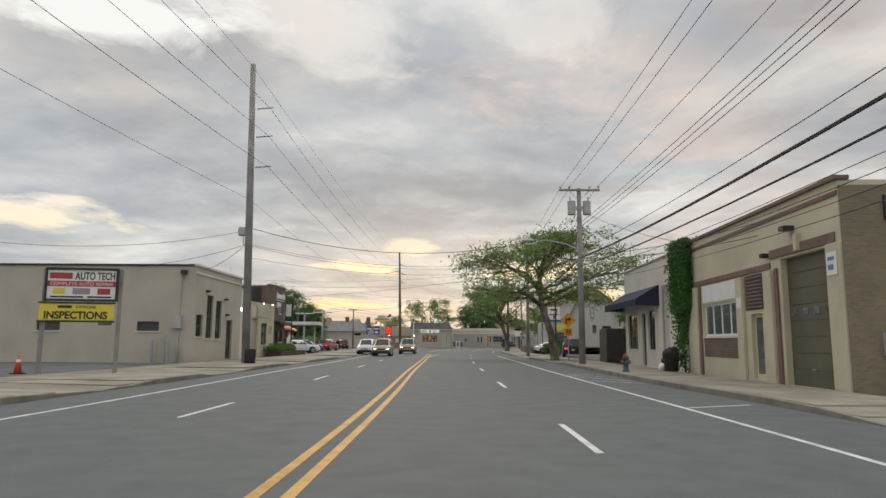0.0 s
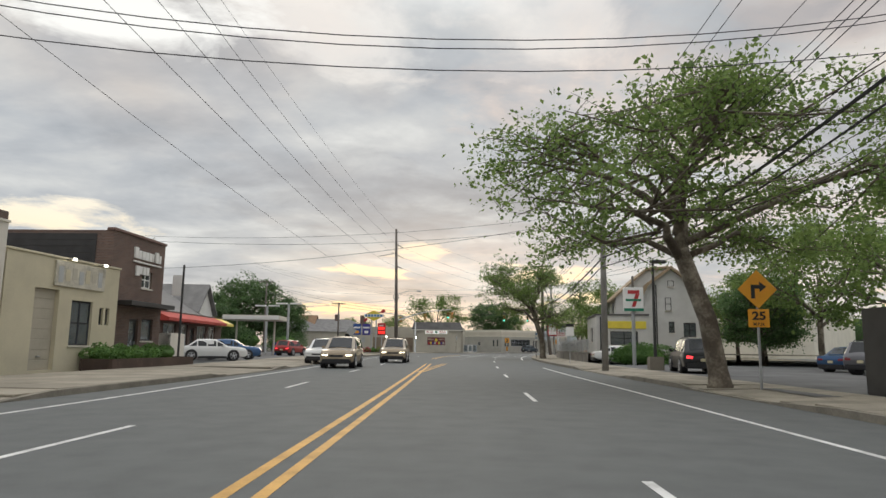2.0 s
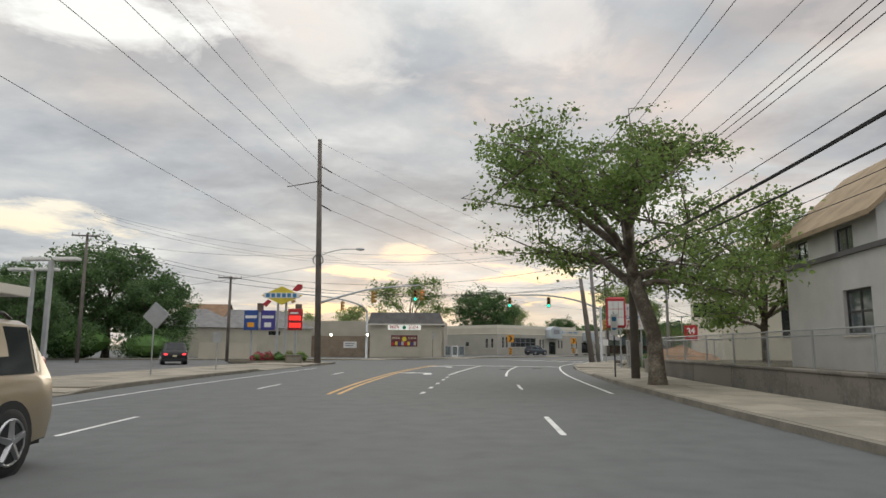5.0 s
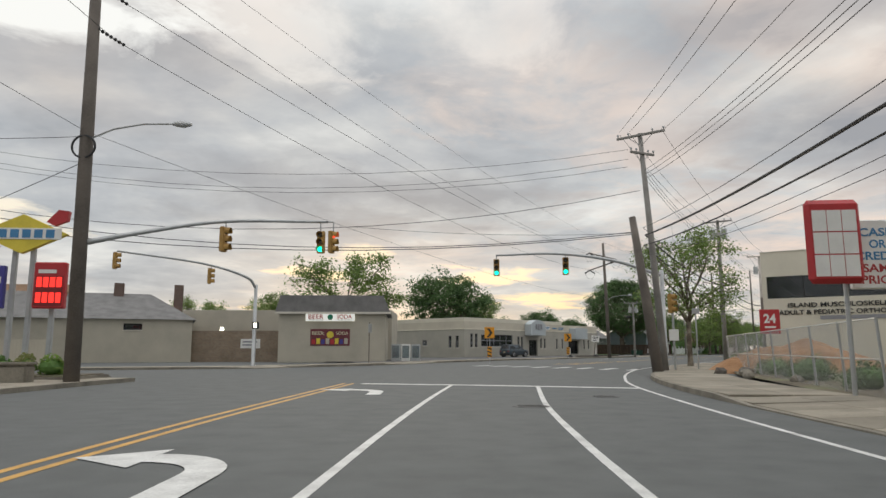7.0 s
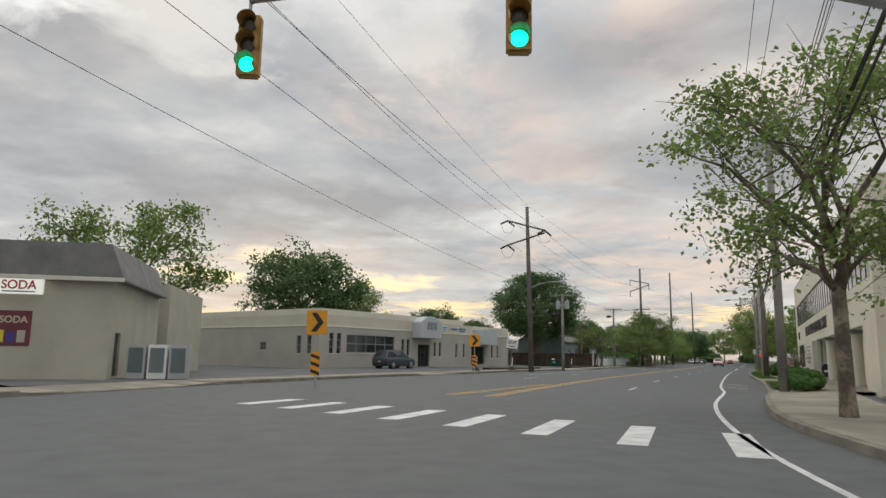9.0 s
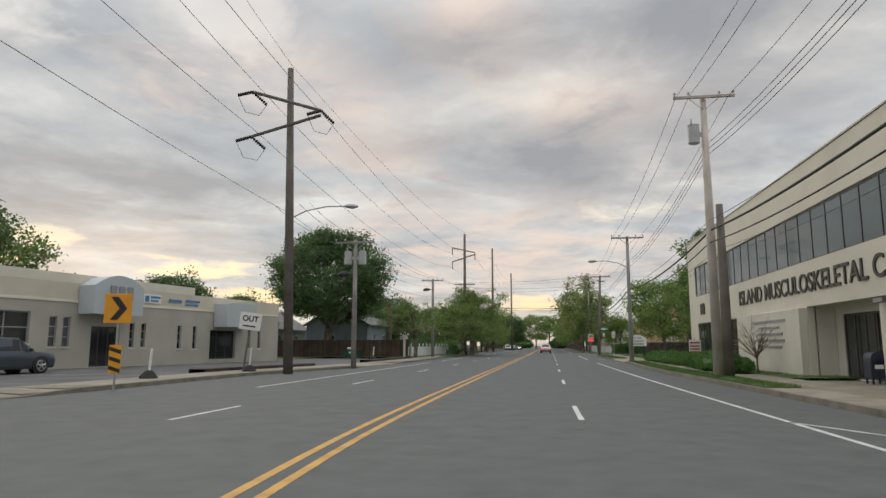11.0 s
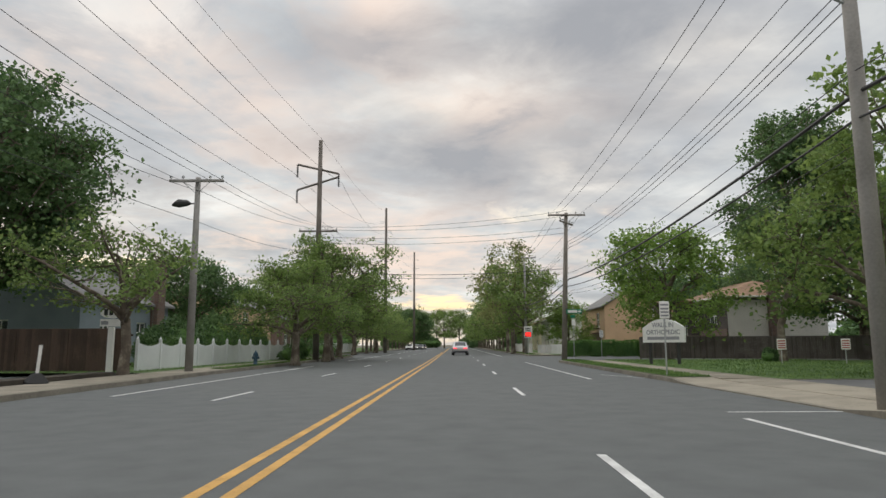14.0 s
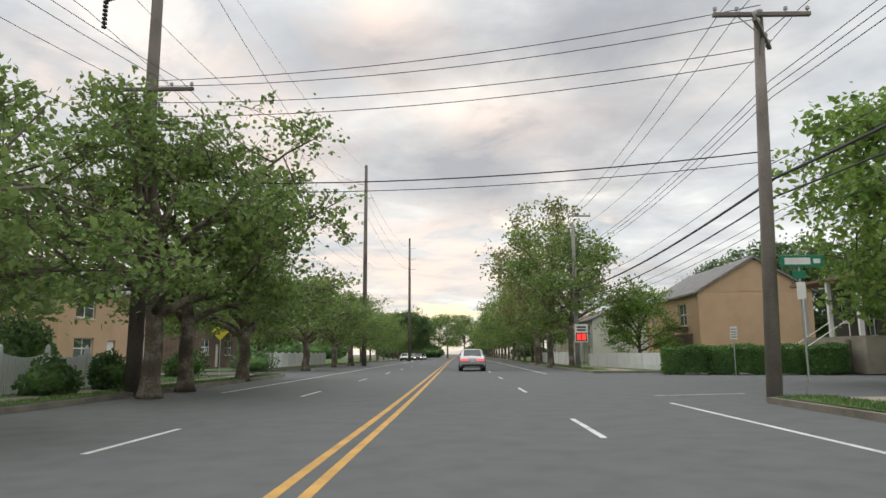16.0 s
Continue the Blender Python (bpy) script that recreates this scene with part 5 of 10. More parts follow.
# shop with the red awning and a cupola
red = thing("corner_store", "brick store with a red fascia awning, grey roof and cupola", "building", m=facing((-21.6, 73.5), (-0.12, 1), 0.0))
o4 = [(2.0, 4.4, 0.9, 2.6), (5.2, 7.0, 0.9, 2.6), (7.6, 8.6, 0.1, 2.4), (9.2, 11.5, 0.9, 2.6), (12.2, 14.0, 0.9, 2.6)]
F_, R_, B_, L_ = shell(red, 16, 22, -0.1, 3.5, BRICK, front=o4)
for o in (o4[0], o4[1], o4[3], o4[4]):
    window(red, F_, o, 2, 1, WHITE, GLASS)
hinged_door(red, F_, o4[2], DARK_METAL, GLASS)
bm = prism(bmesh.new(), [(0, 3.4), (-1.1, 2.95), (-1.1, 2.75), (0, 2.75)], 0.0, 13.8, Matrix(((0, 1, 0, 0), (1, 0, 0, 0), (0, 0, 1, 0), (0, 0, 0, 1))))
part("awning", bm, RED_CLOTH, red, "red cloth awning along the front")
bm = prism(bmesh.new(), [(0, 3.4), (-1.1, 2.95), (-1.1, 2.75), (0, 2.75)], 13.85, 15.9, Matrix(((0, 1, 0, 0), (1, 0, 0, 0), (0, 0, 1, 0), (0, 0, 0, 1))))
part("awning", bm, SIGN_YELLOW, red, "yellow cloth awning at the corner")
bm = bmesh.new()
pts = [(-0.4, -0.4, 3.52), (29, 3.6, 3.52), (29, 18.4, 3.52), (-0.4, 22.4, 3.52), (-0.4, 11, 8.0), (29, 11, 8.0)]
v = [bm.verts.new(p) for p in pts]
for f in ((0, 1, 5, 4), (2, 3, 4, 5), (0, 4, 3), (1, 2, 5), (3, 2, 1, 0)):
    bm.faces.new([v[i] for i in f])
part("roof", bm, SHINGLE, red)
wall_part(red, Matrix.Translation((16.01, 4.0, 0)), 12.7, -0.1, 3.5, 0.25, BRICK)
part("cross_roof", prism(bmesh.new(), [(18.5, 4.0), (21.4, 6.8), (24.3, 4.0), (24.3, 4.2), (21.4, 7.02), (18.5, 4.2)], 2.9, 11.0), SHINGLE, red)
part("gable_wall", prism(bmesh.new(), [(18.8, -0.1), (24.0, -0.1), (24.0, 4.2), (21.4, 6.8), (18.8, 4.2)], 3.3, 3.55), WHITE, red, "white boarded gable")
cup = bmesh.new()
box(cup, 26.55, 28.05, 10.25, 11.75, 7.4, 8.9)
tube(cup, [(27.3, 11, 8.9), (27.3, 11, 9.0), (27.3, 11, 10.4), (27.3, 11, 10.5)], [0.85, 0.72, 0.62, 0.75], 8)
tube(cup, [(27.3, 11, 10.5), (27.3, 11, 11.4)], [0.75, 0.08], 8)
tube(cup, [(27.3, 11, 11.4), (27.3, 11, 12.6)], 0.04, 5)
tube(cup, [(26.9, 11, 12.3), (27.8, 11, 12.3)], [0.12, 0.02], 4)
part("cupola", cup, WHITE, red, "white louvred cupola with a weathervane")

# the cream garage with the roller door, right of the road
gar = thing("cream_garage", "cream rendered garage with maroon trim and an olive roller door", "building", m=facing((12.26, 32.0), (0.03, -1), 0.12))
W = 12.45
go = [(8.9, 11.6, 0.0, 4.05), (6.4, 7.35, 0.05, 2.35), (1.6, 5.25, 1.6, 2.95)]
F_, R_, B_, L_ = shell(gar, W, 18, -0.15, 5.85, CREAM, front=go)
roller_door(gar, F_, go[0], OLIVE_DOOR, 8, 0.2, (4, 4), "olive steel sectional door with a row of small panes")
hinged_door(gar, F_, go[1], CREAM, GLASS, label="pale wooden door with a glass light")
window(gar, F_, go[2], 4, 1, WHITE, GLASS, 0.09)
flat_roof(gar, W, 18, 5.85)
trim(gar, "coping", F_, -0.06, W + 0.06, -0.1, 0.33, 5.853, 5.98, MAROON)
trim(gar, "band", F_, 0.0, W, -0.04, -0.003, 5.42, 5.56, MAROON)
trim(gar, "band", F_, 0.3, 8.2, -0.05, -0.003, 3.8, 4.02, MAROON)
trim(gar, "band", F_, 8.2, 12.2, -0.05, -0.003, 4.12, 4.42, MAROON)
trim(gar, "panel", F_, 1.65, 5.2, -0.03, -0.003, 3.02, 3.74, SIGN_WHITE, "white blank panel over the window")
trim(gar, "brick_panel", F_, 1.65, 5.2, -0.03, -0.003, 0.75, 1.5, BRICK, "brown brick panel under the window")
trim(gar, "louvre", F_, 6.1, 7.6, -0.04, -0.003, 2.5, 3.75, DARK_METAL, "dark slatted vent")
for i in range(9):
    trim(gar, "slat", F_, 6.15, 7.55, -0.08, -0.043, 2.55 + i * 0.13, 2.62 + i * 0.13, MAROON)
for x0, x1 in ((0.0, 1.2), (5.4, 5.95), (7.75, 8.35), (11.85, 12.45)):
    trim(gar, "pilaster", F_, x0, x1, -0.12, -0.003, -0.1, 3.75 if x0 < 8 else 4.1, CREAM)
for x0, x1 in ((8.5, 8.7), (1.25, 1.45), (5.3, 5.38)):
    trim(gar, "pilaster_edge", F_, x0, x1, -0.07, -0.003, -0.1, 3.78, MAROON)
trim(gar, "keystone", F_, 10.1, 10.3, -0.16, -0.003, 4.15, 4.7, CREAM)
trim(gar, "wall_lamp", F_, 9.6, 9.95, -0.35, -0.003, 4.85, 5.0, DARK_METAL)
trim(gar, "wall_lamp", F_, 7.9, 8.1, -0.25, -0.003, 4.2, 4.35, DARK_METAL)
trim(gar, "notice", F_, 11.9, 12.4, -0.14, -0.123, 3.2, 3.85, SIGN_WHITE, "small white and blue notice")
bars(gar, at_wall(F_, 0, 0, -0.141), [(11.98, 12.3, 3.62, 3.72), (11.98, 12.25, 3.35, 3.5)], INK_BLUE)
trim(gar, "notice", F_, 5.5, 5.9, -0.14, -0.123, 2.6, 3.0, SIGN_WHITE)
trim(gar, "side_brickwork", R_, 0.02, 17.9, -0.03, -0.003, -0.1, 5.7, brick_mat("tan_brick_wash", (0.25, 0.20, 0.135), (0.31, 0.25, 0.17), (0.28, 0.245, 0.18)), "brown-washed brick side wall")
trim(gar, "meter_box", R_, 1.4, 2.1, -0.25, -0.003, 1.3, 2.0, CAN, "grey meter boxes on the brick side")
trim(gar, "meter_box", R_, 0.9, 1.3, -0.2, -0.003, 1.0, 1.6, CAN)
trim(gar, "conduit", R_, 1.9, 1.96, -0.08, -0.003, 2.0, 5.2, DARK_METAL)
trim(gar, "conduit", R_, 1.2, 1.3, -0.1, -0.003, 4.7, 5.4, DARK_METAL)

# the pale shop with the navy awning
pale = thing("awning_shop", "pale rendered shop with a navy awning and garage door", "building", m=facing((11.88, 44.4), (0.03, -1), 0.12))
W = 12.35
po = [(8.5, 11.9, 0.0, 4.0), (3.95, 4.75, 0.05, 3.0), (0.75, 2.95, 0.95, 3.05), (5.3, 6.6, 0.95, 3.1)]
F_, R_, B_, L_ = shell(pale, W, 18, -0.15, 5.75, PALE, front=po)
roller_door(pale, F_, po[0], PALE, 5, 0.2, None, "pale sectional garage door")
window(pale, F_, (9.1, 11.2, 2.2, 3.2), 2, 2, WHITE, GLASS, 0.07, 0.08, False, name="door_window")
hinged_door(pale, F_, po[1], DARK_METAL, GLASS)
window(pale, F_, po[2], 2, 1, DARK_METAL, DARK_GLASS)
window(pale, F_, po[3], 1, 1, DARK_METAL, DARK_GLASS)
flat_roof(pale, W, 18, 5.75)
trim(pale, "coping", F_, -0.05, W, -0.07, 0.31, 5.753, 5.84, TAN)
trim(pale, "door_surround", F_, 8.2, 8.45, -0.05, -0.003, 0, 4.2, INK_GREY)
trim(pale, "door_surround", F_, 8.2, 12.1, -0.05, -0.003, 4.05, 4.3, INK_GREY)
swap = Matrix(((0, 1, 0, 0), (1, 0, 0, 0), (0, 0, 1, 0), (0, 0, 0, 1)))
part("awning", prism(bmesh.new(), [(-0.01, 4.4), (-1.25, 3.65), (-1.25, 3.3), (-1.2, 3.3), (-1.2, 3.6), (-0.01, 4.3)], -0.3, 7.6, swap), NAVY, pale, "navy cloth awning on a frame")
for x in (-0.3, 7.58):
    part("awning_end", prism(bmesh.new(), [(-0.01, 4.38), (-1.24, 3.64), (-1.24, 3.3), (-0.01, 3.3)], x, x + 0.02, swap), NAVY, pale)
rng = np.random.default_rng(4)
ivy = thing("ivy", "dense green ivy climbing the wall between two shops", "climbing plant", m=facing((12.1, 33.9), (0.03, -1), 0.12))
pp = np.c_[rng.uniform(0.1, 2.6, 12000), -np.abs(rng.normal(0.12, 0.16, 12000)), rng.uniform(0.1, 1, 12000)]
zz = 6.1 * rng.beta(1.6, 1.0, 12000)
keep = (np.abs(pp[:, 0] - 1.35) < 0.5 + 0.8 * (zz > 2.2 + 0.7 * np.sin(pp[:, 0] * 3))) 
pp[:, 2] = zz
ob = new("foliage", leaf_mesh("foliage", pp[keep], 0.085, rng, LEAF_IVY, 0.3))
ob.parent = ivy
part("stems", tube(tube(bmesh.new(), [(1.3, -0.05, -0.1), (1.25, -0.06, 2.2), (1.6, -0.05, 5.5)], [0.05, 0.04, 0.015], 6), [(1.4, -0.05, -0.1), (1.1, -0.06, 2.6), (0.8, -0.05, 5.0)], [0.05, 0.03, 0.01], 6), BARK, ivy)

# white gambrel house behind the store sign
hs = thing("gambrel_house", "white two-storey gambrel-roofed house with a store below", "house", m=facing((15.2, 98.7), (1, -0.05), 0.9))
gw, gd = 7.0, 9.5
TAN_SHINGLE = mat("tan_shingle", (0.33, 0.25, 0.16), 0.92, 0.2, 1.2, 20, 0.4)
go = [(2.9, 3.5, 4.2, 5.5), (3.2, 3.75, 2.0, 3.1), (4.6, 5.8, 1.6, 3.0)]
F_, R_, B_, L_ = shell(hs, gw, gd, -0.6, 3.4, GREY_SIDING, front=go[1:], left=[(1.5, 2.6, 1.2, 2.6), (4.5, 6.0, 1.2, 2.6)])
out = [(0, 3.4), (0, 4.0), (1.2, 6.6), (3.5, 8.3), (5.8, 6.6), (gw, 4.0), (gw, 3.4)]
part("gable_wall", prism(bmesh.new(), out, 0, 0.25), GREY_SIDING, hs)
part("gable_wall", prism(bmesh.new(), out, gd - 0.25, gd), GREY_SIDING, hs)
for o in go[1:]:
    window(hs, F_, o, 2 if o[1] - o[0] > 1 else 1, 2, DARK_METAL, GLASS)
window(hs, Matrix.Translation((0, -0.12, 0)), go[0], 1, 2, DARK_METAL, GLASS)
window(hs, Matrix.Translation((0, -0.12, 0)), (3.2, 3.8, 6.6, 7.2), 1, 1, DARK_METAL, GLASS)
for a, b in ((1.5, 2.6), (4.5, 6.0)):
    window(hs, L_, (a, b, 1.2, 2.6), 2, 2, DARK_METAL, GLASS)
ro = [(-0.45, 3.75), (-0.3, 4.1), (1.05, 6.85), (3.5, 8.65), (5.95, 6.85), (gw + 0.3, 4.1), (gw + 0.45, 3.75), (gw + 0.3, 3.75), (gw + 0.05, 4.0), (5.8, 6.62), (3.5, 8.34), (1.2, 6.62), (-0.05, 4.0), (-0.3, 3.75)]
part("roof", prism(bmesh.new(), ro, -0.5, gd + 0.4), TAN_SHINGLE, hs)
part("upper_wall", wall_mesh(gd - 2, 3.4, 5.6, 0.2, [(1.0, 2.2, 4.0, 5.2), (4.6, 6.0, 4.0, 5.2)]), GREY_SIDING, hs).matrix_local = Matrix.Translation((-1.8, gd - 1, 0)) @ rot_z(-90)
for a, b in ((1.0, 2.2), (4.6, 6.0)):
    window(hs, Matrix.Translation((-1.8, gd - 1, 0)) @ rot_z(-90), (a, b, 4.0, 5.2), 2, 1, DARK_METAL, GLASS)
part("upper_wall", prism(bmesh.new(), [(-1.8, 3.46), (0.5, 3.46), (3.4, 8.2), (3.4, 8.5), (1.3, 8.27), (-1.8, 5.53)], 0.8, 1.0), GREY_SIDING, hs)
part("dormer_roof", prism(bmesh.new(), [(-2.2, 5.2), (-2.2, 5.4), (1.3, 8.55), (3.5, 8.75), (3.5, 8.55), (1.3, 8.3)], 0.5, gd - 0.3), TAN_SHINGLE, hs)
ext = [(1.2, 3.6, 0.7, 1.9)]
e_m = Matrix.Translation((-4.6, -7.6, 0))
wall_part(hs, e_m, 4.6, -0.9, 3.3, 0.2, GREY_SIDING, ext)
ext_l = Matrix.Translation((-4.6, 1.6, 0)) @ rot_z(-90)
wall_part(hs, ext_l, 8.99, -0.9, 3.3, 0.2, GREY_SIDING, [(4.0, 5.6, 1.0, 2.3)])
window(hs, ext_l, (4.0, 5.6, 1.0, 2.3), 2, 2, DARK_METAL, GLASS)
wall_part(hs, Matrix.Translation((-0.004, 1.6, 0)) @ rot_z(180), 4.39, -0.9, 3.3, 0.2, GREY_SIDING)
wall_part(hs, Matrix.Translation((0, -7.4, 0)) @ rot_z(90), 7.3, -0.9, 3.3, 0.2, GREY_SIDING)
for o in ext:
    window(hs, e_m, o, 2, 2, DARK_METAL, GLASS)
part("extension_roof", box(bmesh.new(), -4.7, -0.003, -7.7, 1.7, 3.303, 3.45), ROOF, hs)
trim(hs, "sign_board", e_m, 0.9, 4.3, -0.1, -0.003, 2.15, 2.8, SIGN_YELLOW, "yellow store sign board")
trim(hs, "downpipe", F_, 2.0, 2.1, -0.1, -0.003, -0.4, 6.8, DARK_METAL)
trim(hs, "downpipe", e_m, 0.3, 0.4, -0.1, -0.003, -0.4, 3.2, DARK_METAL)

# the pale building behind the raised yard
py = thing("yard_building", "off-white block building with a beige upper band behind the raised yard", "building", m=facing((15.1, 119.4), (0.93, -0.37), 0.65))
yo = [(3.3, 6.1, 1.5, 3.75), (7.0, 8.1, 0.0, 2.2)]
F_, R_, B_, L_ = shell(py, 9, 5, -0.7, 4.45, OFFWHITE, front=yo, th=0.3)
window(py, F_, yo[0], 2, 1, DARK_METAL, DARK_GLASS, 0.08, 0.1, True, "wide dark-framed window with a white notice")
hinged_door(py, F_, yo[1], TAN_DOOR)
trim(py, "notice", F_, 4.1, 4.9, 0.06, 0.075, 2.1, 2.6, SIGN_WHITE, "white paper notice")
shell(py, 9, 5, 4.453, 6.2, BEIGE, th=0.3)
for m_, ln in ((F_, 9), (L_, 5), (R_, 5)):
    trim(py, "ledge", m_, 0.0, ln, -0.07, -0.003, 4.36, 4.5, WHITE, "white painted ledge")
flat_roof(py, 9, 5, 6.2)

# drinks shop
beer = thing("drinks_shop", "tan stucco drinks shop with a grey mansard roof", "building", m=facing((-15.75, 168.9), (1, 0.05), 0.1) @ Matrix.Diagonal((0.955, 1.0, 0.965, 1.0)))
F_, R_, B_, L_ = shell(beer, 10.4, 10, -0.15, 4.85, TAN, right=[(0.8, 1.8, 0.1, 2.2)])
hinged_door(beer, R_, (0.8, 1.8, 0.1, 2.2), DARK_METAL)
part("roof", prism(bmesh.new(), [(-0.35, 4.7), (0.15, 6.35), (10.2, 6.35), (10.9, 4.7), (10.9, 4.6), (-0.35, 4.6)], -0.35, 9.6), SHINGLE, beer)
trim(beer, "fascia", F_, -0.36, 10.92, -0.4, -0.353, 4.55, 4.75, PALE)
sgn = trim(beer, "sign_board", F_, 2.65, 7.4, -0.38, -0.2, 3.85, 4.62, SIGN_GLOW, "lit white sign with maroon letters")
text_fit("BEER", 1.5, 0.42, INK_RED, beer, at_wall(F_, 3.65, 4.28, -0.39), 0.02, 0.02)
text_fit("SODA", 1.5, 0.42, INK_RED, beer, at_wall(F_, 6.4, 4.28, -0.39), 0.02, 0.02)
bars(beer, at_wall(F_, 0, 0, -0.381), [(2.95, 4.4, 3.93, 4.0), (5.7, 7.1, 3.93, 4.0)], INK_GREY)
bm = tube(bmesh.new(), [(5.03, -0.395, 4.23), (5.03, -0.384, 4.23)], 0.28, 20)
part("round_logo", bm, SIGN_GREEN, beer)
trim(beer, "poster", F_, 3.1, 6.95, -0.04, -0.003, 1.5, 3.1, mat("poster_maroon", (0.15, 0.035, 0.045), 0.6, 0.15, 2, 20, 0.0), "maroon drinks poster on the wall")
text_fit("BEER", 1.2, 0.32, CREAM, beer, at_wall(F_, 3.85, 2.7, -0.045), 0.01, 0.02)
text_fit("SODA", 1.2, 0.32, CREAM, beer, at_wall(F_, 6.2, 2.7, -0.045), 0.01, 0.02)
part("round_logo", tube(bmesh.new(), [(5.03, -0.055, 2.55), (5.03, -0.042, 2.55)], 0.34, 20), SIGN_YELLOW, beer)
for i in range(8):
    trim(beer, "picture_patch", F_, 3.25 + i * 0.45, 3.6 + i * 0.45, -0.05, -0.042, 1.65, 2.1 + 0.1 * (i % 2), (SIGN_RED, SIGN_YELLOW, SIGN_PURPLE, TAN)[i % 4])

# long tan building behind the petrol station signs, with a brick lean-to
lng = thing("long_building", "long low tan building with a grey pitched roof and chimneys", "building", m=facing((-44, 163), (0.928, 0.371), 0.1))
F_, R_, B_, L_ = shell(lng, 21, 12, -0.15, 3.9, TAN, front=[(15, 16.6, 2.9, 3.5)])
window(lng, F_, (15, 16.6, 2.9, 3.5), 2, 1, DARK_METAL, DARK_GLASS)
bm = bmesh.new()
v = [bm.verts.new(p) for p in ((-0.3, -0.3, 3.9), (21.3, -0.3, 3.9), (21.3, 12.3, 3.9), (-0.3, 12.3, 3.9), (3, 6, 6.7), (17, 6, 6.7))]
for f in ((0, 1, 5, 4), (2, 3, 4, 5), (0, 4, 3), (1, 2, 5), (3, 2, 1, 0)):
    bm.faces.new([v[i] for i in f])
part("roof", bm, SHINGLE, lng)
for x in (13.6, 19.2):
    part("chimney", bevelled(x, x + 0.9, 5.2, 6.1, 4.6, 7.7, 0.03), BRICK, lng)
lean = thing("brick_annex", "low brown brick yard building beside the drinks shop", "building", m=facing((-28, 171.5), (1, 0), 0.1))
F_, R_, B_, L_ = shell(lean, 12, 8, -0.15, 2.9, brick_mat("tan_brick", (0.26, 0.19, 0.13), (0.35, 0.26, 0.18), (0.33, 0.3, 0.25)), front=[(0.6, 2.8, 0.1, 2.0)])
roller_door(lean, F_, (0.6, 2.8, 0.1, 2.0), DARK_METAL, 6)
part("roof", box(bmesh.new(), 0.25, 11.75, 0.25, 7.75, 2.6, 2.75), ROOF, lean)
trim(lean, "notice", F_, 8.0, 9.9, -0.05, -0.003, 1.2, 2.1, SIGN_WHITE, "white notice board on the brick wall")
bars(lean, at_wall(F_, 0, 0, -0.051), [(8.2, 9.6, 1.75, 1.9), (8.2, 9.4, 1.45, 1.6)], INK_GREY)
lp = trim(lean, "wall_lamp", F_, 6.1, 6.4, -0.4, -0.003, 3.0, 3.15, DARK_METAL)
part("lens", bevelled(6.08, 6.42, -0.44, -0.405, 2.9, 3.2, 0.01), LAMP_WHITE, lp, "glowing white lamp lens").matrix_local = Matrix.Identity(4)
upper = thing("flat_roof_store", "plain tan flat-roofed store behind the yard", "building", m=facing((-30, 180.5), (1, 0), 0.1))
shell(upper, 24, 10, -0.15, 5.4, TAN)
flat_roof(upper, 24, 10, 5.4)

# the low office building with arched blue-grey entrance hoods
off = thing("office_building", "long low beige office with blue-grey arched entrance hoods", "building", m=facing((2.8, 200.2), (0.70, 0.714), 0.1))
W = 35.0
oo = [(1.25, 1.85, 1.35, 3.3), (2.25, 2.85, 1.35, 3.3), (3.6, 10.9, 1.45, 3.2), (12.1, 12.6, 1.25, 3.0), (13.0, 13.5, 1.25, 3.0), (15.0, 17.2, 0.05, 2.5), (18.0, 18.4, 1.2, 2.8), (19.0, 19.4, 1.2, 2.8), (22.4, 22.8, 1.1, 2.75), (24.0, 24.4, 1.1, 2.75), (25.9, 29.0, 0.3, 2.5), (30.6, 31.0, 1.1, 2.7), (32.0, 32.4, 1.1, 2.7)]
lo = [(16.9, 17.5, 1.3, 3.0), (18.3, 18.9, 1.3, 3.0), (11.5, 12.5, 1.6, 2.4)]
GREIGE = mat("grey_beige_render", (0.42, 0.40, 0.345), 0.88, 0.08, 0.6, 30, 0.1)
F_, R_, B_, L_ = shell(off, W, 20, -0.15, 3.85, GREIGE, front=oo, left=lo)
shell(off, W, 20, 3.852, 5.0, BEIGE)
for i, o in enumerate(oo):
    if i == 2:
        window(off, F_, o, 5, 2, INK_GREY, DARK_GLASS, 0.07)
    elif i in (5, 10):
        window(off, F_, o, 3, 1, DARK_METAL, DARK_GLASS, 0.08, 0.2, False, "glazed dark-framed entrance")
    else:
        window(off, F_, o, 1, 3, INK_GREY, DARK_GLASS, 0.05)
for o in lo:
    window(off, L_, o, 1, 2, INK_GREY, DARK_GLASS, 0.05)
flat_roof(off, W, 20, 5.0)
part("parapet", box(bmesh.new(), 0, 24, -0.003, 0.3, 5.003, 5.55), OFFWHITE, off)
part("parapet", box(bmesh.new(), -0.003, 0.3, 0.303, 19.9, 5.003, 5.55), OFFWHITE, off)
trim(off, "band", F_, 0, 34.8, -0.05, -0.003, 3.85, 4.0, OFFWHITE)
trim(off, "band", L_, 0, 20, -0.05, -0.003, 3.85, 4.0, OFFWHITE)
BLUEGREY = mat("blue_grey_panel", (0.47, 0.51, 0.53), 0.6, 0.06, 0.6, 30, 0.04)
for x0, x1, z0, z1, rise in ((13.9, 17.7, 3.2, 4.9, 0.7), (26.2, 29.9, 2.75, 4.5, 0.12)):
    n = 12
    arc = [(x0 + (x1 - x0) * i / n, z1 + rise * (1 - (2 * i / n - 1) ** 2)) for i in range(n + 1)]
    part("entrance_hood", prism(bmesh.new(), [(x1, z0), (x0, z0)] + arc, -1.3, -0.055), BLUEGREY, off, "blue-grey curved entrance hood")
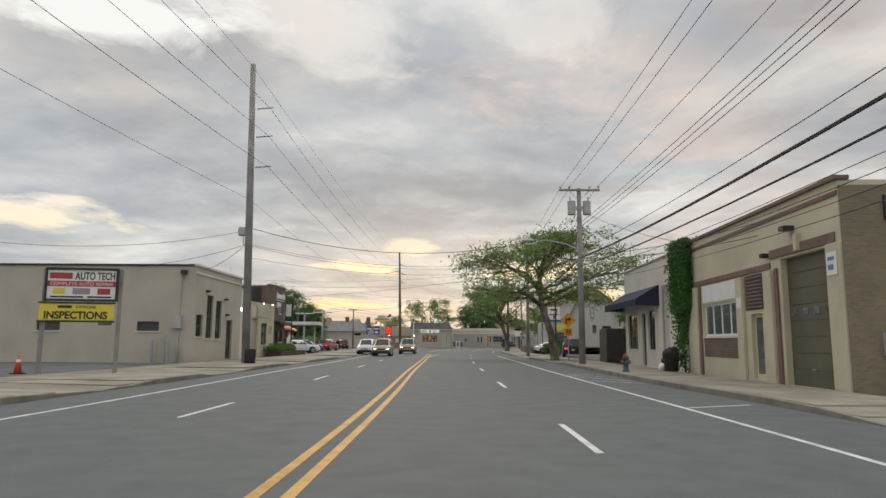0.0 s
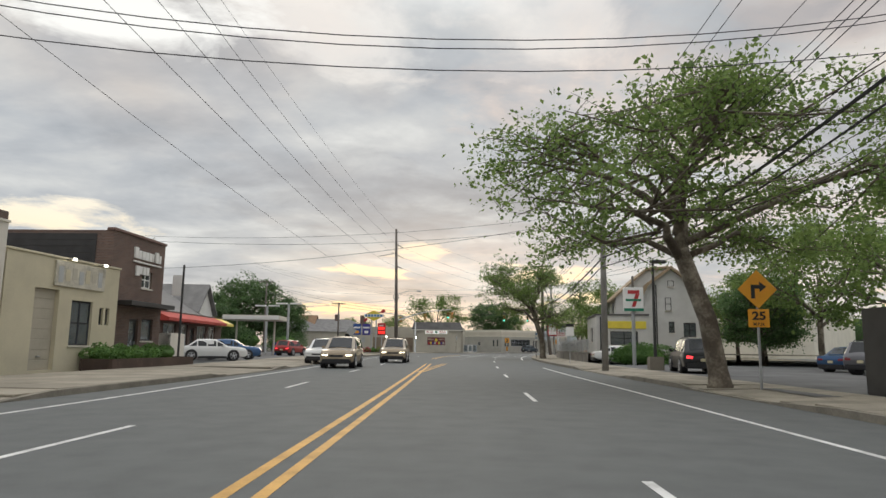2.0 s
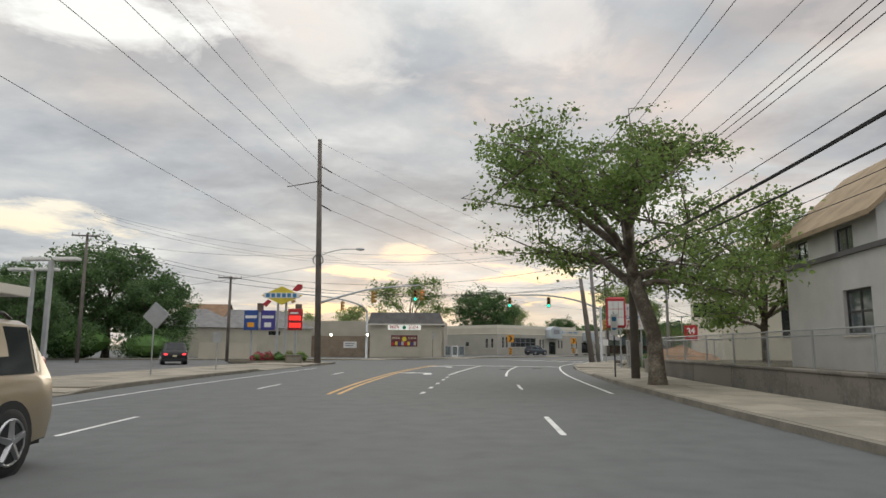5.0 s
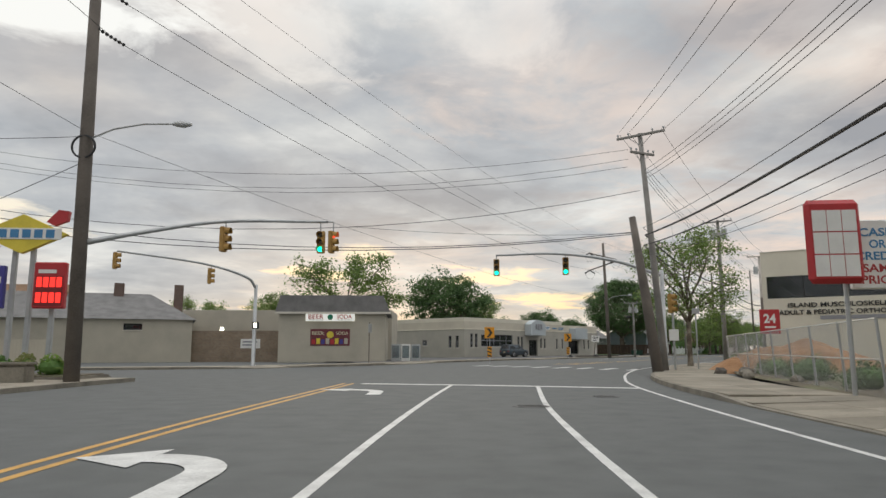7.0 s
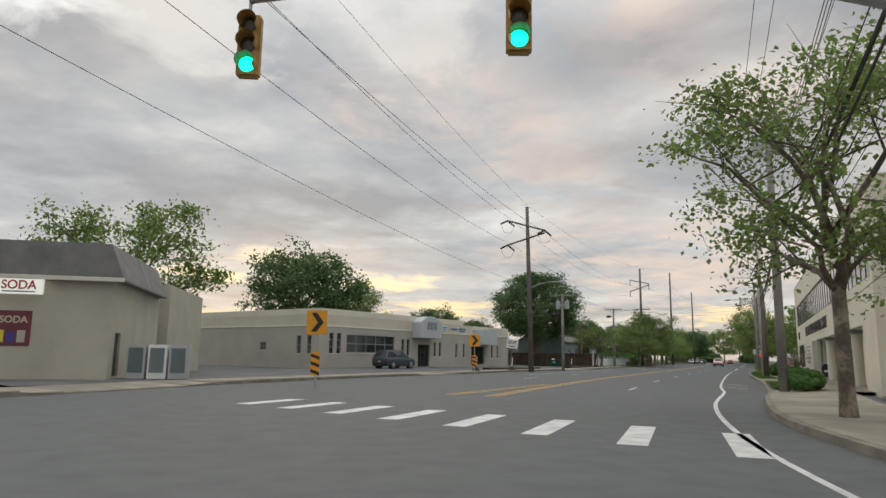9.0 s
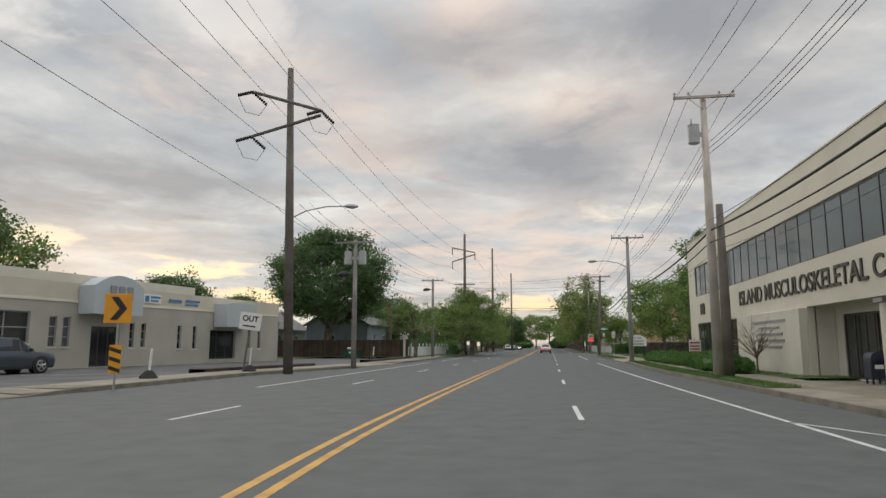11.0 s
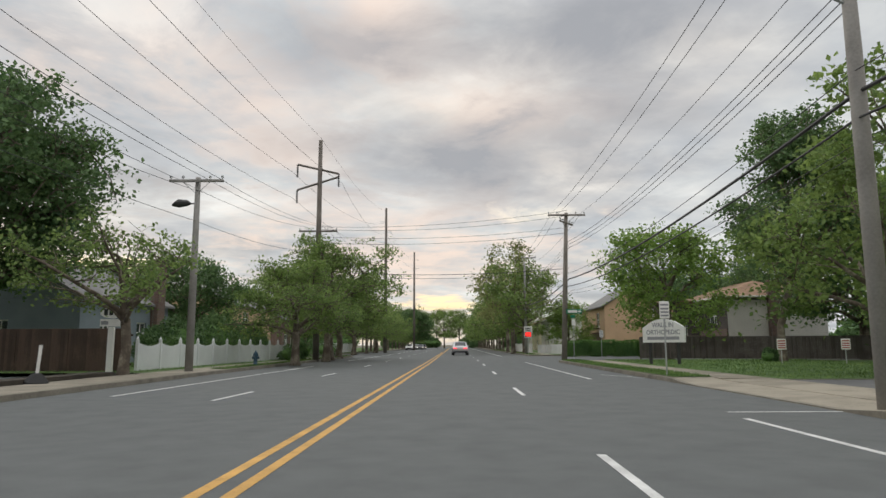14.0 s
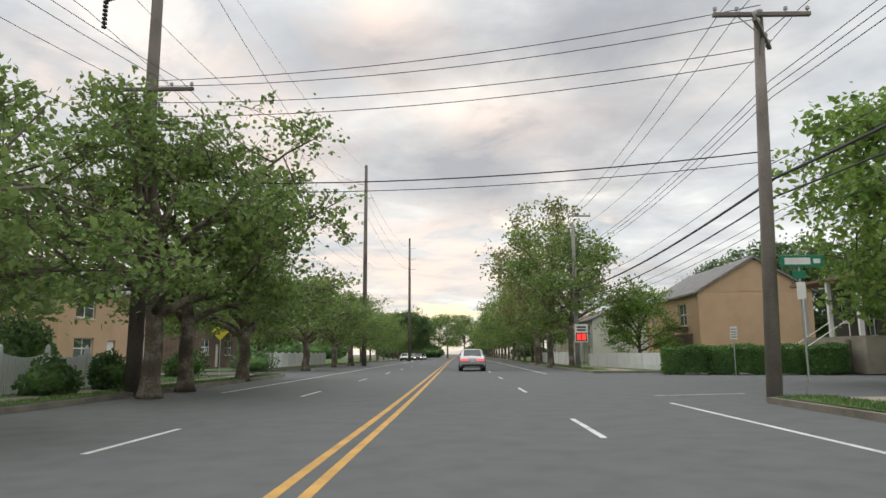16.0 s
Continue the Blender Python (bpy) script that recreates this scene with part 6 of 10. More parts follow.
for i in range(3):
    x = 15.0 + i * 0.65
    part("number_bar", bevelled(x, x + 0.48, -1.36, -1.303, 4.1, 4.95, 0.02), INK_GREY, off, "dark number plate bar")
trim(off, "sign_board", F_, 19.0, 20.6, -0.06, -0.003, 4.15, 4.75, SIGN_WHITE)
bars(off, at_wall(F_, 0, 0, -0.07), [(19.1, 19.45, 4.25, 4.65), (19.6, 20.5, 4.5, 4.65), (19.6, 20.3, 4.28, 4.4), (21.3, 22.6, 4.35, 4.55), (23.0, 24.5, 4.45, 4.6), (23.0, 24.3, 4.2, 4.32)], INK_BLUE)

# the two-storey clinic
cl = thing("clinic_building", "two-storey off-white clinic with a long ribbon window and raised name letters", "building", m=facing((54.3, 203.4), (-0.555, -0.832), 0.1))
W, D = 51.2, 32.0
COATED = mat("coated_office_glass", (0.10, 0.135, 0.14), 0.05, 0.04, 1.0, 30, 0.0, spec=0.4)
up = (2.1, 50.6, 4.85, 7.0)
low = (2.5, 12.6, 0.7, 2.9)
porch = (23.2, 47.5, -0.1, 2.95)
sup = (0.35, 11.0, 5.2, 7.0)
F_, R_, B_, L_ = shell(cl, W, D, -0.15, 9.0, OFFWHITE, front=[up, low, porch], right=[sup], th=0.3)
window(cl, F_, up, 33, 1, DARK_METAL, COATED, 0.06, 0.06, False, "long ribbon of tall reflecting panes")
window(cl, F_, low, 7, 1, DARK_METAL, DARK_GLASS, 0.06, 0.06, False, "dark reflecting ground-floor panes")
window(cl, R_, sup, 4, 1, DARK_METAL, DARK_GLASS, 0.06, 0.06, False)
for z in (0.0, 3.0, 4.2, 8.4):
    part("floor_slab", box(bmesh.new(), 0.31, W - 0.31, 1.35 if z < 3 else 0.31, D - 0.31, z, z + 0.15), ROOF if z > 8 else CONCRETE, cl)
part("ceiling_of_porch", box(bmesh.new(), 23.0, 47.7, 0.31, 1.25, 2.95, 3.0), OFFWHITE, cl)
po_ = Matrix.Translation((23.0, 1.1, 0))
wall_part(cl, po_, 24.7, -0.15, 2.95, 0.2, PALE, [(0.9, 5.4, 0.05, 2.6), (9, 12, 0.6, 2.3)])
window(cl, po_, (0.9, 5.4, 0.05, 2.6), 5, 1, DARK_METAL, DARK_GLASS, 0.08, 0.05, False, "dark-framed glass entrance doors")
window(cl, po_, (9, 12, 0.6, 2.3), 3, 1, DARK_METAL, DARK_GLASS, 0.08, 0.05, False)
wall_part(cl, Matrix.Translation((23.0, 1.09, 0)) @ rot_z(-90), 0.72, -0.15, 2.95, 0.2, PALE)
wall_part(cl, Matrix.Translation((47.7, 0.35, 0)) @ rot_z(90), 0.72, -0.15, 2.95, 0.2, PALE)
for x in (29.2, 36.0, 42.0):
    part("column", cyl(bmesh.new(), x, 0.4, -0.1, 2.95, 0.27, 0.27, 24), OFFWHITE, cl)
    part("column_cap", bevelled(x - 0.34, x + 0.34, 0.06, 0.74, 2.75, 2.94, 0.02), INK_GREY, cl)
trim(cl, "panel", F_, 14.6, 23.1, -0.3, -0.003, -0.1, 2.9, PALE, "pale stone panel with small raised lettering")
bars(cl, at_wall(F_, 0, 0, -0.302), [(16.6, 21.4, 2.4, 2.52), (17.6, 20.6, 2.1, 2.22), (17.2, 21.0, 1.8, 1.92), (16.8, 21.2, 1.5, 1.62), (17.4, 20.8, 1.2, 1.32)], INK_GREY, depth=0.03)
text_fit("ISLAND MUSCULOSKELETAL CARE", 18.8, 0.8, INK, cl, at_wall(F_, 22.9, 3.95, -0.03), 0.05, 0.008)
for i in range(3):
    trim(cl, "number_bar", F_, 3.75 + i * 0.42, 4.05 + i * 0.42, -0.08, -0.003, 3.5, 4.25, INK, "dark raised number bar")
text_fit("ISLAND MUSCULOSKELETAL CARE", 9.6, 0.36, INK, cl, at_wall(R_, 6.6, 4.62, -0.04), 0.05, 0.02)
text_fit("ADULT & PEDIATRIC ORTHOPEDIC SURGERY", 11.4, 0.36, INK, cl, at_wall(R_, 6.8, 4.05, -0.04), 0.05, 0.02)
bars(cl, at_wall(R_, 0, 0, -0.01), [(4.0, 9.4, 3.45, 3.75)], INK_GREY, depth=0.03)
trim(cl, "coping", F_, -0.05, W + 0.05, -0.05, 0.35, 9.003, 9.08, PALE)
trim(cl, "coping", R_, 0.36, D, -0.05, 0.35, 9.003, 9.08, PALE)
wall_part(cl, R_ @ Matrix.Translation((12, -6, 0)), 14, -0.15, 6.0, 0.3, OFFWHITE, [(3, 6, 4.4, 5.4)])

# ---- poles and overhead lines ----
GREY_POLE = "tall weathered wooden transmission pole beside the pavement"


def string_insulator(parent, p, q, r=0.07, n=7):
    """A string of insulator discs from p to q."""
    bm = bmesh.new()
    p, q = Vector(p), Vector(q)
    pts, rad = [], []
    for i in range(n):
        for u, k in ((0.1, 0.3), (0.3, 1.0), (0.7, 1.0), (0.9, 0.3)):
            pts.append(p.lerp(q, (i + u) / n))
            rad.append(r * k)
    part("insulator", tube(bm, pts, rad, 8), DARK_METAL, parent)


pA = utility_pole(-10.7, 38.2, 17.9, 3, GREY_POLE, POLE_WOOD, r=0.21, lean=(-0.4, 0), brackets=[(15.1, 1, 0.95), (13.35, 1, 0.95), (11.5, 1, 0.95)])
part("flood_light", bevelled(-0.75, -0.3, -0.2, 0.15, 7.4, 7.9, 0.05), CAN, pA, "grey flood light on a bent arm")
part("flood_arm", tube(bmesh.new(), [(-0.5, 0, 7.4), (-0.45, 0, 6.9), (0, 0, 6.6)], 0.03, 6), STEEL, pA)
utility_pole(8.7, 41.7, 10.9, 3, "grey wooden pole with a crossarm, two transformers and a street lamp", POLE_WOOD, [(10.75, 1.25, 0, 0)], [(9.65, -1), (9.65, 1)], (7.0, 3.0, -1), r=0.17)
utility_pole(7.15, 67.9, 11.0, 3, "plain grey wooden pole half hidden by a tree", POLE_WOOD, [(10.5, 1.1, 0, 0)], r=0.16)
utility_pole(6.5, 106.2, 10.6, 0, "wooden pole with two transformers among leaves", POLE_DARK, [(10.35, 1.25, 0, 0)], [(9.3, -1), (9.3, 1)], r=0.17)
pC = utility_pole(-13.5, 129.9, 18.9, 0, "tall dark wooden pole at the junction, with lamp and cable ring", POLE_DARK, r=0.23, lean=(-0.45, 0.2), lamp=(8.8, 3.2, 1))
for z in (16.5, 14.9, 13.2):
    string_insulator(pC, (-0.2, 0.1, z), (0.55, 0.9, z - 0.35))
part("side_arm", tube(bmesh.new(), [(-0.35, 0, 15.2), (-2.9, -0.6, 14.6)], [0.05, 0.04], 6), POLE_DARK, pC)
part("cable_ring", tube(bmesh.new(), [(math.cos(a) * 0.42 - 0.2, -0.1, 8.5 + math.sin(a) * 0.42) for a in np.linspace(0, 2 * math.pi, 21)], 0.04, 6), WIRE, pC)
utility_pole(11.0, 141.3, 12.95, -12, "wooden pole with crossarm at the bend", POLE_WOOD, [(12.8, 1.35, -26, 0), (11.75, 0.8, 35, 0)], r=0.17, lean=(-0.75, 0.1))
utility_pole(10.15, 139.8, 8.0, 0, "dark cut-off stub pole leaning at the kerb", POLE_DARK, r=0.24, lean=(-0.85, 0.5))
utility_pole(23.9, 164.0, 12.5, -34, "grey wooden pole with transformers and a street lamp", POLE_WOOD, [(12.3, 1.2, 0, 0)], [(11.2, -1), (11.2, 1)], (8.6, 2.4, -1), r=0.18)


def z_arms(p, zs, wood, hang, west, east, lean=0.0):
    """Two slanting beams that meet at the road side, with insulators at their ends."""
    a, b, c = Vector((-west, lean, zs[0])), Vector((east, lean, zs[1])), Vector((-west, lean, zs[2]))
    part("beam", tube(bmesh.new(), [a, b], 0.085, 6), wood, p)
    part("beam", tube(bmesh.new(), [b - Vector((0, 0, 0.25)), c], 0.085, 6), wood, p)
    for q in (a, b, c):
        e = q + (Vector((0, 0, -1.1)) if hang else Vector((0.5, 0.75, -0.45)))
        string_insulator(p, q, e, 0.09)
        if not hang:
            string_insulator(p, q, q + Vector((-0.5, -0.75, -0.45)), 0.09)
            part("jumper", tube(bmesh.new(), [q + Vector((-0.5, -0.75, -0.45)), q + Vector((-0.25, -0.3, -1.2)), q + Vector((0.25, 0.3, -1.2)), e], 0.015, 5), WIRE, p)


pG = utility_pole(22.9, 199.4, 16.0, -30, "tall brown wooden pole with slanting beams and a street lamp", POLE_DARK, r=0.22, lean=(-0.2, -0.6), lamp=(7.9, 3.0, 1))
z_arms(pG, (14.65, 13.5, 12.2), POLE_DARK, False, 2.1, 1.6, -0.9)
pL = utility_pole(60.0, 253.2, 18.0, -33, "tall brown wooden pole with slanting beams among street trees", POLE_DARK, [(10.35, 1.55, 0, 0), (9.25, 0.9, 40, 0)], r=0.22)
z_arms(pL, (15.95, 15.15, 13.8), POLE_DARK, True, 1.85, 1.55)
utility_pole(90.7, 299.9, 23.9, -33, "very tall slim dark transmission pole far along the road", POLE_DARK, r=0.24, brackets=[(21.5, -1, 1.0), (19.8, 1, 1.0), (18.0, -1, 1.0)])
utility_pole(118.0, 337.5, 23.0, -33, "very tall slim dark transmission pole far along the road", POLE_DARK, r=0.24, brackets=[(21.0, 1, 1.2), (19.0, 1, 1.2), (17.0, 1, 1.2)])
utility_pole(38.0, 185.8, 12.3, -33, "pale wooden pole with a short crossarm and one transformer", mat("pale_pole_wood", (0.50, 0.45, 0.40), 0.9, 0.2, 0.9, 18, 0.4), [(12.25, 1.3, 0, 0)], [(10.6, -1)], r=0.18)
utility_pole(37.5, 184.8, 7.2, -33, "dark cut-off pole beside the taller one", POLE_DARK, r=0.19)
utility_pole(53.4, 209.2, 10.6, -33, "wooden pole with crossarm and a street lamp", POLE_WOOD, [(10.45, 1.35, 0, 0)], (), (7.9, 2.7, -1), r=0.16)
utility_pole(73.85, 239.75, 11.05, -33, "grey-brown pole with many crossarms at a side street", mat("brown_pole_wood", (0.205, 0.18, 0.155), 0.9, 0.25, 0.9, 18, 0.4), lean=(0.45, 0), arms=[(10.85, 1.4, 0, 0), (10.25, 1.1, 55, 0)], r=0.18)
utility_pole(93.6, 267.8, 11.5, -33, "grey wooden pole with a bracket lamp", POLE_WOOD, [(12.1, 0.9, 0, 0.5)], r=0.17)
p205 = utility_pole(28.35, 205.9, 8.15, -33, "grey wooden pole with crossarm, two transformers and a dark lamp", POLE_WOOD, [(7.95, 1.3, 0, 0)], [(6.95, -1), (6.95, 1)], r=0.15)
lampI = utility_pole(46.5, 234.5, 8.95, -33, "wooden pole with a crossarm and a dark street lamp", POLE_WOOD, [(8.75, 1.25, 0, 0)], r=0.16)


def cobra(parent, z, s=-1):
    arm = part("lamp_arm", tube(bmesh.new(), [(0, 0, z), (s * 0.35, 0, z - 0.05)], 0.03, 6), DARK_METAL, parent)
    part("lamp_head", tube(bmesh.new(), [(s * 0.3, 0, z - 0.03), (s * 0.45, 0, z), (s * 0.85, 0, z - 0.02), (s * 1.15, 0, z - 0.1)], [0.06, 0.14, 0.2, 0.05], 10), DARK_METAL, arm)


cobra(lampI, 7.75)
cobra(p205, 5.95)
for x, y, h in ((-34, 130.5, 10.9), (-24.7, 139.5, 8.2), (-62, 168, 9), (118, 300, 11)):
    utility_pole(x, y, h, 0, "distant wooden pole with a crossarm", POLE_DARK, [(h - 0.2, 1.1, 20, 0)], r=0.14)

# transmission line, left of the road
chain = [[(-8.3, -55, 16), (-9.95, 38.2, 15.2), (-13.2, 130.6, 16.3), (20.7, 198.3, 14.5), (57.9, 253.8, 15.2), (90.7, 299.9, 21.5), (118, 337, 21)],
         [(-8.3, -55, 14), (-9.95, 38.2, 13.45), (-13.2, 130.6, 14.7), (24.1, 198.0, 13.3), (61.6, 252.3, 14.4), (90.7, 299.9, 19.8), (118, 337, 19)],
         [(-8.3, -55, 12.2), (-9.95, 38.2, 11.6), (-13.2, 130.6, 13.0), (20.7, 198.3, 12.1), (57.9, 253.8, 13.1), (90.7, 299.9, 18), (118, 337, 17)],
         [(-8.8, -55, 17.9), (-11.1, 38.2, 17.8), (-13.9, 130.1, 18.7), (22.4, 198.6, 16.1), (60.0, 253.2, 18.3), (90.7, 299.9, 23.4)],
         [(-9, -55, 9.3), (-10.9, 38.2, 9.6), (-13.8, 130, 9.2), (22.8, 199.3, 8.2), (46.5, 233.5, 8.1)]]
for k, line in enumerate(chain):
    for p, q in zip(line, line[1:]):
        cable(p, q, 1.6 if k < 3 else 1.1, 0.012 if k < 3 else 0.009)
# street line, right of the road
posts = [(10.9, -22, 11), (8.7, 41.7, 10.95), (7.15, 67.9, 10.75), (6.5, 106.2, 10.55), (10.3, 141.4, 13.0), (23.9, 164, 12.5), (38, 185.8, 12.35), (53.4, 209.2, 10.65), (74.3, 239.45, 11.1), (93.6, 267.8, 11.5), (122, 307, 12)]
TELE = [6.6, 6.6, 6.3, 5.9, 7.3, 6.8, 6.35, 6.15, 6.1, 6.2, 6.5]
for k_, (p, q) in enumerate(zip(posts, posts[1:])):
    d = Vector((q[0] - p[0], q[1] - p[1])).normalized()
    nrm = Vector((d.y, -d.x))
    for off in (-1.15, -0.6, 1.1):
        cable((p[0] + nrm.x * off, p[1] + nrm.y * off, p[2] + 0.05), (q[0] + nrm.x * off, q[1] + nrm.y * off, q[2] + 0.05), 0.55, 0.011)
    for dz, r in ((-2.1, 0.012), (-2.35, 0.012), (-2.6, 0.012)):
        cable((p[0] + 0.15, p[1], p[2] + dz), (q[0] + 0.15, q[1], q[2] + dz), 0.6, r)
    za, zb, slack = TELE[k_], TELE[k_ + 1], 0.95 if k_ == 0 else 0.5
    cable((p[0], p[1], za), (q[0], q[1], zb), slack, 0.045)
    cable((p[0] - 0.1, p[1], za - 0.55), (q[0] - 0.1, q[1], zb - 0.55), slack + 0.05, 0.028)
    for k in range(4 if p[1] < 40 else 2):
        cable((p[0] + 0.25, p[1], za - 0.85 - 0.22 * k), (q[0] + 0.25, q[1], zb - 0.85 - 0.2 * k), slack + 0.08 * k, 0.009)
    cable((p[0] - 0.1, p[1], za + 0.4), (q[0] - 0.1, q[1], zb + 0.4), slack, 0.012)
# lines of the left street
for dz, off in ((0.0, -1), (0.0, 0.4), (0.0, 1), (-2.0, 0)):
    for p, q in (((28.35, 205.9, 8.15), (46.5, 234.5, 8.95)), ((46.5, 234.5, 8.95), (60.0, 253.2, 10.8)), ((60.0, 253.2, 10.8), (90.7, 299.9, 11.5)), ((22.8, 199.4, 8.8), (28.35, 205.9, 8.15))):
        cable((p[0] + 0.83 * off, p[1] - 0.55 * off, p[2] + dz), (q[0] + 0.83 * off, q[1] - 0.55 * off, q[2] + dz), 0.4, 0.011)
# lines across the road
for p, q, sag, r in (
    ((-10.9, 38.2, 7.95), (8.6, 41.7, 8.35), 1.5, 0.018), ((-10.9, 38.2, 7.0), (8.6, 41.7, 7.0), 1.15, 0.009), ((-10.9, 38.2, 6.9), (8.6, 41.7, 6.9), 1.2, 0.009), ((-10.9, 38.2, 6.2), (8.6, 41.7, 6.3), 0.9, 0.009), ((-24, 66, 7.3), (7.15, 67.9, 8.2), 0.9, 0.010), ((-24, 70, 8.0), (7.15, 67.9, 8.9), 0.8, 0.009),
    ((-30, 76, 6.4), (7.15, 67.9, 8.6), 0.9, 0.013), ((-60, 168, 8.6), (-13.6, 130, 8.1), 0.5, 0.016), ((-40.0, 141, 11.77), (9.48, 141, 7.38), 2.58, 0.02), ((-40.0, 141, 10.51), (9.48, 141, 7.27), 2.2, 0.022), ((-40.0, 141, 12.16), (9.97, 141, 9.64), 3.26, 0.016), ((-40.0, 141, 15.12), (9.45, 141, 11.91), 2.78, 0.011), ((-40.0, 141, 15), (9.42, 141, 11.37), 3.18, 0.011), ((-40.0, 141, 14.47), (9.4, 141, 10.95), 2.95, 0.011), ((-5.4, 141, 7.66), (9.48, 141, 7.33), 0.25, 0.01),
     ((-34, 130.5, 10.6), (-13.6, 130, 9.0), 0.6, 0.012),
    ((74.3, 239.45, 11.3), (60.0, 253.2, 10.8), 0.45, 0.013), ((74.3, 239.45, 10.9), (60.0, 253.2, 10.6), 0.5, 0.013), ((74.3, 239.45, 10.0), (60.0, 253.2, 10.0), 0.45, 0.013), ((74.3, 239.45, 9.6), (60.0, 253.2, 9.5), 0.45, 0.013), ((74.3, 239.45, 6.9), (60.0, 253.2, 7.2), 0.4, 0.02), ((74.3, 239.45, 6.6), (60.0, 253.2, 6.9), 0.4, 0.013),
    ((8.7, 41.7, 9.6), (13.5, 30, 5.6), 0.5, 0.012), ((8.7, 41.7, 6.6), (13.2, 21.5, 5.2), 0.4, 0.014), ((8.7, 41.7, 6.8), (13.0, 20.6, 5.6), 0.4, 0.012), ((-10.8, 38.2, 7.2), (-14.2, 40.2, 5.7), 0.25, 0.012), ((-10.8, 38.2, 7.0), (-22, 38.6, 5.6), 0.5, 0.012), ((-10.8, 38.2, 7.8), (-24, 34, 6.6), 0.6, 0.012)):
    cable(p, q, sag, r)

# ---- traffic signals ----


def signal_head(parent, m, lit, tinted=SIGNAL_YELLOW, order=3):
    head = part("signal_head", bevelled(-0.18, 0.18, 0.0, 0.2, -0.52, 0.52, 0.03), tinted, parent, "yellow signal head with visors")
    head.matrix_local = m
    part("face_plate", bevelled(-0.165, 0.165, -0.008, -0.001, -0.505, 0.505, 0.003, 1), tinted, head, "face plate")
    for i in range(3):
        z = 0.34 - 0.34 * i
        on = (lit == "red" and i == 0) or (lit == "green" and i == 2)
        mt = {"red": LAMP_RED, "green": LAMP_GREEN}[lit] if on else LAMP_OFF
        part("lens", tube(bmesh.new(), [(0, -0.009, z), (0, -0.025, z), (0, -0.035, z)], [0.13, 0.12, 0.05], 16), mt, head, f"glowing {lit} lens" if on else "")
        bm = bmesh.new()
        pts = [(math.cos(a) * 0.145, math.sin(a) * 0.145) for a in np.linspace(radians(-35), radians(215), 12)]
        for (x0, z0), (x1, z1) in zip(pts, pts[1:]):
            bm.faces.new([bm.verts.new(c) for c in ((x0, -0.001, z + z0), (x1, -0.001, z + z1), (x1, -0.22, z + z1 * 0.97), (x0, -0.22, z + z0 * 0.97))])
            bm.faces.new([bm.verts.new(c) for c in ((x0 * 1.06, -0.001, z + z0 * 1.06), (x1 * 1.06, -0.001, z + z1 * 1.06), (x1 * 1.06, -0.22, z + z1 * 1.03), (x0 * 1.06, -0.22, z + z0 * 1.03))][::-1])
        part("visor", bm, tinted, head)
    return head


def mast(label, pts, heads, pole=None):
    """A curved mast arm with hanging signal heads: (fraction of the arm, drop, yaw, lit)."""
    t = thing("traffic_signal", label, "traffic signal", "traffic signals")
    curve = [Vector(p) for p in pts]
    line = []
    ext = [curve[0] * 2 - curve[1], *curve, curve[-1] * 2 - curve[-2]]
    for i in range(1, len(ext) - 2):
        p0, p1, p2, p3 = ext[i - 1 : i + 3]
        for k in range(6):
            u = k / 6
            line.append(0.5 * (2 * p1 + (p2 - p0) * u + (2 * p0 - 5 * p1 + 4 * p2 - p3) * u * u + (3 * p1 - p0 - 3 * p2 + p3) * u**3))
    line.append(curve[-1])
    n = len(line)
    smooth_faces(part("arm", tube(bmesh.new(), line, [0.105 - 0.045 * i / (n - 1) for i in range(n)], 10), STEEL, t))
    if pole:
        x, y, h = pole
        smooth_faces(part("pole", tube(bmesh.new(), [(x, y, -0.1), (x, y, 0.2), (x, y, 0.25), (x, y, h)], [0.2, 0.2, 0.13, 0.11], 14), STEEL, t))
    for f, drop, yaw, lit, *aside in heads:
        p = line[min(n - 1, round(f * (n - 1)))] + Vector((aside[0] if aside else 0.0, 0, 0))
        if aside:
            part("yoke", tube(bmesh.new(), [line[-1], p], 0.03, 6), STEEL, t)
        signal_head(t, Matrix.Translation(p - Vector((0, 0, drop))) @ rot_z(yaw), lit)
        part("hanger", tube(bmesh.new(), [p, p - Vector((0, 0, drop - 0.5))], 0.03, 6), STEEL, t)
    return t


mast("steel mast arm with yellow signals over the junction", [(-13.4, 130.0, 5.05), (-12.0, 131.3, 5.65), (-9.6, 133.55, 6.5), (-6.0, 137.0, 7.14)], [(0.68, 0.75, 80, "none"), (1.0, 0.95, -8, "green", -0.3), (1.0, 0.95, 75, "red", 0.3)])
mast("steel mast arm with green-lit signals at the bend", [(11.6, 143.0, 5.3), (9.2, 144.2, 6.3), (6.2, 145.6, 6.88), (2.8, 147.25, 7.0)], [(1.0, 0.75, -6, "green"), (0.62, 0.7, -12, "green")], (11.6, 143.0, 5.6))
mast("steel mast arm with signals before the drinks shop", [(-13.3, 151.8, 5.4), (-13.9, 151.2, 6.1), (-16.3, 149.6, 6.8), (-20.5, 146.8, 7.2)], [(1.0, 0.6, 100, "none"), (0.62, 0.7, 100, "none")], (-13.3, 151.8, 5.6))
sg_ = post_sign("post_signal", "yellow signal on the steel post beside the leaning pole", 11.9, 142.4, -12, 4.2, 0.06, STEEL, "traffic signal")
signal_head(sg_, Matrix.Translation((0, -0.1, 3.6)) @ rot_z(60), "none")
plate(sg_, -0.25, 0.25, 1.6, 2.2, SIGN_WHITE)
wk = post_sign("crossing_signal", "dark pedestrian signal box on the mast pole", -13.1, 151.5, 0, 2.9, 0.03, STEEL, "traffic signal")
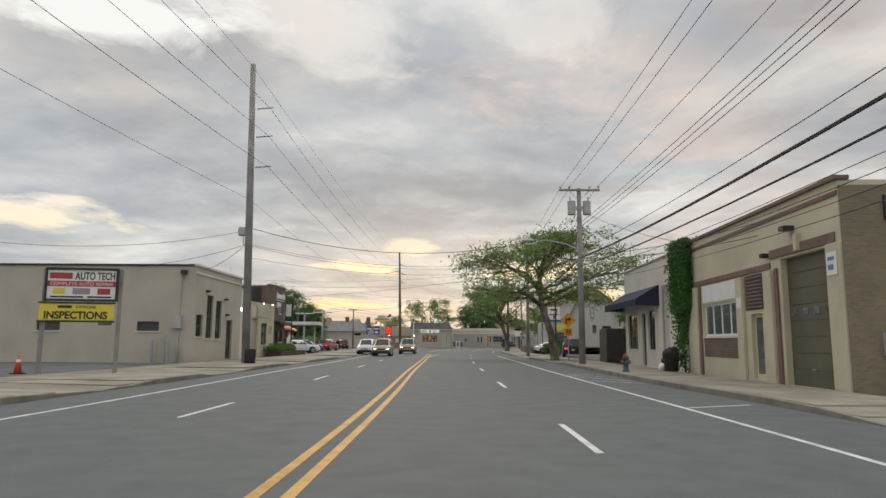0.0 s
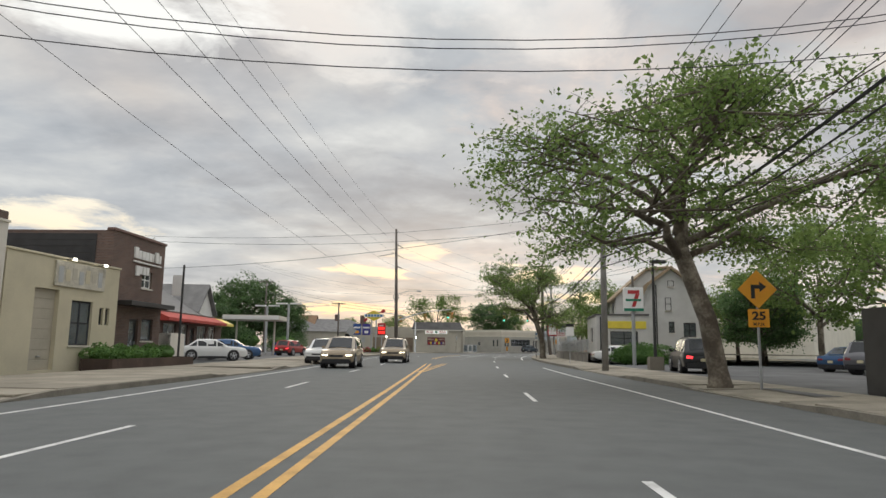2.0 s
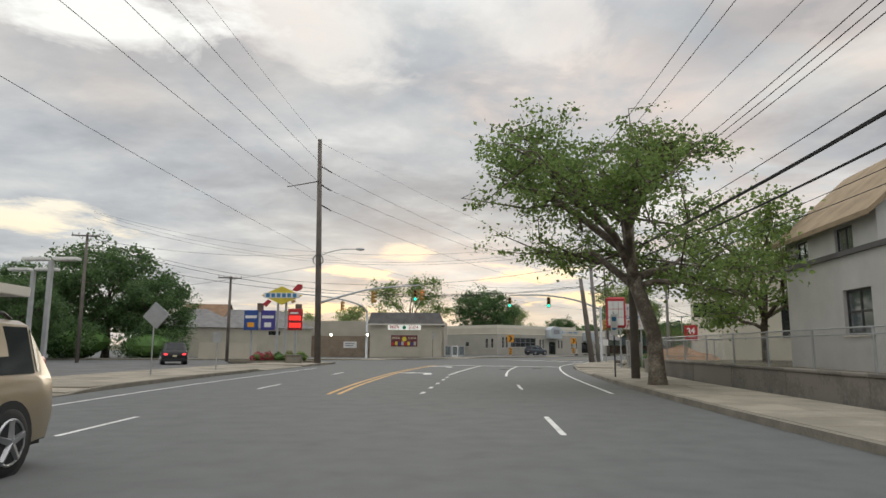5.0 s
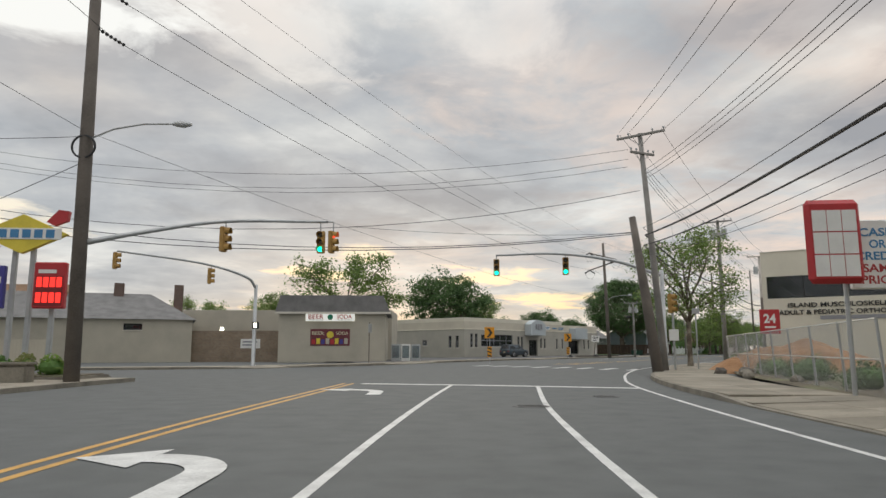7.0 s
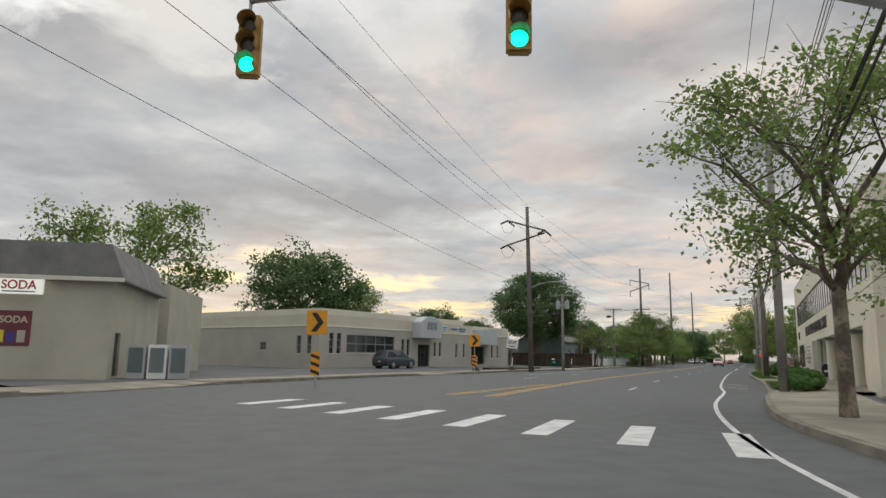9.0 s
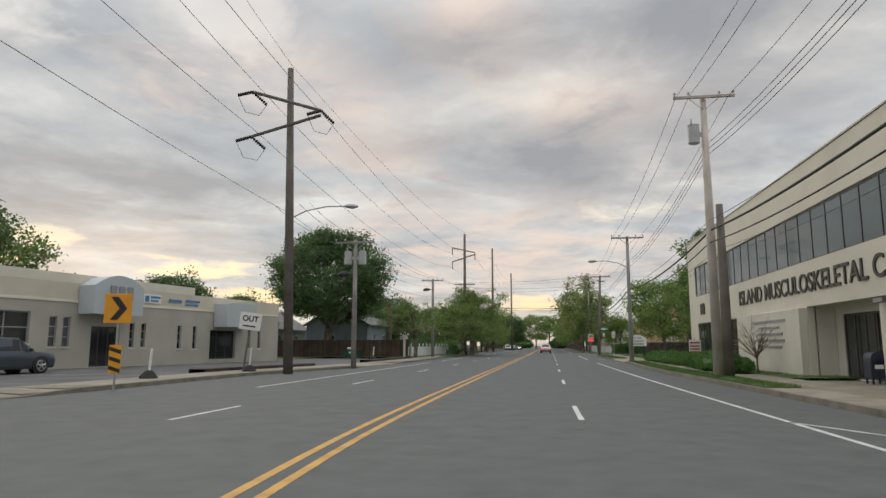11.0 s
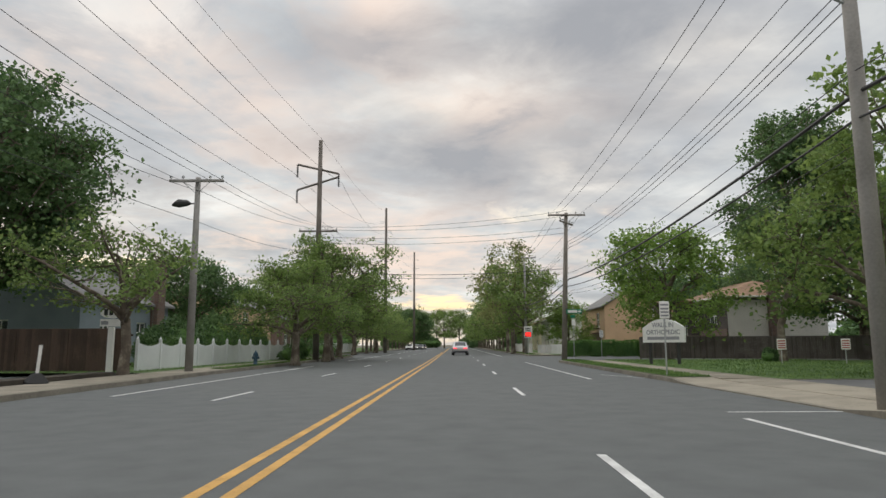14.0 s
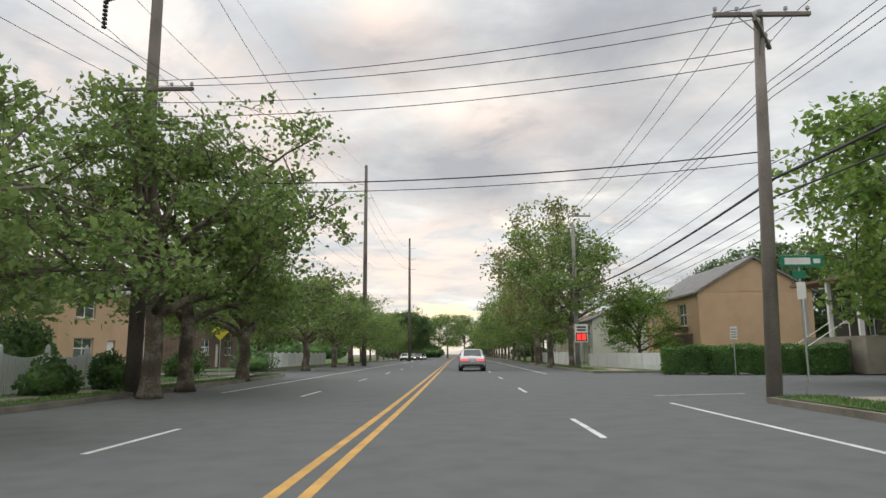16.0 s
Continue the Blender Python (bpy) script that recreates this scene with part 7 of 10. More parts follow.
part("box", bevelled(-0.22, 0.22, -0.25, -0.04, 2.5, 2.95, 0.03), DARK_METAL, wk)
part("lens", bevelled(-0.1, 0.1, -0.262, -0.253, 2.58, 2.86, 0.005), LAMP_WHITE, wk)

# ---- signs ----
insp = thing("workshop_sign", "white workshop board over yellow inspections board on two posts", "sign", m=pose(-12.45, 25.2, 0.05, 0, 0, 12) @ Matrix.Diagonal((0.77, 1.0, 0.97, 1.0)))
for x in (-1.75, 1.75):
    part("post", bevelled(x - 0.08, x + 0.08, -0.08, 0.08, -0.1, 4.15, 0.01), POLE_WOOD, insp)
plate(insp, -1.6, 1.6, 2.95, 4.1, SIGN_WHITE, -0.05, 0.12, 0.02, "sign_board", "white workshop board")
plate(insp, -1.85, 1.55, 2.12, 2.78, SIGN_YELLOW, -0.08, 0.12, 0.02, "sign_board", "yellow inspections board")
fr_ = bmesh.new()
for x0, x1, z0, z1 in ((-1.68, 1.68, 4.1, 4.18), (-1.68, 1.68, 2.87, 2.95), (-1.68, -1.6, 2.95, 4.1), (1.6, 1.68, 2.95, 4.1), (-1.9, 1.6, 2.06, 2.12), (-1.9, 1.6, 2.78, 2.84)):
    box(fr_, x0, x1, -0.22, -0.04, z0, z1)
part("frame", fr_, DARK_METAL, insp)
text_fit("AUTO TECH", 1.85, 0.3, INK, insp, Matrix.Translation((0.6, -0.175, 3.86)), 0.01, 0.02)
plate(insp, -1.5, -0.45, 3.74, 3.98, INK_RED, -0.171, 0.006, 0.002, "red_swash")
plate(insp, -1.58, 1.58, 3.44, 3.66, INK_RED, -0.171, 0.004, 0.002, "red_stripe")
text_fit("COMPLETE AUTO REPAIR", 2.9, 0.13, SIGN_WHITE, insp, Matrix.Translation((0, -0.178, 3.55)), 0.006)
for x0, x1, c in ((-1.3, -0.75, SIGN_YELLOW), (-0.4, 0.4, INK_GREY), (0.75, 1.35, INK_RED)):
    plate(insp, x0, x1, 3.14, 3.38, c, -0.171, 0.004, 0.002, "small_picture")
bars(insp, Matrix.Translation((0, -0.171, 0)), [(-1.4, 0.1, 3.01, 3.07), (0.3, 1.4, 3.01, 3.07)], INK)
text_fit("INSPECTIONS", 2.9, 0.3, INK, insp, Matrix.Translation((-0.15, -0.205, 2.33)), 0.01, 0.03)
text_fit("OFFICIAL", 0.95, 0.11, INK, insp, Matrix.Translation((0.3, -0.205, 2.65)), 0.006, 0.01)
bars(insp, Matrix.Translation((0, -0.201, 0)), [(-1.0, -0.35, 2.6, 2.7)], INK)
part("small_board", bevelled(0.9, 1.5, -0.2, -0.1, 1.95, 2.05, 0.01), OLIVE_DOOR, insp)

turn = post_sign("curve_warning_sign", "orange right-turn warning diamond over an advisory speed plate", 9.1, 51.6, 3, 3.5, 0.04)
dia = part("diamond", bevelled(-0.42, 0.42, -0.07, -0.05, -0.42, 0.42, 0.01, 1), SIGN_ORANGE, turn)
dia.matrix_local = Matrix.Translation((0, 0, 3.0)) @ Matrix.Rotation(radians(45), 4, "Y")
for x0, x1, z0, z1 in ((-0.2, -0.08, 2.72, 3.1), (-0.2, 0.08, 3.02, 3.14)):
    plate(turn, x0, x1, z0, z1, INK, -0.072, 0.004, 0.001, "arrow_bar")
part("arrow_head", prism(bmesh.new(), [(0.06, 2.92), (0.06, 3.24), (0.27, 3.08)], -0.077, -0.072), INK, turn)
plate(turn, -0.32, 0.32, 1.85, 2.4, SIGN_ORANGE, -0.05, 0.02, 0.01, "speed_plate")
text_fit("25", 0.4, 0.26, INK, turn, Matrix.Translation((0, -0.075, 2.2)), 0.006, 0.03)
text_fit("M.P.H.", 0.34, 0.09, INK, turn, Matrix.Translation((0, -0.075, 1.95)), 0.006, 0.01)

store = thing("store_sign", "square store sign with coloured stripes on a steel pole", "sign", m=pose(10.75, 77.8, 0.1, 0, 0, 2))
part("pole", cyl(bmesh.new(), 0, 0.1, -0.1, 4.0, 0.13, 0.13, 12), STEEL, store)
plate(store, -0.68, 0.68, 3.75, 5.4, SIGN_WHITE, 0.15, 0.3, 0.03, "sign_box")
plate(store, -0.68, 0.68, 3.75, 3.95, SIGN_GREEN, -0.151, 0.006, 0.002, "colour_band")
plate(store, -0.4, 0.4, 4.95, 5.2, SIGN_RED, -0.151, 0.006, 0.002, "colour_band")
part("colour_band", prism(bmesh.new(), [(0.12, 4.94), (0.4, 4.94), (0.1, 4.05), (-0.15, 4.05)], -0.157, -0.151), SIGN_RED, store)
bars(store, Matrix.Translation((0, -0.158, 0)), [(-0.55, 0.5, 4.45, 4.6)], SIGN_GREEN)
part("rear_post", cyl(bmesh.new(), 0.2, 0.9, -0.1, 6.3, 0.09, 0.08, 10), POLE_DARK, store)

lp7 = thing("parking_lamp", "dark twin-headed parking lot lamp on a concrete base", "lamp post", m=pose(9.95, 68.4, 0.1))
part("base", bevelled(-0.38, 0.38, -0.38, 0.38, -0.1, 0.75, 0.05), CONCRETE, lp7)
part("pole", cyl(bmesh.new(), 0, 0, 0.75, 6.0, 0.09, 0.07, 10), DARK_METAL, lp7)
part("lamp_head", bevelled(-0.15, 0.75, -0.18, 0.18, 5.92, 6.1, 0.04), DARK_METAL, lp7)

buss = post_sign("bus_stop_sign", "slim dark post with a narrow white bus stop plate", 5.85, 107.4, 0, 3.0, 0.035, DARK_METAL)
plate(buss, -0.16, 0.16, 1.95, 2.95, SIGN_WHITE)
bars(buss, Matrix.Translation((0, -0.071, 0)), [(-0.1, 0.1, 2.6, 2.8), (-0.1, 0.1, 2.2, 2.3)], INK_BLUE)
d2 = post_sign("diamond_sign", "bare metal back of a diamond sign on a post", -15.3, 106.0, 0, 3.1, 0.035)
b = part("diamond", bevelled(-0.45, 0.45, -0.05, -0.03, -0.45, 0.45, 0.01, 1), STEEL, d2)
b.matrix_local = Matrix.Translation((0.1, 0, 2.75)) @ Matrix.Rotation(radians(40), 4, "Y")
d3 = post_sign("square_sign", "small bare metal sign back on a post", -15.25, 113.4, 8, 2.2, 0.035)
plate(d3, -0.22, 0.22, 1.55, 2.15, STEEL)
d4 = post_sign("parking_sign", "small white parking plate on a post by the store", 6.7, 81.0, 3, 2.9, 0.03)
plate(d4, -0.3, 0.3, 2.05, 2.7, SIGN_WHITE)
plate(d4, -0.3, 0.3, 2.75, 2.95, INK)
d5 = post_sign("corner_sign", "narrow sign seen edge-on at the drinks shop kerb", -6.2, 158.6, 70, 3.2, 0.04, POLE_DARK)
plate(d5, -0.3, 0.3, 2.4, 3.1, STEEL)

pr = thing("price_sign", "faded red-framed price board with blank white panels", "sign", m=pose(9.0, 122.6, 0.1, 0, 0, -6) @ Matrix.Diagonal((0.8, 1.0, 1.0, 1.0)))
part("post", cyl(bmesh.new(), 0.35, 0.15, -0.1, 3.2, 0.07, 0.07, 10), STEEL, pr)
plate(pr, -0.82, 0.82, 2.75, 4.85, SIGN_RED, 0.1, 0.25, 0.12, "sign_box")
for i in range(3):
    for j in range(3):
        plate(pr, -0.65 + j * 0.44, -0.23 + j * 0.44, 2.92 + i * 0.56, 3.45 + i * 0.56, SIGN_WHITE, -0.151, 0.008, 0.004, "blank_panel")
cash = thing("payment_sign", "white payment sign on a post beside the price board", "sign", m=pose(10.25, 122.9, 0.1, 0, 0, -6))
part("post", cyl(bmesh.new(), 0.5, 0.1, -0.1, 3.0, 0.06, 0.06, 10), STEEL, cash)
plate(cash, -0.66, 0.66, 2.65, 4.4, SIGN_WHITE, 0.1, 0.2, 0.03, "sign_box")
for body, z, w, c in (("CASH", 4.08, 0.85, INK_BLUE), ("OR", 3.78, 0.4, INK_BLUE), ("CREDIT", 3.48, 1.1, INK_BLUE), ("SAME", 3.17, 0.8, INK_RED), ("PRICE!", 2.88, 0.9, INK_RED)):
    text_fit(body, w, 0.21, c, cash, Matrix.Translation((0, -0.106, z)), 0.006, 0.02)
s24 = post_sign("number_board", "red board with a white number on a post", 25.0, 158.2, -8, 4.2, 0.05)
plate(s24, -0.75, 0.75, 2.3, 4.2, SIGN_RED)
text_fit("24", 0.9, 0.7, SIGN_WHITE, s24, Matrix.Translation((0, -0.075, 3.5)), 0.01, 0.03)
bars(s24, Matrix.Translation((0, -0.071, 0)), [(-0.4, 0.4, 2.75, 2.9)], SIGN_WHITE)
np_ = post_sign("small_sign", "slim post with a small plate at the pavement", 13.6, 143.6, -10, 3.4, 0.04)
plate(np_, -0.2, 0.2, 3.1, 3.4, STEEL)

# petrol station signs
gas = thing("petrol_sign", "petrol sign with yellow diamond, blue boards and red prices", "sign", m=pose(-17.55, 133.0, 0.1, 0, 0, 4))
for x, h in ((-0.35, 6.0), (0.35, 6.0), (-2.55, 4.4), (1.25, 4.6)):
    part("post", bevelled(x - 0.09, x + 0.09, 0.05, 0.23, -0.1, h, 0.02), CAN, gas)
part("diamond_board", prism(bmesh.new(), [(-1.75, 5.75), (0, 6.55), (1.75, 5.75), (0, 4.95)], -0.2, 0.05), SIGN_YELLOW, gas, "yellow diamond board")
part("name_board", bevelled(-1.55, 1.55, -0.24, -0.204, 5.52, 5.98, 0.01), SIGN_WHITE, gas)
for i in range(6):
    part("letter_bar", bevelled(-1.35 + i * 0.46, -1.02 + i * 0.46, -0.252, -0.243, 5.58, 5.92, 0.005), INK_BLUE, gas)
part("arrow", prism(bmesh.new(), [(0.9, 6.25), (1.35, 6.75), (1.75, 6.7), (1.7, 6.3), (1.2, 6.1)], -0.19, 0.04), SIGN_RED, gas, "red arrow tip")
part("arrow", prism(bmesh.new(), [(-0.9, 5.25), (-1.35, 4.75), (-1.6, 5.0), (-1.2, 5.4)], -0.19, 0.04), SIGN_RED, gas, "red arrow tail")
for x, c in ((-2.55, SIGN_BLUE), (-1.1, SIGN_PURPLE)):
    plate(gas, x - 0.6, x + 0.6, 2.75, 4.45, c, 0.0, 0.25, 0.03, "sign_board")
    plate(gas, x - 0.5, x + 0.5, 3.75, 4.0, SIGN_WHITE, -0.251, 0.006, 0.002, "white_bar")
    plate(gas, x - 0.3, x + 0.3, 3.0, 3.4, (SIGN_ORANGE, SIGN_WHITE)[c is SIGN_PURPLE], -0.251, 0.006, 0.002, "picture_bar")
plate(gas, 0.62, 1.86, 2.75, 4.6, SIGN_RED, 0.0, 0.25, 0.05, "price_display")
plate(gas, 0.7, 1.78, 2.85, 4.05, LED_FACE, -0.251, 0.008, 0.003, "display_face")
for z in (3.6, 2.98):
    for k in range(4):
        plate(gas, 0.76 + k * 0.255, 0.96 + k * 0.255, z, z + 0.4, LED_RED, -0.26, 0.006, 0.002, "led_bar")
bars(gas, Matrix.Translation((0, -0.262, 0)), [(0.8, 1.5, 4.15, 4.3)], SIGN_WHITE)
plb = thing("planter_bed", "kerbed flower bed under the petrol signs", "planter", m=pose(-17.3, 132.4, 0.05))
part("kerb", bevelled(-4.2, 3.2, -1.2, 1.6, -0.05, 0.2, 0.08), KERB, plb)
part("soil", bevelled(-4.0, 3.0, -1.0, 1.4, 0.1, 0.24, 0.03), EARTH, plb)
for x, mt, sz in ((-1.9, FLOWER, 0.8), (-1.0, FLOWER, 0.85), (-0.1, LEAF_HEDGE, 0.8), (0.8, LEAF_YOUNG, 0.9), (1.8, LEAF_BRIGHT, 0.9)):
    bush("flower_clump", "low clump of red flowers and leaves" if mt is FLOWER else "low leafy shrub in the flower bed", pose(-17.3 + x, 132.1, 0.25), 1.3, 1.1, sz, 0.09, 700, mt, int(100 + x * 10), 3, "bed shrubs")
cb = thing("concrete_block", "pale concrete planter block beside the pole", "planter", m=pose(-15.3, 129.4, 0.1, 0, 0, 8))
part("block", bevelled(-0.62, 0.62, -0.35, 0.35, -0.05, 0.62, 0.05), KERB, cb)
part("rim", bevelled(-0.68, 0.68, -0.41, 0.41, 0.622, 0.72, 0.03), KERB, cb)

for x, y in ((3.6, 163.9), (15.2, 189.1)):
    c = post_sign("chevron_sign", "yellow chevron board over a striped hazard plate", x, y, -25, 3.0, 0.035, STEEL, "sign", "chevron signs")
    plate(c, -0.45, 0.45, 2.05, 3.0, SIGN_ORANGE)
    part("chevron", prism(bmesh.new(), [(-0.25, 2.15), (0.0, 2.15), (0.3, 2.52), (0.0, 2.9), (-0.25, 2.9), (0.05, 2.52)], -0.076, -0.0705), INK, c)
    plate(c, -0.2, 0.2, 0.45, 1.35, SIGN_ORANGE, -0.05, 0.02, 0.005, "hazard_plate")
    for i in range(3):
        z = 0.5 + i * 0.3
        part("stripe", prism(bmesh.new(), [(-0.19, z + 0.2), (-0.19, z + 0.08), (0.19, z - 0.04), (0.19, z + 0.08)], -0.076, -0.0705), INK, c)
out_ = post_sign("exit_sign", "leaning white exit sign on a dark post", 20.6, 198.9, -28, 2.9, 0.05, POLE_DARK)
part("panel", bevelled(-0.55, 0.55, -0.09, -0.06, 2.1, 2.95, 0.02), SIGN_WHITE, out_)
text_fit("OUT", 0.8, 0.3, INK, out_, Matrix.Translation((0.0, -0.095, 2.65)), 0.006, 0.03)
plate(out_, -0.35, 0.3, 2.25, 2.32, INK, -0.091, 0.005, 0.001, "arrow_bar")
out_.matrix_world = out_.matrix_world @ Matrix.Rotation(radians(7), 4, "Y")
for x, y in ((16.3, 193.8), (21.0, 199.6), (36.5, 226.0), (40.5, 227.0)):
    b_ = thing("lane_post", "white post standing in a black rubber base", "bollard", "lane posts", m=pose(x, y, 0.12, 4, 3, 0))
    part("base", tube(bmesh.new(), [(0, 0, -0.05), (0, 0, 0.1), (0, 0, 0.32), (0, 0, 0.36)], [0.36, 0.36, 0.16, 0.1], 10), BLACK, b_)
    part("post", cyl(bmesh.new(), 0, 0, 0.3, 1.2, 0.05, 0.05, 10), SIGN_WHITE, b_)
wi = thing("clinic_lawn_sign", "white arched clinic lawn sign on two dark posts", "sign", m=facing((70.2, 229.2), (0.12, -1), 0.22))
n = 14
arc = [(2.6 * i / n, 1.95 + 0.5 * (1 - (2 * i / n - 1) ** 2)) for i in range(n + 1)]
part("board", prism(bmesh.new(), [(2.6, 1.15), (0, 1.15)] + arc, -0.08, 0.08), SIGN_WHITE, wi)
for x in (0.35, 2.1):
    part("post", bevelled(x, x + 0.15, -0.06, 0.06, -0.15, 1.148, 0.01), DARK_METAL, wi)
text_fit("WALK IN", 1.35, 0.26, INK_GREY, wi, Matrix.Translation((1.3, -0.085, 2.12)), 0.01, 0.02)
text_fit("ORTHOPEDIC", 2.1, 0.26, INK_GREY, wi, Matrix.Translation((1.3, -0.085, 1.72)), 0.01, 0.02)
bars(wi, Matrix.Translation((0, -0.081, 0)), [(0.3, 2.3, 1.3, 1.47)], INK_GREY)
for nm, lb, x, y, yaw, h, x0, x1, z0, z1, c in (("parking_sign", "white parking plate on a steel post on the verge", 59.7, 219.2, -33, 2.75, -0.18, 0.18, 2.1, 2.72, SIGN_WHITE), ("towing_notice", "pink and white towing notice on a short post", 49.4, 198.3, -30, 1.8, -0.38, 0.38, 0.75, 1.7, SIGN_WHITE), ("yellow_diamond_sign", "yellow diamond sign at the far side street", 66.8, 269.6, -33, 2.9, -0.01, 0.01, 1.9, 2.0, SIGN_YELLOW), ("bus_sign", "small white plate on a post beside the hedge", 90.6, 252.2, -33, 2.6, -0.2, 0.2, 1.9, 2.6, SIGN_WHITE), ("lot_notice", "small red and white notice in the lawn", 76.0, 224.5, -33, 1.45, -0.26, 0.26, 0.85, 1.45, SIGN_WHITE), ("lot_notice", "small red and white notice in the lawn", 78.7, 222.4, -33, 1.45, -0.26, 0.26, 0.85, 1.45, SIGN_WHITE)):
    s_ = post_sign(nm, lb, x, y, yaw, h)
    if "diamond" in nm:
        q = part("diamond", bevelled(-0.38, 0.38, -0.06, -0.04, -0.38, 0.38, 0.01, 1), SIGN_YELLOW, s_)
        q.matrix_local = Matrix.Translation((0, 0, 2.6)) @ Matrix.Rotation(radians(45), 4, "Y")
        continue
    plate(s_, x0, x1, z0, z1, c)
    hgt, ink = z1 - z0, INK_RED if "notice" in nm else INK_GREY
    bars(s_, Matrix.Translation((0, -0.0715, 0)), [(x0 * 0.8, x1 * 0.8, z0 + hgt * a, z0 + hgt * (a + 0.1)) for a in (0.12, 0.32, 0.52, 0.75)], ink)
spd = post_sign("speed_display", "white speed sign with glowing red figures", 93.2, 266.9, -33, 3.4, 0.05)
plate(spd, -0.5, 0.5, 2.0, 3.4, SIGN_WHITE)
bars(spd, Matrix.Translation((0, -0.0715, 0)), [(-0.35, 0.35, 3.1, 3.22), (-0.35, 0.35, 2.88, 3.0)], INK)
plate(spd, -0.42, 0.42, 2.08, 2.75, INK, -0.0715, 0.006, 0.002, "display_face")
for x in (-0.32, 0.04):
    plate(spd, x, x + 0.28, 2.18, 2.65, LED_RED, -0.079, 0.004, 0.001, "led_bar")
st = post_sign("street_name_sign", "green street name blade on the pole with small plates", 74.15, 239.05, -33, 0.4, 0.02)
plate(st, -0.5, 0.65, 3.4, 3.72, SIGN_GREEN, -0.2, 0.02, 0.01, "blade")
bars(st, Matrix.Translation((0, -0.2205, 0)), [(-0.38, 0.3, 3.47, 3.65), (0.38, 0.56, 3.5, 3.62)], SIGN_WHITE)
plate(st, -0.2, 0.15, 3.1, 3.3, SIGN_GREEN, -0.2, 0.02, 0.01, "blade")
plate(st, -0.12, 0.12, 2.55, 3.0, SIGN_WHITE, -0.2, 0.02, 0.01)
part("strap", box(bmesh.new(), -0.02, 0.02, -0.2, -0.17, 0.4, 3.9), STEEL, st)
ov = thing("oval_number_sign", "oval number sign on a white post at the fence corner", "sign", m=pose(43.4, 235.4, 0.1, 0, 0, -28))
part("post", bevelled(-0.12, 0.12, -0.1, 0.1, -0.1, 2.0, 0.02), WHITE, ov)
ob_ = tube(bmesh.new(), [(0, -0.05, 0), (0, 0.05, 0)], 0.5, 24)
bmesh.ops.scale(ob_, vec=(1.0, 1.0, 0.5), verts=ob_.verts)
bmesh.ops.translate(ob_, vec=(0.05, -0.15, 2.62), verts=ob_.verts)
part("oval_board", ob_, SIGN_WHITE, ov)
for i in range(3):
    plate(ov, -0.28 + i * 0.22, -0.12 + i * 0.22, 2.5, 2.76, INK, -0.202, 0.006, 0.002, "number_bar")
plate(ov, -0.45, 0.4, 2.02, 2.34, SIGN_WHITE, -0.11, 0.04, 0.01)
bars(ov, Matrix.Translation((0, -0.151, 0)), [(-0.4, -0.1, 2.1, 2.25)], INK_GREY)

# ---- street furniture ----


def hydrant(x, y, body, cap, label):
    t = thing("fire_hydrant", label, "fire hydrant", m=pose(x, y, 0.14))
    smooth_faces(part("body", tube(bmesh.new(), [(0, 0, -0.05), (0, 0, 0.06), (0, 0, 0.07), (0, 0, 0.55), (0, 0, 0.56), (0, 0, 0.62)], [0.17, 0.17, 0.11, 0.11, 0.15, 0.15], 14), body, t))
    smooth_faces(part("bonnet", tube(bmesh.new(), [(0, 0, 0.62), (0, 0, 0.7), (0, 0, 0.78), (0, 0, 0.8), (0, 0, 0.86)], [0.14, 0.12, 0.06, 0.035, 0.035], 14), cap, t))
    for d in ((1, 0), (-1, 0), (0, -1)):
        part("outlet", tube(bmesh.new(), [(0, 0, 0.45), (d[0] * 0.2, d[1] * 0.2, 0.45)], [0.07, 0.075], 10), cap, t)


hydrant(9.05, 31.0, mat("blue_iron", (0.03, 0.07, 0.11), 0.6, 0.2, 3, 30, 0.1), mat("rusty_iron", (0.22, 0.09, 0.06), 0.7, 0.3, 4, 30, 0.1), "blue fire hydrant with a rusty bonnet on the pavement")
hydrant(51.6, 241.4, MATS["blue_iron"], MATS["blue_iron"], "blue-green fire hydrant beside the picket fence")
bag = thing("rubbish_bins", "two dark rubbish bins heaped with black and white bags", "rubbish bin", m=pose(11.3, 32.0, 0.14))
smooth_faces(part("drum", tube(bmesh.new(), [(0, 0, 0), (0, 0, 0.06), (0, 0, 0.6), (0, 0, 0.66), (0, 0, 0.62)], [0.27, 0.3, 0.33, 0.36, 0.3], 18), BLACK, bag))
smooth_faces(part("drum", tube(bmesh.new(), [(-0.02, 0.68, 0), (-0.02, 0.68, 0.5), (-0.02, 0.68, 0.56), (-0.02, 0.68, 0.52)], [0.19, 0.25, 0.27, 0.2], 14), BLACK, bag))
for i, (x, y, z, s, c) in enumerate(((0.02, 0.02, 0.74, 0.37, BLACK), (0.1, -0.1, 0.9, 0.24, BLACK), (-0.02, 0.66, 0.66, 0.22, SIGN_WHITE), (-0.28, 0.4, 0.19, 0.2, SIGN_WHITE))):
    bm = bmesh.new()
    bmesh.ops.create_icosphere(bm, subdivisions=4, radius=s)
    for v in bm.verts:
        n_ = v.co.normalized()
        v.co = v.co * (1 + 0.2 * noise.noise(n_ * 1.7 + Vector((i * 3, 0, 0))) + 0.09 * abs(noise.noise(n_ * 5 + Vector((0, i, 0)))))
        v.co.z = max(v.co.z * 0.95, -min(z, s * 0.7))
    bmesh.ops.translate(bm, vec=(x, y, z), verts=bm.verts)
    smooth_faces(part("bag", bm, c, bag))
tc = thing("litter_bin", "black round litter bin against the tall pole", "litter bin", m=pose(-10.25, 37.6, 0.14))
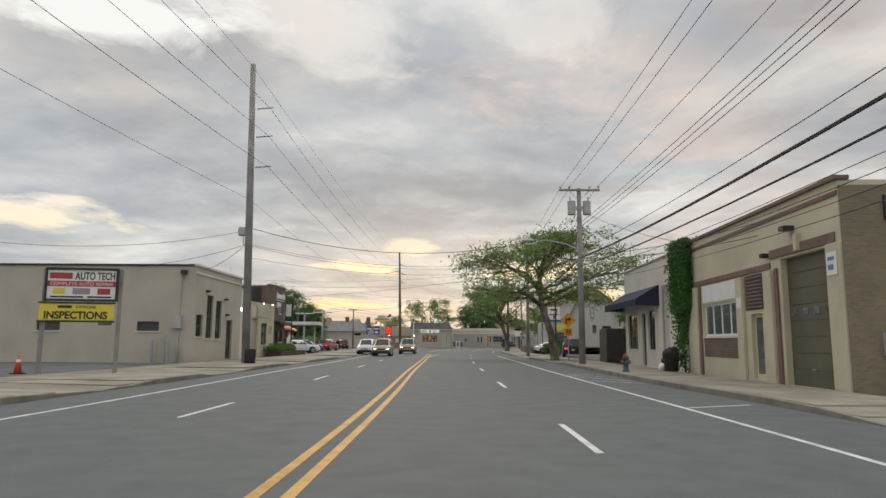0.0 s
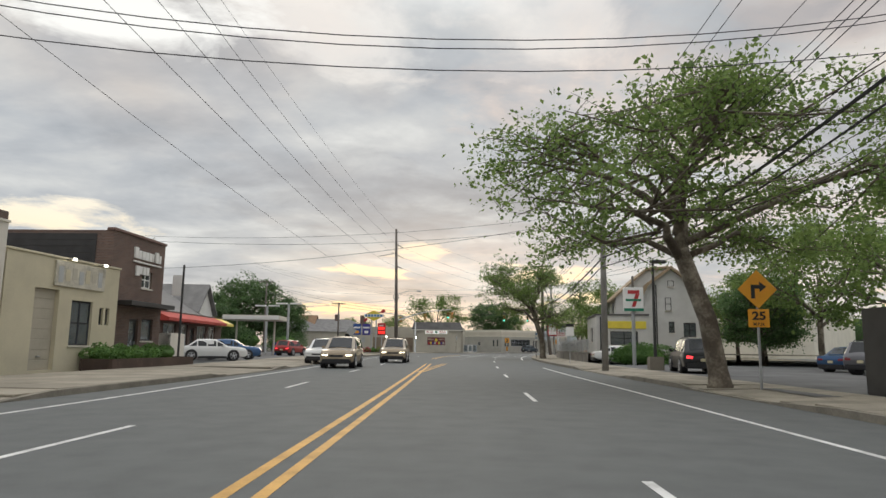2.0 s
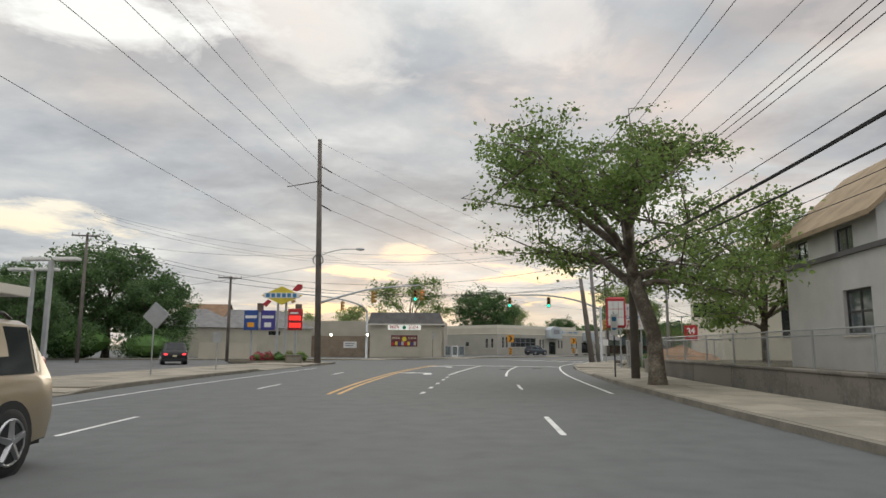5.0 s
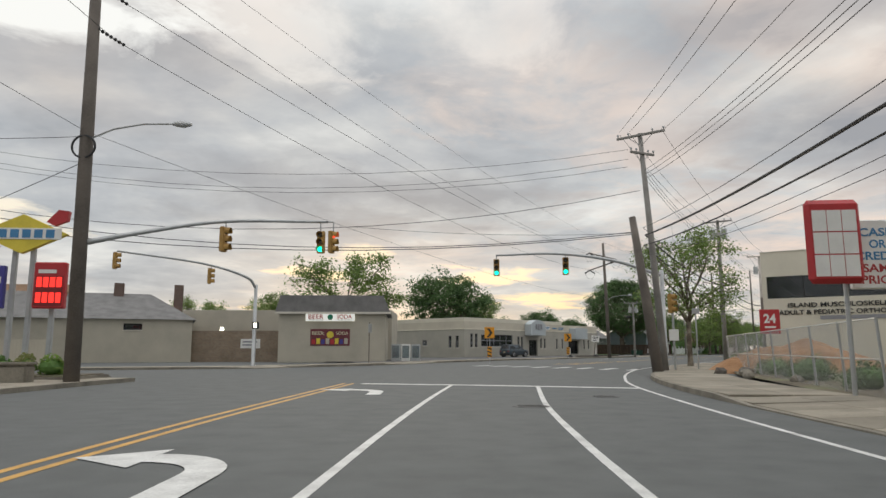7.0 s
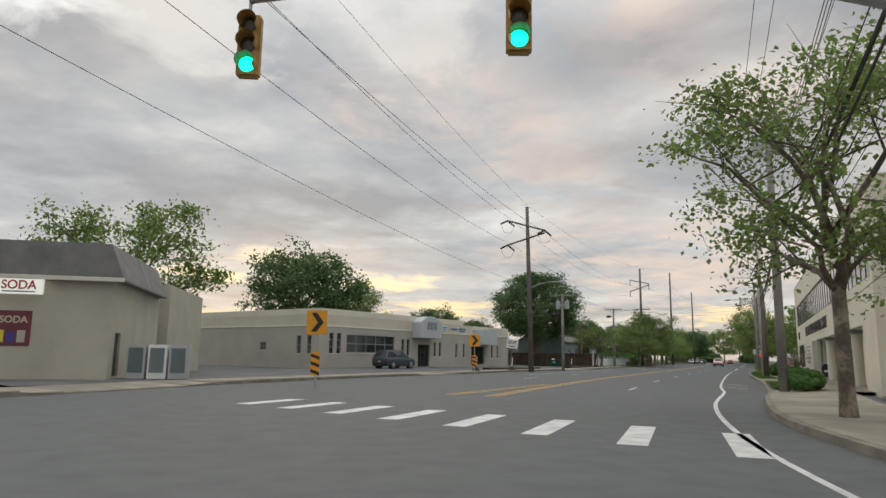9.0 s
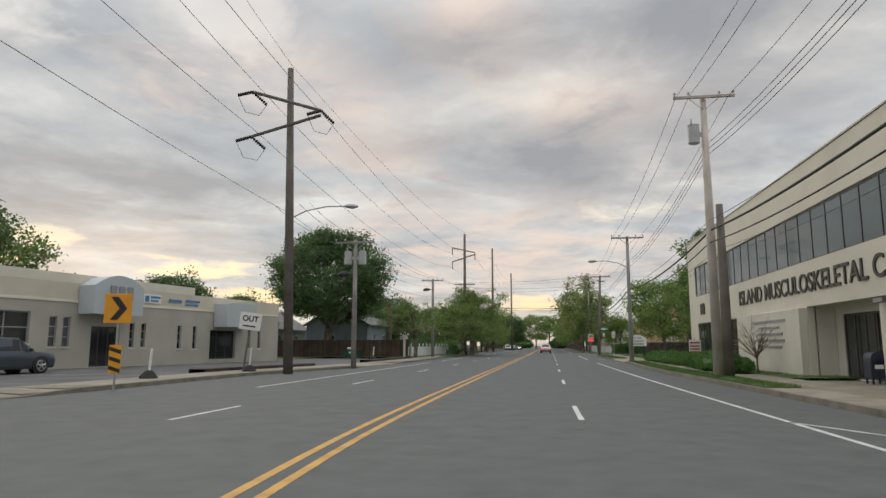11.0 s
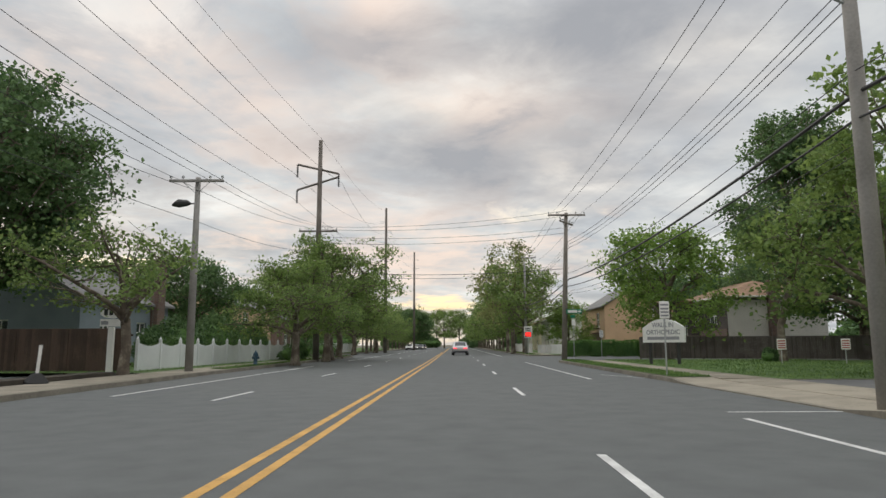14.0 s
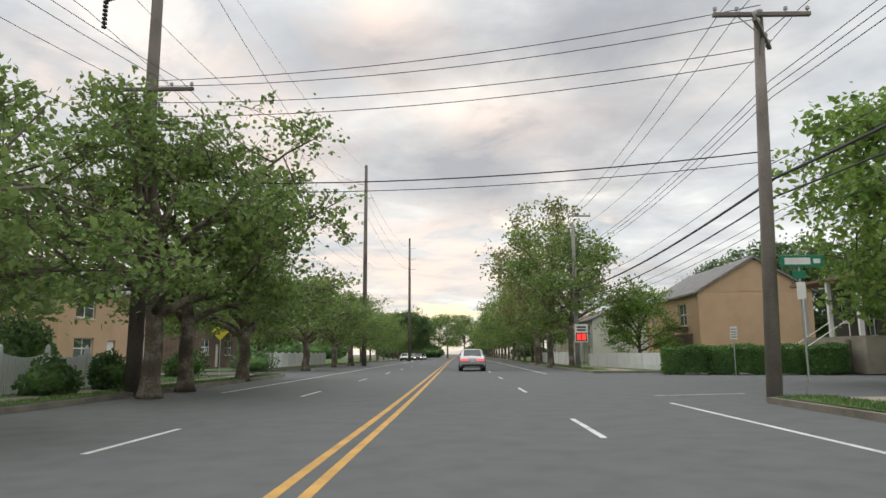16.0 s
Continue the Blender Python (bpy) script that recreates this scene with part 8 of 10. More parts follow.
smooth_faces(part("drum", tube(bmesh.new(), [(0, 0, 0), (0, 0, 0.1), (0, 0, 0.7), (0, 0, 0.82), (0, 0, 0.8)], [0.27, 0.3, 0.31, 0.28, 0.2], 16), BLACK, tc))
cone = thing("traffic_cone", "orange traffic cone beside the sign post", "traffic cone", m=pose(-14.75, 25.2, 0.1))
part("base", bevelled(-0.2, 0.2, -0.2, 0.2, 0, 0.04, 0.01), BLACK, cone)
smooth_faces(part("cone", cyl(bmesh.new(), 0, 0, 0.04, 0.72, 0.15, 0.03, 16), mat("cone_orange", (0.6, 0.09, 0.04), 0.6, 0.1, 3, 30, 0.02), cone))
part("collar", cyl(bmesh.new(), 0, 0, 0.45, 0.55, 0.085, 0.066, 16), SIGN_WHITE, cone)
NAVY_STEEL = mat("navy_steel", (0.016, 0.024, 0.05), 0.5, 0.15, 2, 30, 0.05)
mbx = thing("letter_box", "dark blue letter box beside the porch column", "letter box", m=pose(38.4, 179.5, 0.12, 0, 0, -33) @ Matrix.Scale(0.9, 4))
part("box", tube(bmesh.new(), [(0, -0.3, 0.95), (0, 0.3, 0.95)], 0.28, 16), NAVY_STEEL, mbx)
part("body", bevelled(-0.28, 0.28, -0.3, 0.3, 0.25, 0.95, 0.02), NAVY_STEEL, mbx)
for x in (-0.22, 0.22):
    for y in (-0.24, 0.24):
        part("leg", box(bmesh.new(), x - 0.03, x + 0.03, y - 0.03, y + 0.03, -0.1, 0.26), NAVY_STEEL, mbx)
plate(mbx, -0.15, 0.15, 0.6, 0.75, SIGN_WHITE, -0.301, 0.005, 0.001)
dmp = thing("dumpster", "dark green steel waste container with a pale bag on top", "waste container", m=pose(37.2, 234.8, 0.05, 0, 0, -38) @ Matrix.Scale(0.78, 4))
GREEN_STEEL = mat("green_steel", (0.012, 0.05, 0.03), 0.55, 0.2, 2, 30, 0.08)
part("body", prism(bmesh.new(), [(-1.1, 0.1), (1.1, 0.1), (1.25, 1.15), (-1.25, 1.15)], -0.7, 0.7), GREEN_STEEL, dmp)
part("lid", bevelled(-1.28, 1.28, -0.74, 0.74, 1.153, 1.22, 0.02), TRIM, dmp)
plate(dmp, -0.4, 0.3, 0.6, 1.0, SIGN_GREEN, -0.705, 0.01, 0.003, "label_plate")
bars(dmp, Matrix.Translation((0, -0.716, 0)), [(-0.3, 0.2, 0.75, 0.9)], SIGN_WHITE)
bm = bmesh.new()
bmesh.ops.create_icosphere(bm, subdivisions=2, radius=0.3)
bmesh.ops.scale(bm, vec=(1.2, 1, 0.6), verts=bm.verts)
bmesh.ops.translate(bm, vec=(-0.5, 0, 1.36), verts=bm.verts)
smooth_faces(part("bag", bm, SIGN_WHITE, dmp))
gbx = thing("glass_boxes", "pale vending boxes beside the drinks shop", "vending machine", m=pose(-5.3, 170.2, 0.1))
for i in range(3):
    bx = part("box", bevelled(i * 0.95, i * 0.95 + 0.85, 0, 0.8, 0, 1.6, 0.03), (CAN, SIGN_WHITE, CAN)[i], gbx)
    part("door_glass", bevelled(i * 0.95 + 0.1, i * 0.95 + 0.75, -0.02, -0.004, 0.3, 1.45, 0.005), GLASS, bx)
canopy = thing("petrol_canopy", "petrol station canopy on posts over the pumps", "canopy", m=pose(-26.6, 106.5, 0.0, 0, 0, 8) @ Matrix.Diagonal((0.62, 0.7, 0.86, 1.0)))
part("roof", bevelled(-5, 5, -4, 4, 4.6, 5.2, 0.05), PALE, canopy)
part("fascia", bevelled(-5.05, 5.05, -4.05, -4.002, 4.62, 5.1, 0.02), WHITE, canopy, "white fascia band")
for x in (-3.5, 3.5):
    part("post", bevelled(x - 0.15, x + 0.15, -0.15, 0.15, -0.1, 4.6, 0.02), PALE, canopy)
    part("pump", bevelled(x - 0.4, x + 0.4, 0.6, 1.2, 0.0, 1.7, 0.05), SIGN_BLUE, canopy)
for x, y in ((-24.5, 112), (-29, 117), (-36, 113)):
    l_ = thing("forecourt_lamp", "pale forecourt lamp with two flat heads", "lamp post", "forecourt lamps", m=pose(x, y, 0))
    part("pole", bevelled(-0.12, 0.12, -0.12, 0.12, -0.1, 6.2, 0.02), CAN, l_)
    for s in (-1, 1):
        part("lamp_head", bevelled(s * 0.9 - 0.7, s * 0.9 + 0.7, -0.3, 0.3, 6.2, 6.38, 0.04), SIGN_WHITE, l_)

# ---- yards, lawns and lots ----
RIGHT_KERB_CLINIC = between(RIGHT_KERB, 164, 184)
slab("parking_lot", [(-13.2, 14), (-13.9, 38.5), (-45, 38.5), (-45, 8), (-12.9, 8)], 0.10, LOT, "worn asphalt lot before the workshop", "parking lot")
slab("parking_lot", [(9.2, 48.5), (9.0, 62), (8.6, 76), (12, 80), (30, 80), (40, 48)], 0.13, LOT, "store parking lot with cars", "parking lot")
slab("forecourt", [(-18.2, 80), (-18.4, 133), (-40, 136), (-60, 130), (-60, 80)], 0.03, LOT, "petrol station forecourt asphalt", "parking lot")
slab("parking_lot", [(-7, 163), (-3.5, 164.5), (24, 205.5), (40, 226), (30, 236), (3, 200), (-12, 170)], 0.09, LOT, "office car park asphalt", "parking lot")
slab("vacant_lot", [(8.8, 114), (9.5, 124), (12.8, 137), (18, 150), (25, 160), (44, 148), (40, 112)], 0.12, EARTH, "bare earth of a cleared building plot", "ground")
slab("yard", [(9.05, 88), (9.05, 114), (42, 112), (42, 88)], 0.86, EARTH, "raised yard behind the retaining wall", "ground")


def lawn(line, d0, d1, y0, y1, z=0.155, seed=3, dens=9.0, blade=0.07):
    """Turf between two lines, with blades of grass on it."""
    a, b = shift(line, d0), shift(line, d1)
    idx = [i for i, p in enumerate(line) if y0 <= p.y <= y1]
    a, b = [a[i] for i in idx], [b[i] for i in idx]
    solo("lawn", ribbon(bmesh.new(), a, b, z), TURF, "mown green grass verge", "lawn", kind="structure")
    rng = np.random.default_rng(seed)
    area = sum((p - q).length for p, q in zip(a, a[1:])) * abs(d1 - d0)
    n = int(min(26000, area * dens * 10))
    i = rng.integers(0, len(a) - 1, n)
    u, w = rng.random(n), rng.random(n)
    A = np.array([tuple(p) for p in a])
    B = np.array([tuple(p) for p in b])
    P = (A[i] * (1 - u)[:, None] + A[i + 1] * u[:, None]) * (1 - w)[:, None] + (B[i] * (1 - u)[:, None] + B[i + 1] * u[:, None]) * w[:, None]
    t = rng.normal(0, 0.35, (n, 2))
    hgt = blade * rng.uniform(0.6, 1.5, n)
    s = rng.normal(0, 1, (n, 2))
    s *= (0.012 / (np.linalg.norm(s, axis=1) + 1e-9))[:, None]
    v = np.zeros((n, 3, 3))
    v[:, 0, :2], v[:, 1, :2], v[:, 2, :2] = P - s, P + s, P + t * hgt[:, None]
    v[:, :2, 2], v[:, 2, 2] = z, z + hgt
    me = bpy.data.meshes.new("grass")
    me.from_pydata(v.reshape(-1, 3).tolist(), [], (np.arange(n)[:, None] * 3 + [0, 1, 2]).tolist())
    me.materials.append(GRASS)
    tagged(new("grass", me), "short green grass blades on the verge", "grass", kind="stuff")


for y0, y1 in ((197, 207), (213.5, 231)):
    bed = between(FAR_KERB, y0, y1)
    edge = ribbon(bmesh.new(), shift(bed, -2.25), shift(bed, -2.25), [0.1] * len(bed), [0.3] * len(bed))
    ribbon(edge, shift(bed, -2.25), shift(bed, -3.1), 0.3)
    ribbon(edge, shift(bed, -3.1), shift(bed, -3.1), [0.3] * len(bed), [0.05] * len(bed))
    solo("planting_bed", edge, mat("dark_mulch", (0.05, 0.042, 0.032), 0.95, 0.35, 1.2, 16, 0.6), "low bed of dark mulch along the car park edge", "planting bed", kind="structure")
lawn(RIGHT_KERB, 0.18, 1.35, 179.6, 209.5, 0.172, 5, 26)
lawn(RIGHT_KERB, 0.18, 1.35, 164.5, 174.4, 0.172, 25, 26)
lawn(RIGHT_KERB, 3.2, 6.2, 184, 209.0, 0.172, 6, 9)
yard(RIGHT_KERB_CLINIC, 3.2, 6.3, 0.15, "pavement", CONCRETE, "pale concrete apron before the clinic porch", "pavement")
lawn(RIGHT_KERB, 0.18, 1.5, 218, 242, 0.172, 7, 26)
lawn(RIGHT_KERB, 3.1, 17, 217, 242, 0.17, 8, 6)
lawn(RIGHT_KERB, 17, 60, 205, 242, 0.10, 18, 0.3)
lawn(FAR_KERB, -0.18, -1.0, 236, 270, 0.172, 9, 20)
lawn(FAR_KERB, -2.2, -14, 232, 268, 0.165, 10, 3)
lawn(FAR_KERB, -14, -70, 225, 268, 0.10, 19, 0.3)
RIGHT_FAR = smooth_line([(88.2, 260.8), (95, 271.0), (103, 283), (129, 322), (169, 382), (229, 472)])
LEFT_FAR = smooth_line([(73.5, 281), (90, 305.5), (110, 335), (150, 395), (220, 500)])
pavement(RIGHT_FAR, [(300, 303)], 3.0, "pavement", PAV)
pavement(LEFT_FAR, [(320, 323)], -3.0, "pavement", PAV)
def end_kerb(line, at, d0, d1):
    """A kerb stone row that closes the end of a pavement and its lawn along a side street."""
    a, b = shift(line, d0)[at], shift(line, d1)[at]
    t = (b - a).normalized()
    bm = box(bmesh.new(), 0, (b - a).length, -0.08, 0.08, -0.05, 0.155, facing((a.x, a.y), t))
    solo("kerb", bm, KERB, "worn concrete kerb along the side street", "kerb", kind="structure")


first_lawn = next(i for i, p in enumerate(RIGHT_KERB) if p.y >= 217)
end_kerb(RIGHT_KERB, first_lawn, 3.1, 17)
last_verge = max(i for i, p in enumerate(RIGHT_KERB) if p.y <= 209.5)
over = shift(RIGHT_KERB, 3.2), shift(RIGHT_KERB, 30)
slab("driveway", [tuple(over[0][last_verge]), tuple(over[1][last_verge]), tuple(over[1][first_lawn]), tuple(over[0][first_lawn])], 0.145, LOT, "dark asphalt drive beside the clinic hedge", "driveway")
end_kerb(RIGHT_FAR, 0, 0.0, 62)
end_kerb(LEFT_FAR, 0, 0.0, -62)
end_kerb(RIGHT_KERB, -1, 0.0, 40)
end_kerb(FAR_KERB, -1, 0.0, -70)
lawn(RIGHT_FAR, 0.2, 1.5, 262, 330, 0.16, 11)
lawn(RIGHT_FAR, 3.0, 60, 258, 420, 0.14, 12, 0.3)
lawn(LEFT_FAR, -0.2, -1.5, 282, 340, 0.16, 13)
lawn(LEFT_FAR, -3.0, -60, 280, 440, 0.14, 14, 0.3)

# ---- fences and walls ----


def board_fence(name, label, p, q, h, material, board=0.14, gap=0.006, posts=2.4, z=0.12, wave=False, caps=False):
    p, q = Vector(p), Vector(q)
    ln = (q - p).length
    t = thing(name, label, "fence", m=facing(p, q - p, z))
    n = int(ln / board)
    me = {}
    for i in range(n):
        hh = h
        if wave:
            hh = h - 0.16 * math.sin(math.pi * ((i * board) % posts) / posts)
        key = round(hh, 2)
        if key not in me:
            bm = bevelled(0, board - gap, -0.012, 0.012, 0.02, key, 0.006, 1)
            me[key] = bpy.data.meshes.new("board")
            bm.to_mesh(me[key])
            bm.free()
            me[key].materials.append(material)
        ob = new("board", me[key])
        ob.parent = t
        ob.matrix_local = Matrix.Translation((i * board, 0, 0))
    for i in range(int(ln / posts) + 1):
        part("post", bevelled(i * posts - 0.06, i * posts + 0.06, -0.07, 0.07, -0.15, h + (0.12 if caps else -0.03), 0.01), material, t)
        if caps:
            part("post_cap", tube(bmesh.new(), [(i * posts, 0, h + 0.12), (i * posts, 0, h + 0.18), (i * posts, 0, h + 0.28)], [0.09, 0.09, 0.01], 4), material, t)
    for zz in (0.3, h - 0.35):
        part("rail", box(bmesh.new(), 0, ln, 0.013, 0.05, zz, zz + 0.09), material, t)
    return t


board_fence("board_fence", "tall brown wooden board fence", (30.0, 245.9), (44.35, 236.1), 1.95, BROWN_WOOD, 0.15)
board_fence("picket_fence", "white vinyl picket fence with scalloped tops", (44.6, 236.3), (59.9, 258.6), 1.3, VINYL, 0.11, 0.03, 2.3, 0.14, True, True)
board_fence("board_fence", "dark grey wooden board fence behind the lawn", (82.8, 240.4), (98.5, 222.0), 1.75, GREY_WOOD, 0.15)
board_fence("vinyl_fence", "white solid vinyl fence at the far corner", (92.3, 257.8), (99.6, 272.6), 1.15, VINYL, 0.3, 0.004, 2.4, 0.12)
board_fence("vinyl_fence", "white vinyl fence along the far yards", (101.5, 276.0), (118, 301), 1.3, VINYL, 0.3, 0.004, 2.4, 0.12)
board_fence("vinyl_fence", "pale vinyl fence with lattice beside the side street", (73.0, 284.5), (90.0, 309.5), 1.5, VINYL, 0.3, 0.004, 2.4, 0.12, True)
board_fence("board_fence", "brown wooden fence behind the forecourt", (-30.5, 146.5), (-24.5, 147.5), 1.7, TAN, 0.2)


def chain_fence(p, q, h, label, panels=3.0, z=0.12, lean=0.0):
    p, q = Vector(p), Vector(q)
    ln = (q - p).length
    t = thing("chain_link_fence", label, "fence", m=facing(p, q - p, z) @ Matrix.Rotation(radians(lean), 4, "X"))
    for i in range(int(ln / panels) + 1):
        part("post", cyl(bmesh.new(), i * panels, 0, -0.15, h, 0.035, 0.035, 8), STEEL, t)
    for zz in (h - 0.03, 0.9):
        part("rail", tube(bmesh.new(), [(0, 0, zz), (ln, 0, zz)], 0.022, 6), STEEL, t)
    bm = bmesh.new()
    s = 0.11
    k = 0
    x = -h
    while x < ln:
        for sg in (1, -1):
            a0, a1 = (x, 0.0), (x + h, h)
            if sg < 0:
                a0, a1 = (x, h), (x + h, 0.0)
            xs0, xs1 = max(0, a0[0]), min(ln, a1[0])
            if xs1 > xs0:
                f = lambda xx: a0[1] + (a1[1] - a0[1]) * (xx - a0[0]) / h
                tube(bm, [(xs0, 0.01 * sg, f(xs0)), (xs1, 0.01 * sg, f(xs1))], 0.003, 3, False)
        x += s
    part("mesh", bm, STEEL, t, "thin steel wire mesh")
    return t


chain_fence((9.6, 122.0), (16.2, 145.6), 1.9, "sagging chain-link fence round the cleared plot", lean=-3)
chain_fence((9.6, 114.4), (14.8, 119.0), 1.9, "chain-link fence across the cleared plot")
chain_fence((9.15, 113.8), (9.15, 88.6), 1.1, "chain-link fence on the retaining wall", z=0.95)
ret = thing("retaining_wall", "stained grey concrete retaining wall of the raised yard", "wall", m=facing((8.98, 88.0), (0.003, 1), 0.0))
for i in range(6):
    part("wall_bay", bevelled(i * 4.35, i * 4.35 + 4.34, 0.0, 0.28, -0.1, 0.82, 0.015, 1), STONE, ret)
    part("coping", bevelled(i * 4.35, i * 4.35 + 4.34, -0.03, 0.33, 0.823, 0.92, 0.02, 1), STONE, ret)
mound = bmesh.new()
bmesh.ops.create_grid(mound, x_segments=46, y_segments=34, size=1)
for v in mound.verts:
    x, y = v.co.x, v.co.y
    k = max(0.0, 1 - x * x) * max(0.0, 1 - y * y)
    v.co = Vector((x * 4.4, y * 3.6, 1.9 * k**0.75 * (0.75 + 0.4 * noise.noise(Vector((x * 2.2, y * 2.2, 3)))) + 0.14 * noise.noise(Vector((x * 9, y * 9, 1))) * min(1, k * 4) - 0.12))
solo("soil_mound", mound, RUST, "mound of orange-brown excavated soil", "soil mound", m=pose(18.6, 142.6, 0.12, 0, 0, -30))
for i in range(16):
    a, b = random.random(), random.random()
    rk = bmesh.new()
    bmesh.ops.create_icosphere(rk, subdivisions=2, radius=0.14 + 0.16 * random.random())
    for v in rk.verts:
        v.co *= 1 + 0.35 * noise.noise(v.co * 6 + Vector((i, i, 0)))
    solo("rubble", rk, (STONE, KERB, GREY_WOOD)[i % 3], "lump of rubble on the cleared plot", "rubble", "rubble", m=pose(10.6 + 5 * a, 121 + 16 * b + 4 * a, 0.16))

# ---- houses ----


def gable_house(label, p, d, w, dep, h, rise, wallm, roofm, front=(), left=(), right=(), z=0.15, siding=0.0, hip=False):
    """A house whose ridge runs along its front; hip: a roof that slopes at its ends too."""
    t = thing("house", label, "house", m=facing(p, d, z))
    F, R, B, L = shell(t, w, dep, -0.2, h, wallm, front=front, left=left, right=right)
    for side, ops in ((F, front), (L, left), (R, right)):
        for o in ops:
            if o[2] < 0.3:
                hinged_door(t, side, o, WHITE)
            else:
                window(t, side, o, 2 if o[1] - o[0] > 0.9 else 1, 2, WHITE, GLASS, 0.07)
    k = 0.4
    sl = rise / (dep / 2)
    if hip:
        bm = bmesh.new()
        e = 0.55
        low = [bm.verts.new((x, y, h)) for x, y in ((-e, -e), (w + e, -e), (w + e, dep + e), (-e, dep + e))]
        brim = [bm.verts.new((x, y, h + 0.18)) for x, y in ((-e, -e), (w + e, -e), (w + e, dep + e), (-e, dep + e))]
        ra, rb = bm.verts.new((dep / 2, dep / 2, h + rise)), bm.verts.new((w - dep / 2, dep / 2, h + rise))
        bm.faces.new(low[::-1])
        for i in range(4):
            bm.faces.new((low[i], low[(i + 1) % 4], brim[(i + 1) % 4], brim[i]))
        for f in ((brim[0], brim[1], rb, ra), (brim[1], brim[2], rb), (brim[2], brim[3], ra, rb), (brim[3], brim[0], ra)):
            bm.faces.new(f)
        part("roof", bm, roofm, t)
        for x0, x1, y0, y1 in ((-e, w + e, -e - 0.1, -e - 0.004), (-e, w + e, dep + e + 0.004, dep + e + 0.1), (-e - 0.1, -e - 0.004, -e, dep + e), (w + e + 0.004, w + e + 0.1, -e, dep + e)):
            part("gutter", bevelled(x0, x1, y0, y1, h + 0.04, h + 0.17, 0.01, 1), WHITE, t, "white rain gutter")
    else:
        for x in (0.0, w - 0.25):
            part("gable_wall", prism(bmesh.new(), [(0, h), (dep, h), (dep / 2, h + rise)], x, x + 0.25, swap), wallm, t)
        part("roof", prism(bmesh.new(), [(-k, h - k * sl + 0.05), (dep / 2, h + rise + 0.05), (dep + k, h - k * sl + 0.05), (dep + k, h - k * sl + 0.2), (dep / 2, h + rise + 0.24), (-k, h - k * sl + 0.2)], -0.3, w + 0.3, swap), roofm, t)
    if siding:
        bm = bmesh.new()
        z0 = 0.1
        n = int((h - z0) / siding)
        for i in range(n):
            for (m_, ln, ops) in ((F, w, front), (L, dep, left), (R, dep, right)):
                cuts = sorted({0.0, ln, *(c for o in ops for c in o[:2] if o[2] < z0 + (i + 1) * siding and o[3] > z0 + i * siding)})
                for a, b in zip(cuts, cuts[1:]):
                    if any(o[0] < (a + b) / 2 < o[1] and o[2] < z0 + (i + 1) * siding and o[3] > z0 + i * siding for o in ops):
                        continue
                    zz = z0 + i * siding
                    vs = [bm.verts.new(m_ @ Vector(c)) for c in ((a, -0.03, zz), (b, -0.03, zz), (b, -0.004, zz + siding), (a, -0.004, zz + siding), (a, -0.002, zz), (b, -0.002, zz))]
                    bm.faces.new((vs[0], vs[1], vs[2], vs[3]))
                    bm.faces.new((vs[0], vs[4], vs[5], vs[1]))
        part("siding", bm, wallm, t, "overlapping siding boards")["kind"] = "stuff"
        bm = bmesh.new()
        i = 0
        while not hip and h + i * siding < h + rise - siding:
            f = 1 - i * siding / rise
            for x in (-0.03, w + 0.004):
                a, b = dep / 2 - dep / 2 * f, dep / 2 + dep / 2 * f
                box(bm, x, x + 0.026, a, b, h + i * siding + 0.006, h + (i + 1) * siding)
            i += 1
        if not hip:
            part("siding", bm, wallm, t)["kind"] = "stuff"
    return t


rd, rn = (0.553, 0.833), (0.833, -0.553)
h1 = gable_house("peach sided raised ranch house with a bay window", (111.5, 276.2), (-rd[0], -rd[1]), 15.0, 9.2, 6.0, 2.7, PEACH_SIDING, SHINGLE, front=[(2.0, 3.0, 3.9, 5.2), (5.0, 6.0, 0.1, 2.2), (10.0, 12.1, 3.4, 5.3), (9.4, 12.6, 0.8, 1.9)], siding=0.2)
trim(h1, "brick_band", Matrix.Identity(4), 7.2, 13.4, -0.12, -0.035, 0.1, 2.7, BRICK)
trim(h1, "bay", Matrix.Identity(4), 9.7, 12.4, -0.75, -0.04, 3.15, 3.3, BRICK)
h2 = gable_house("dark house with a white columned porch", (103.0, 252.9), (-rd[0], -rd[1]), 15, 9, 5.3, 2.0, mat("dark_brown_siding", (0.06, 0.05, 0.045), 0.8, 0.15, 1.0, 25, 0.1), BROWN_SHINGLE, front=[(0.6, 1.5, 3.0, 4.4), (3.4, 4.4, 2.05, 4.2), (6.5, 7.8, 3.0, 4.4), (10.5, 12.6, 3.0, 4.5)], siding=0.2, hip=True)
trim(h2, "brick_band", Matrix.Identity(4), 8.2, 14.9, -0.12, -0.035, 0.0, 2.5, BRICK)
bm = bmesh.new()
for i in range(25):
    box(bm, 15.034, 15.056 + 0.006 * (i % 2), -0.03, 9.0, 0.12 + i * 0.2, 0.314 + i * 0.2)
part("side_cladding", bm, PALE_SIDING, h2, "pale overlapping boards on the end wall")["kind"] = "stuff"
part("chimney", bevelled(15.066, 15.6, 3.6, 4.5, -0.1, 6.9, 0.03), BRICK, h2, "narrow brick chimney")
part("porch_roof", bevelled(0.6, 8.4, -3.2, -0.66, 5.32, 5.5, 0.03), BROWN_SHINGLE, h2)
for x in (1.8, 4.6, 7.6):
    part("porch_column", bevelled(x - 0.12, x + 0.12, -3.0, -2.76, 2.0, 5.317, 0.02), WHITE, h2)
for i in range(10):
    part("step", bevelled(5.0, 6.6, -6.0 + i * 0.3, -2.98, -0.1, 0.2 + i * 0.18, 0.02), CONCRETE, h2)
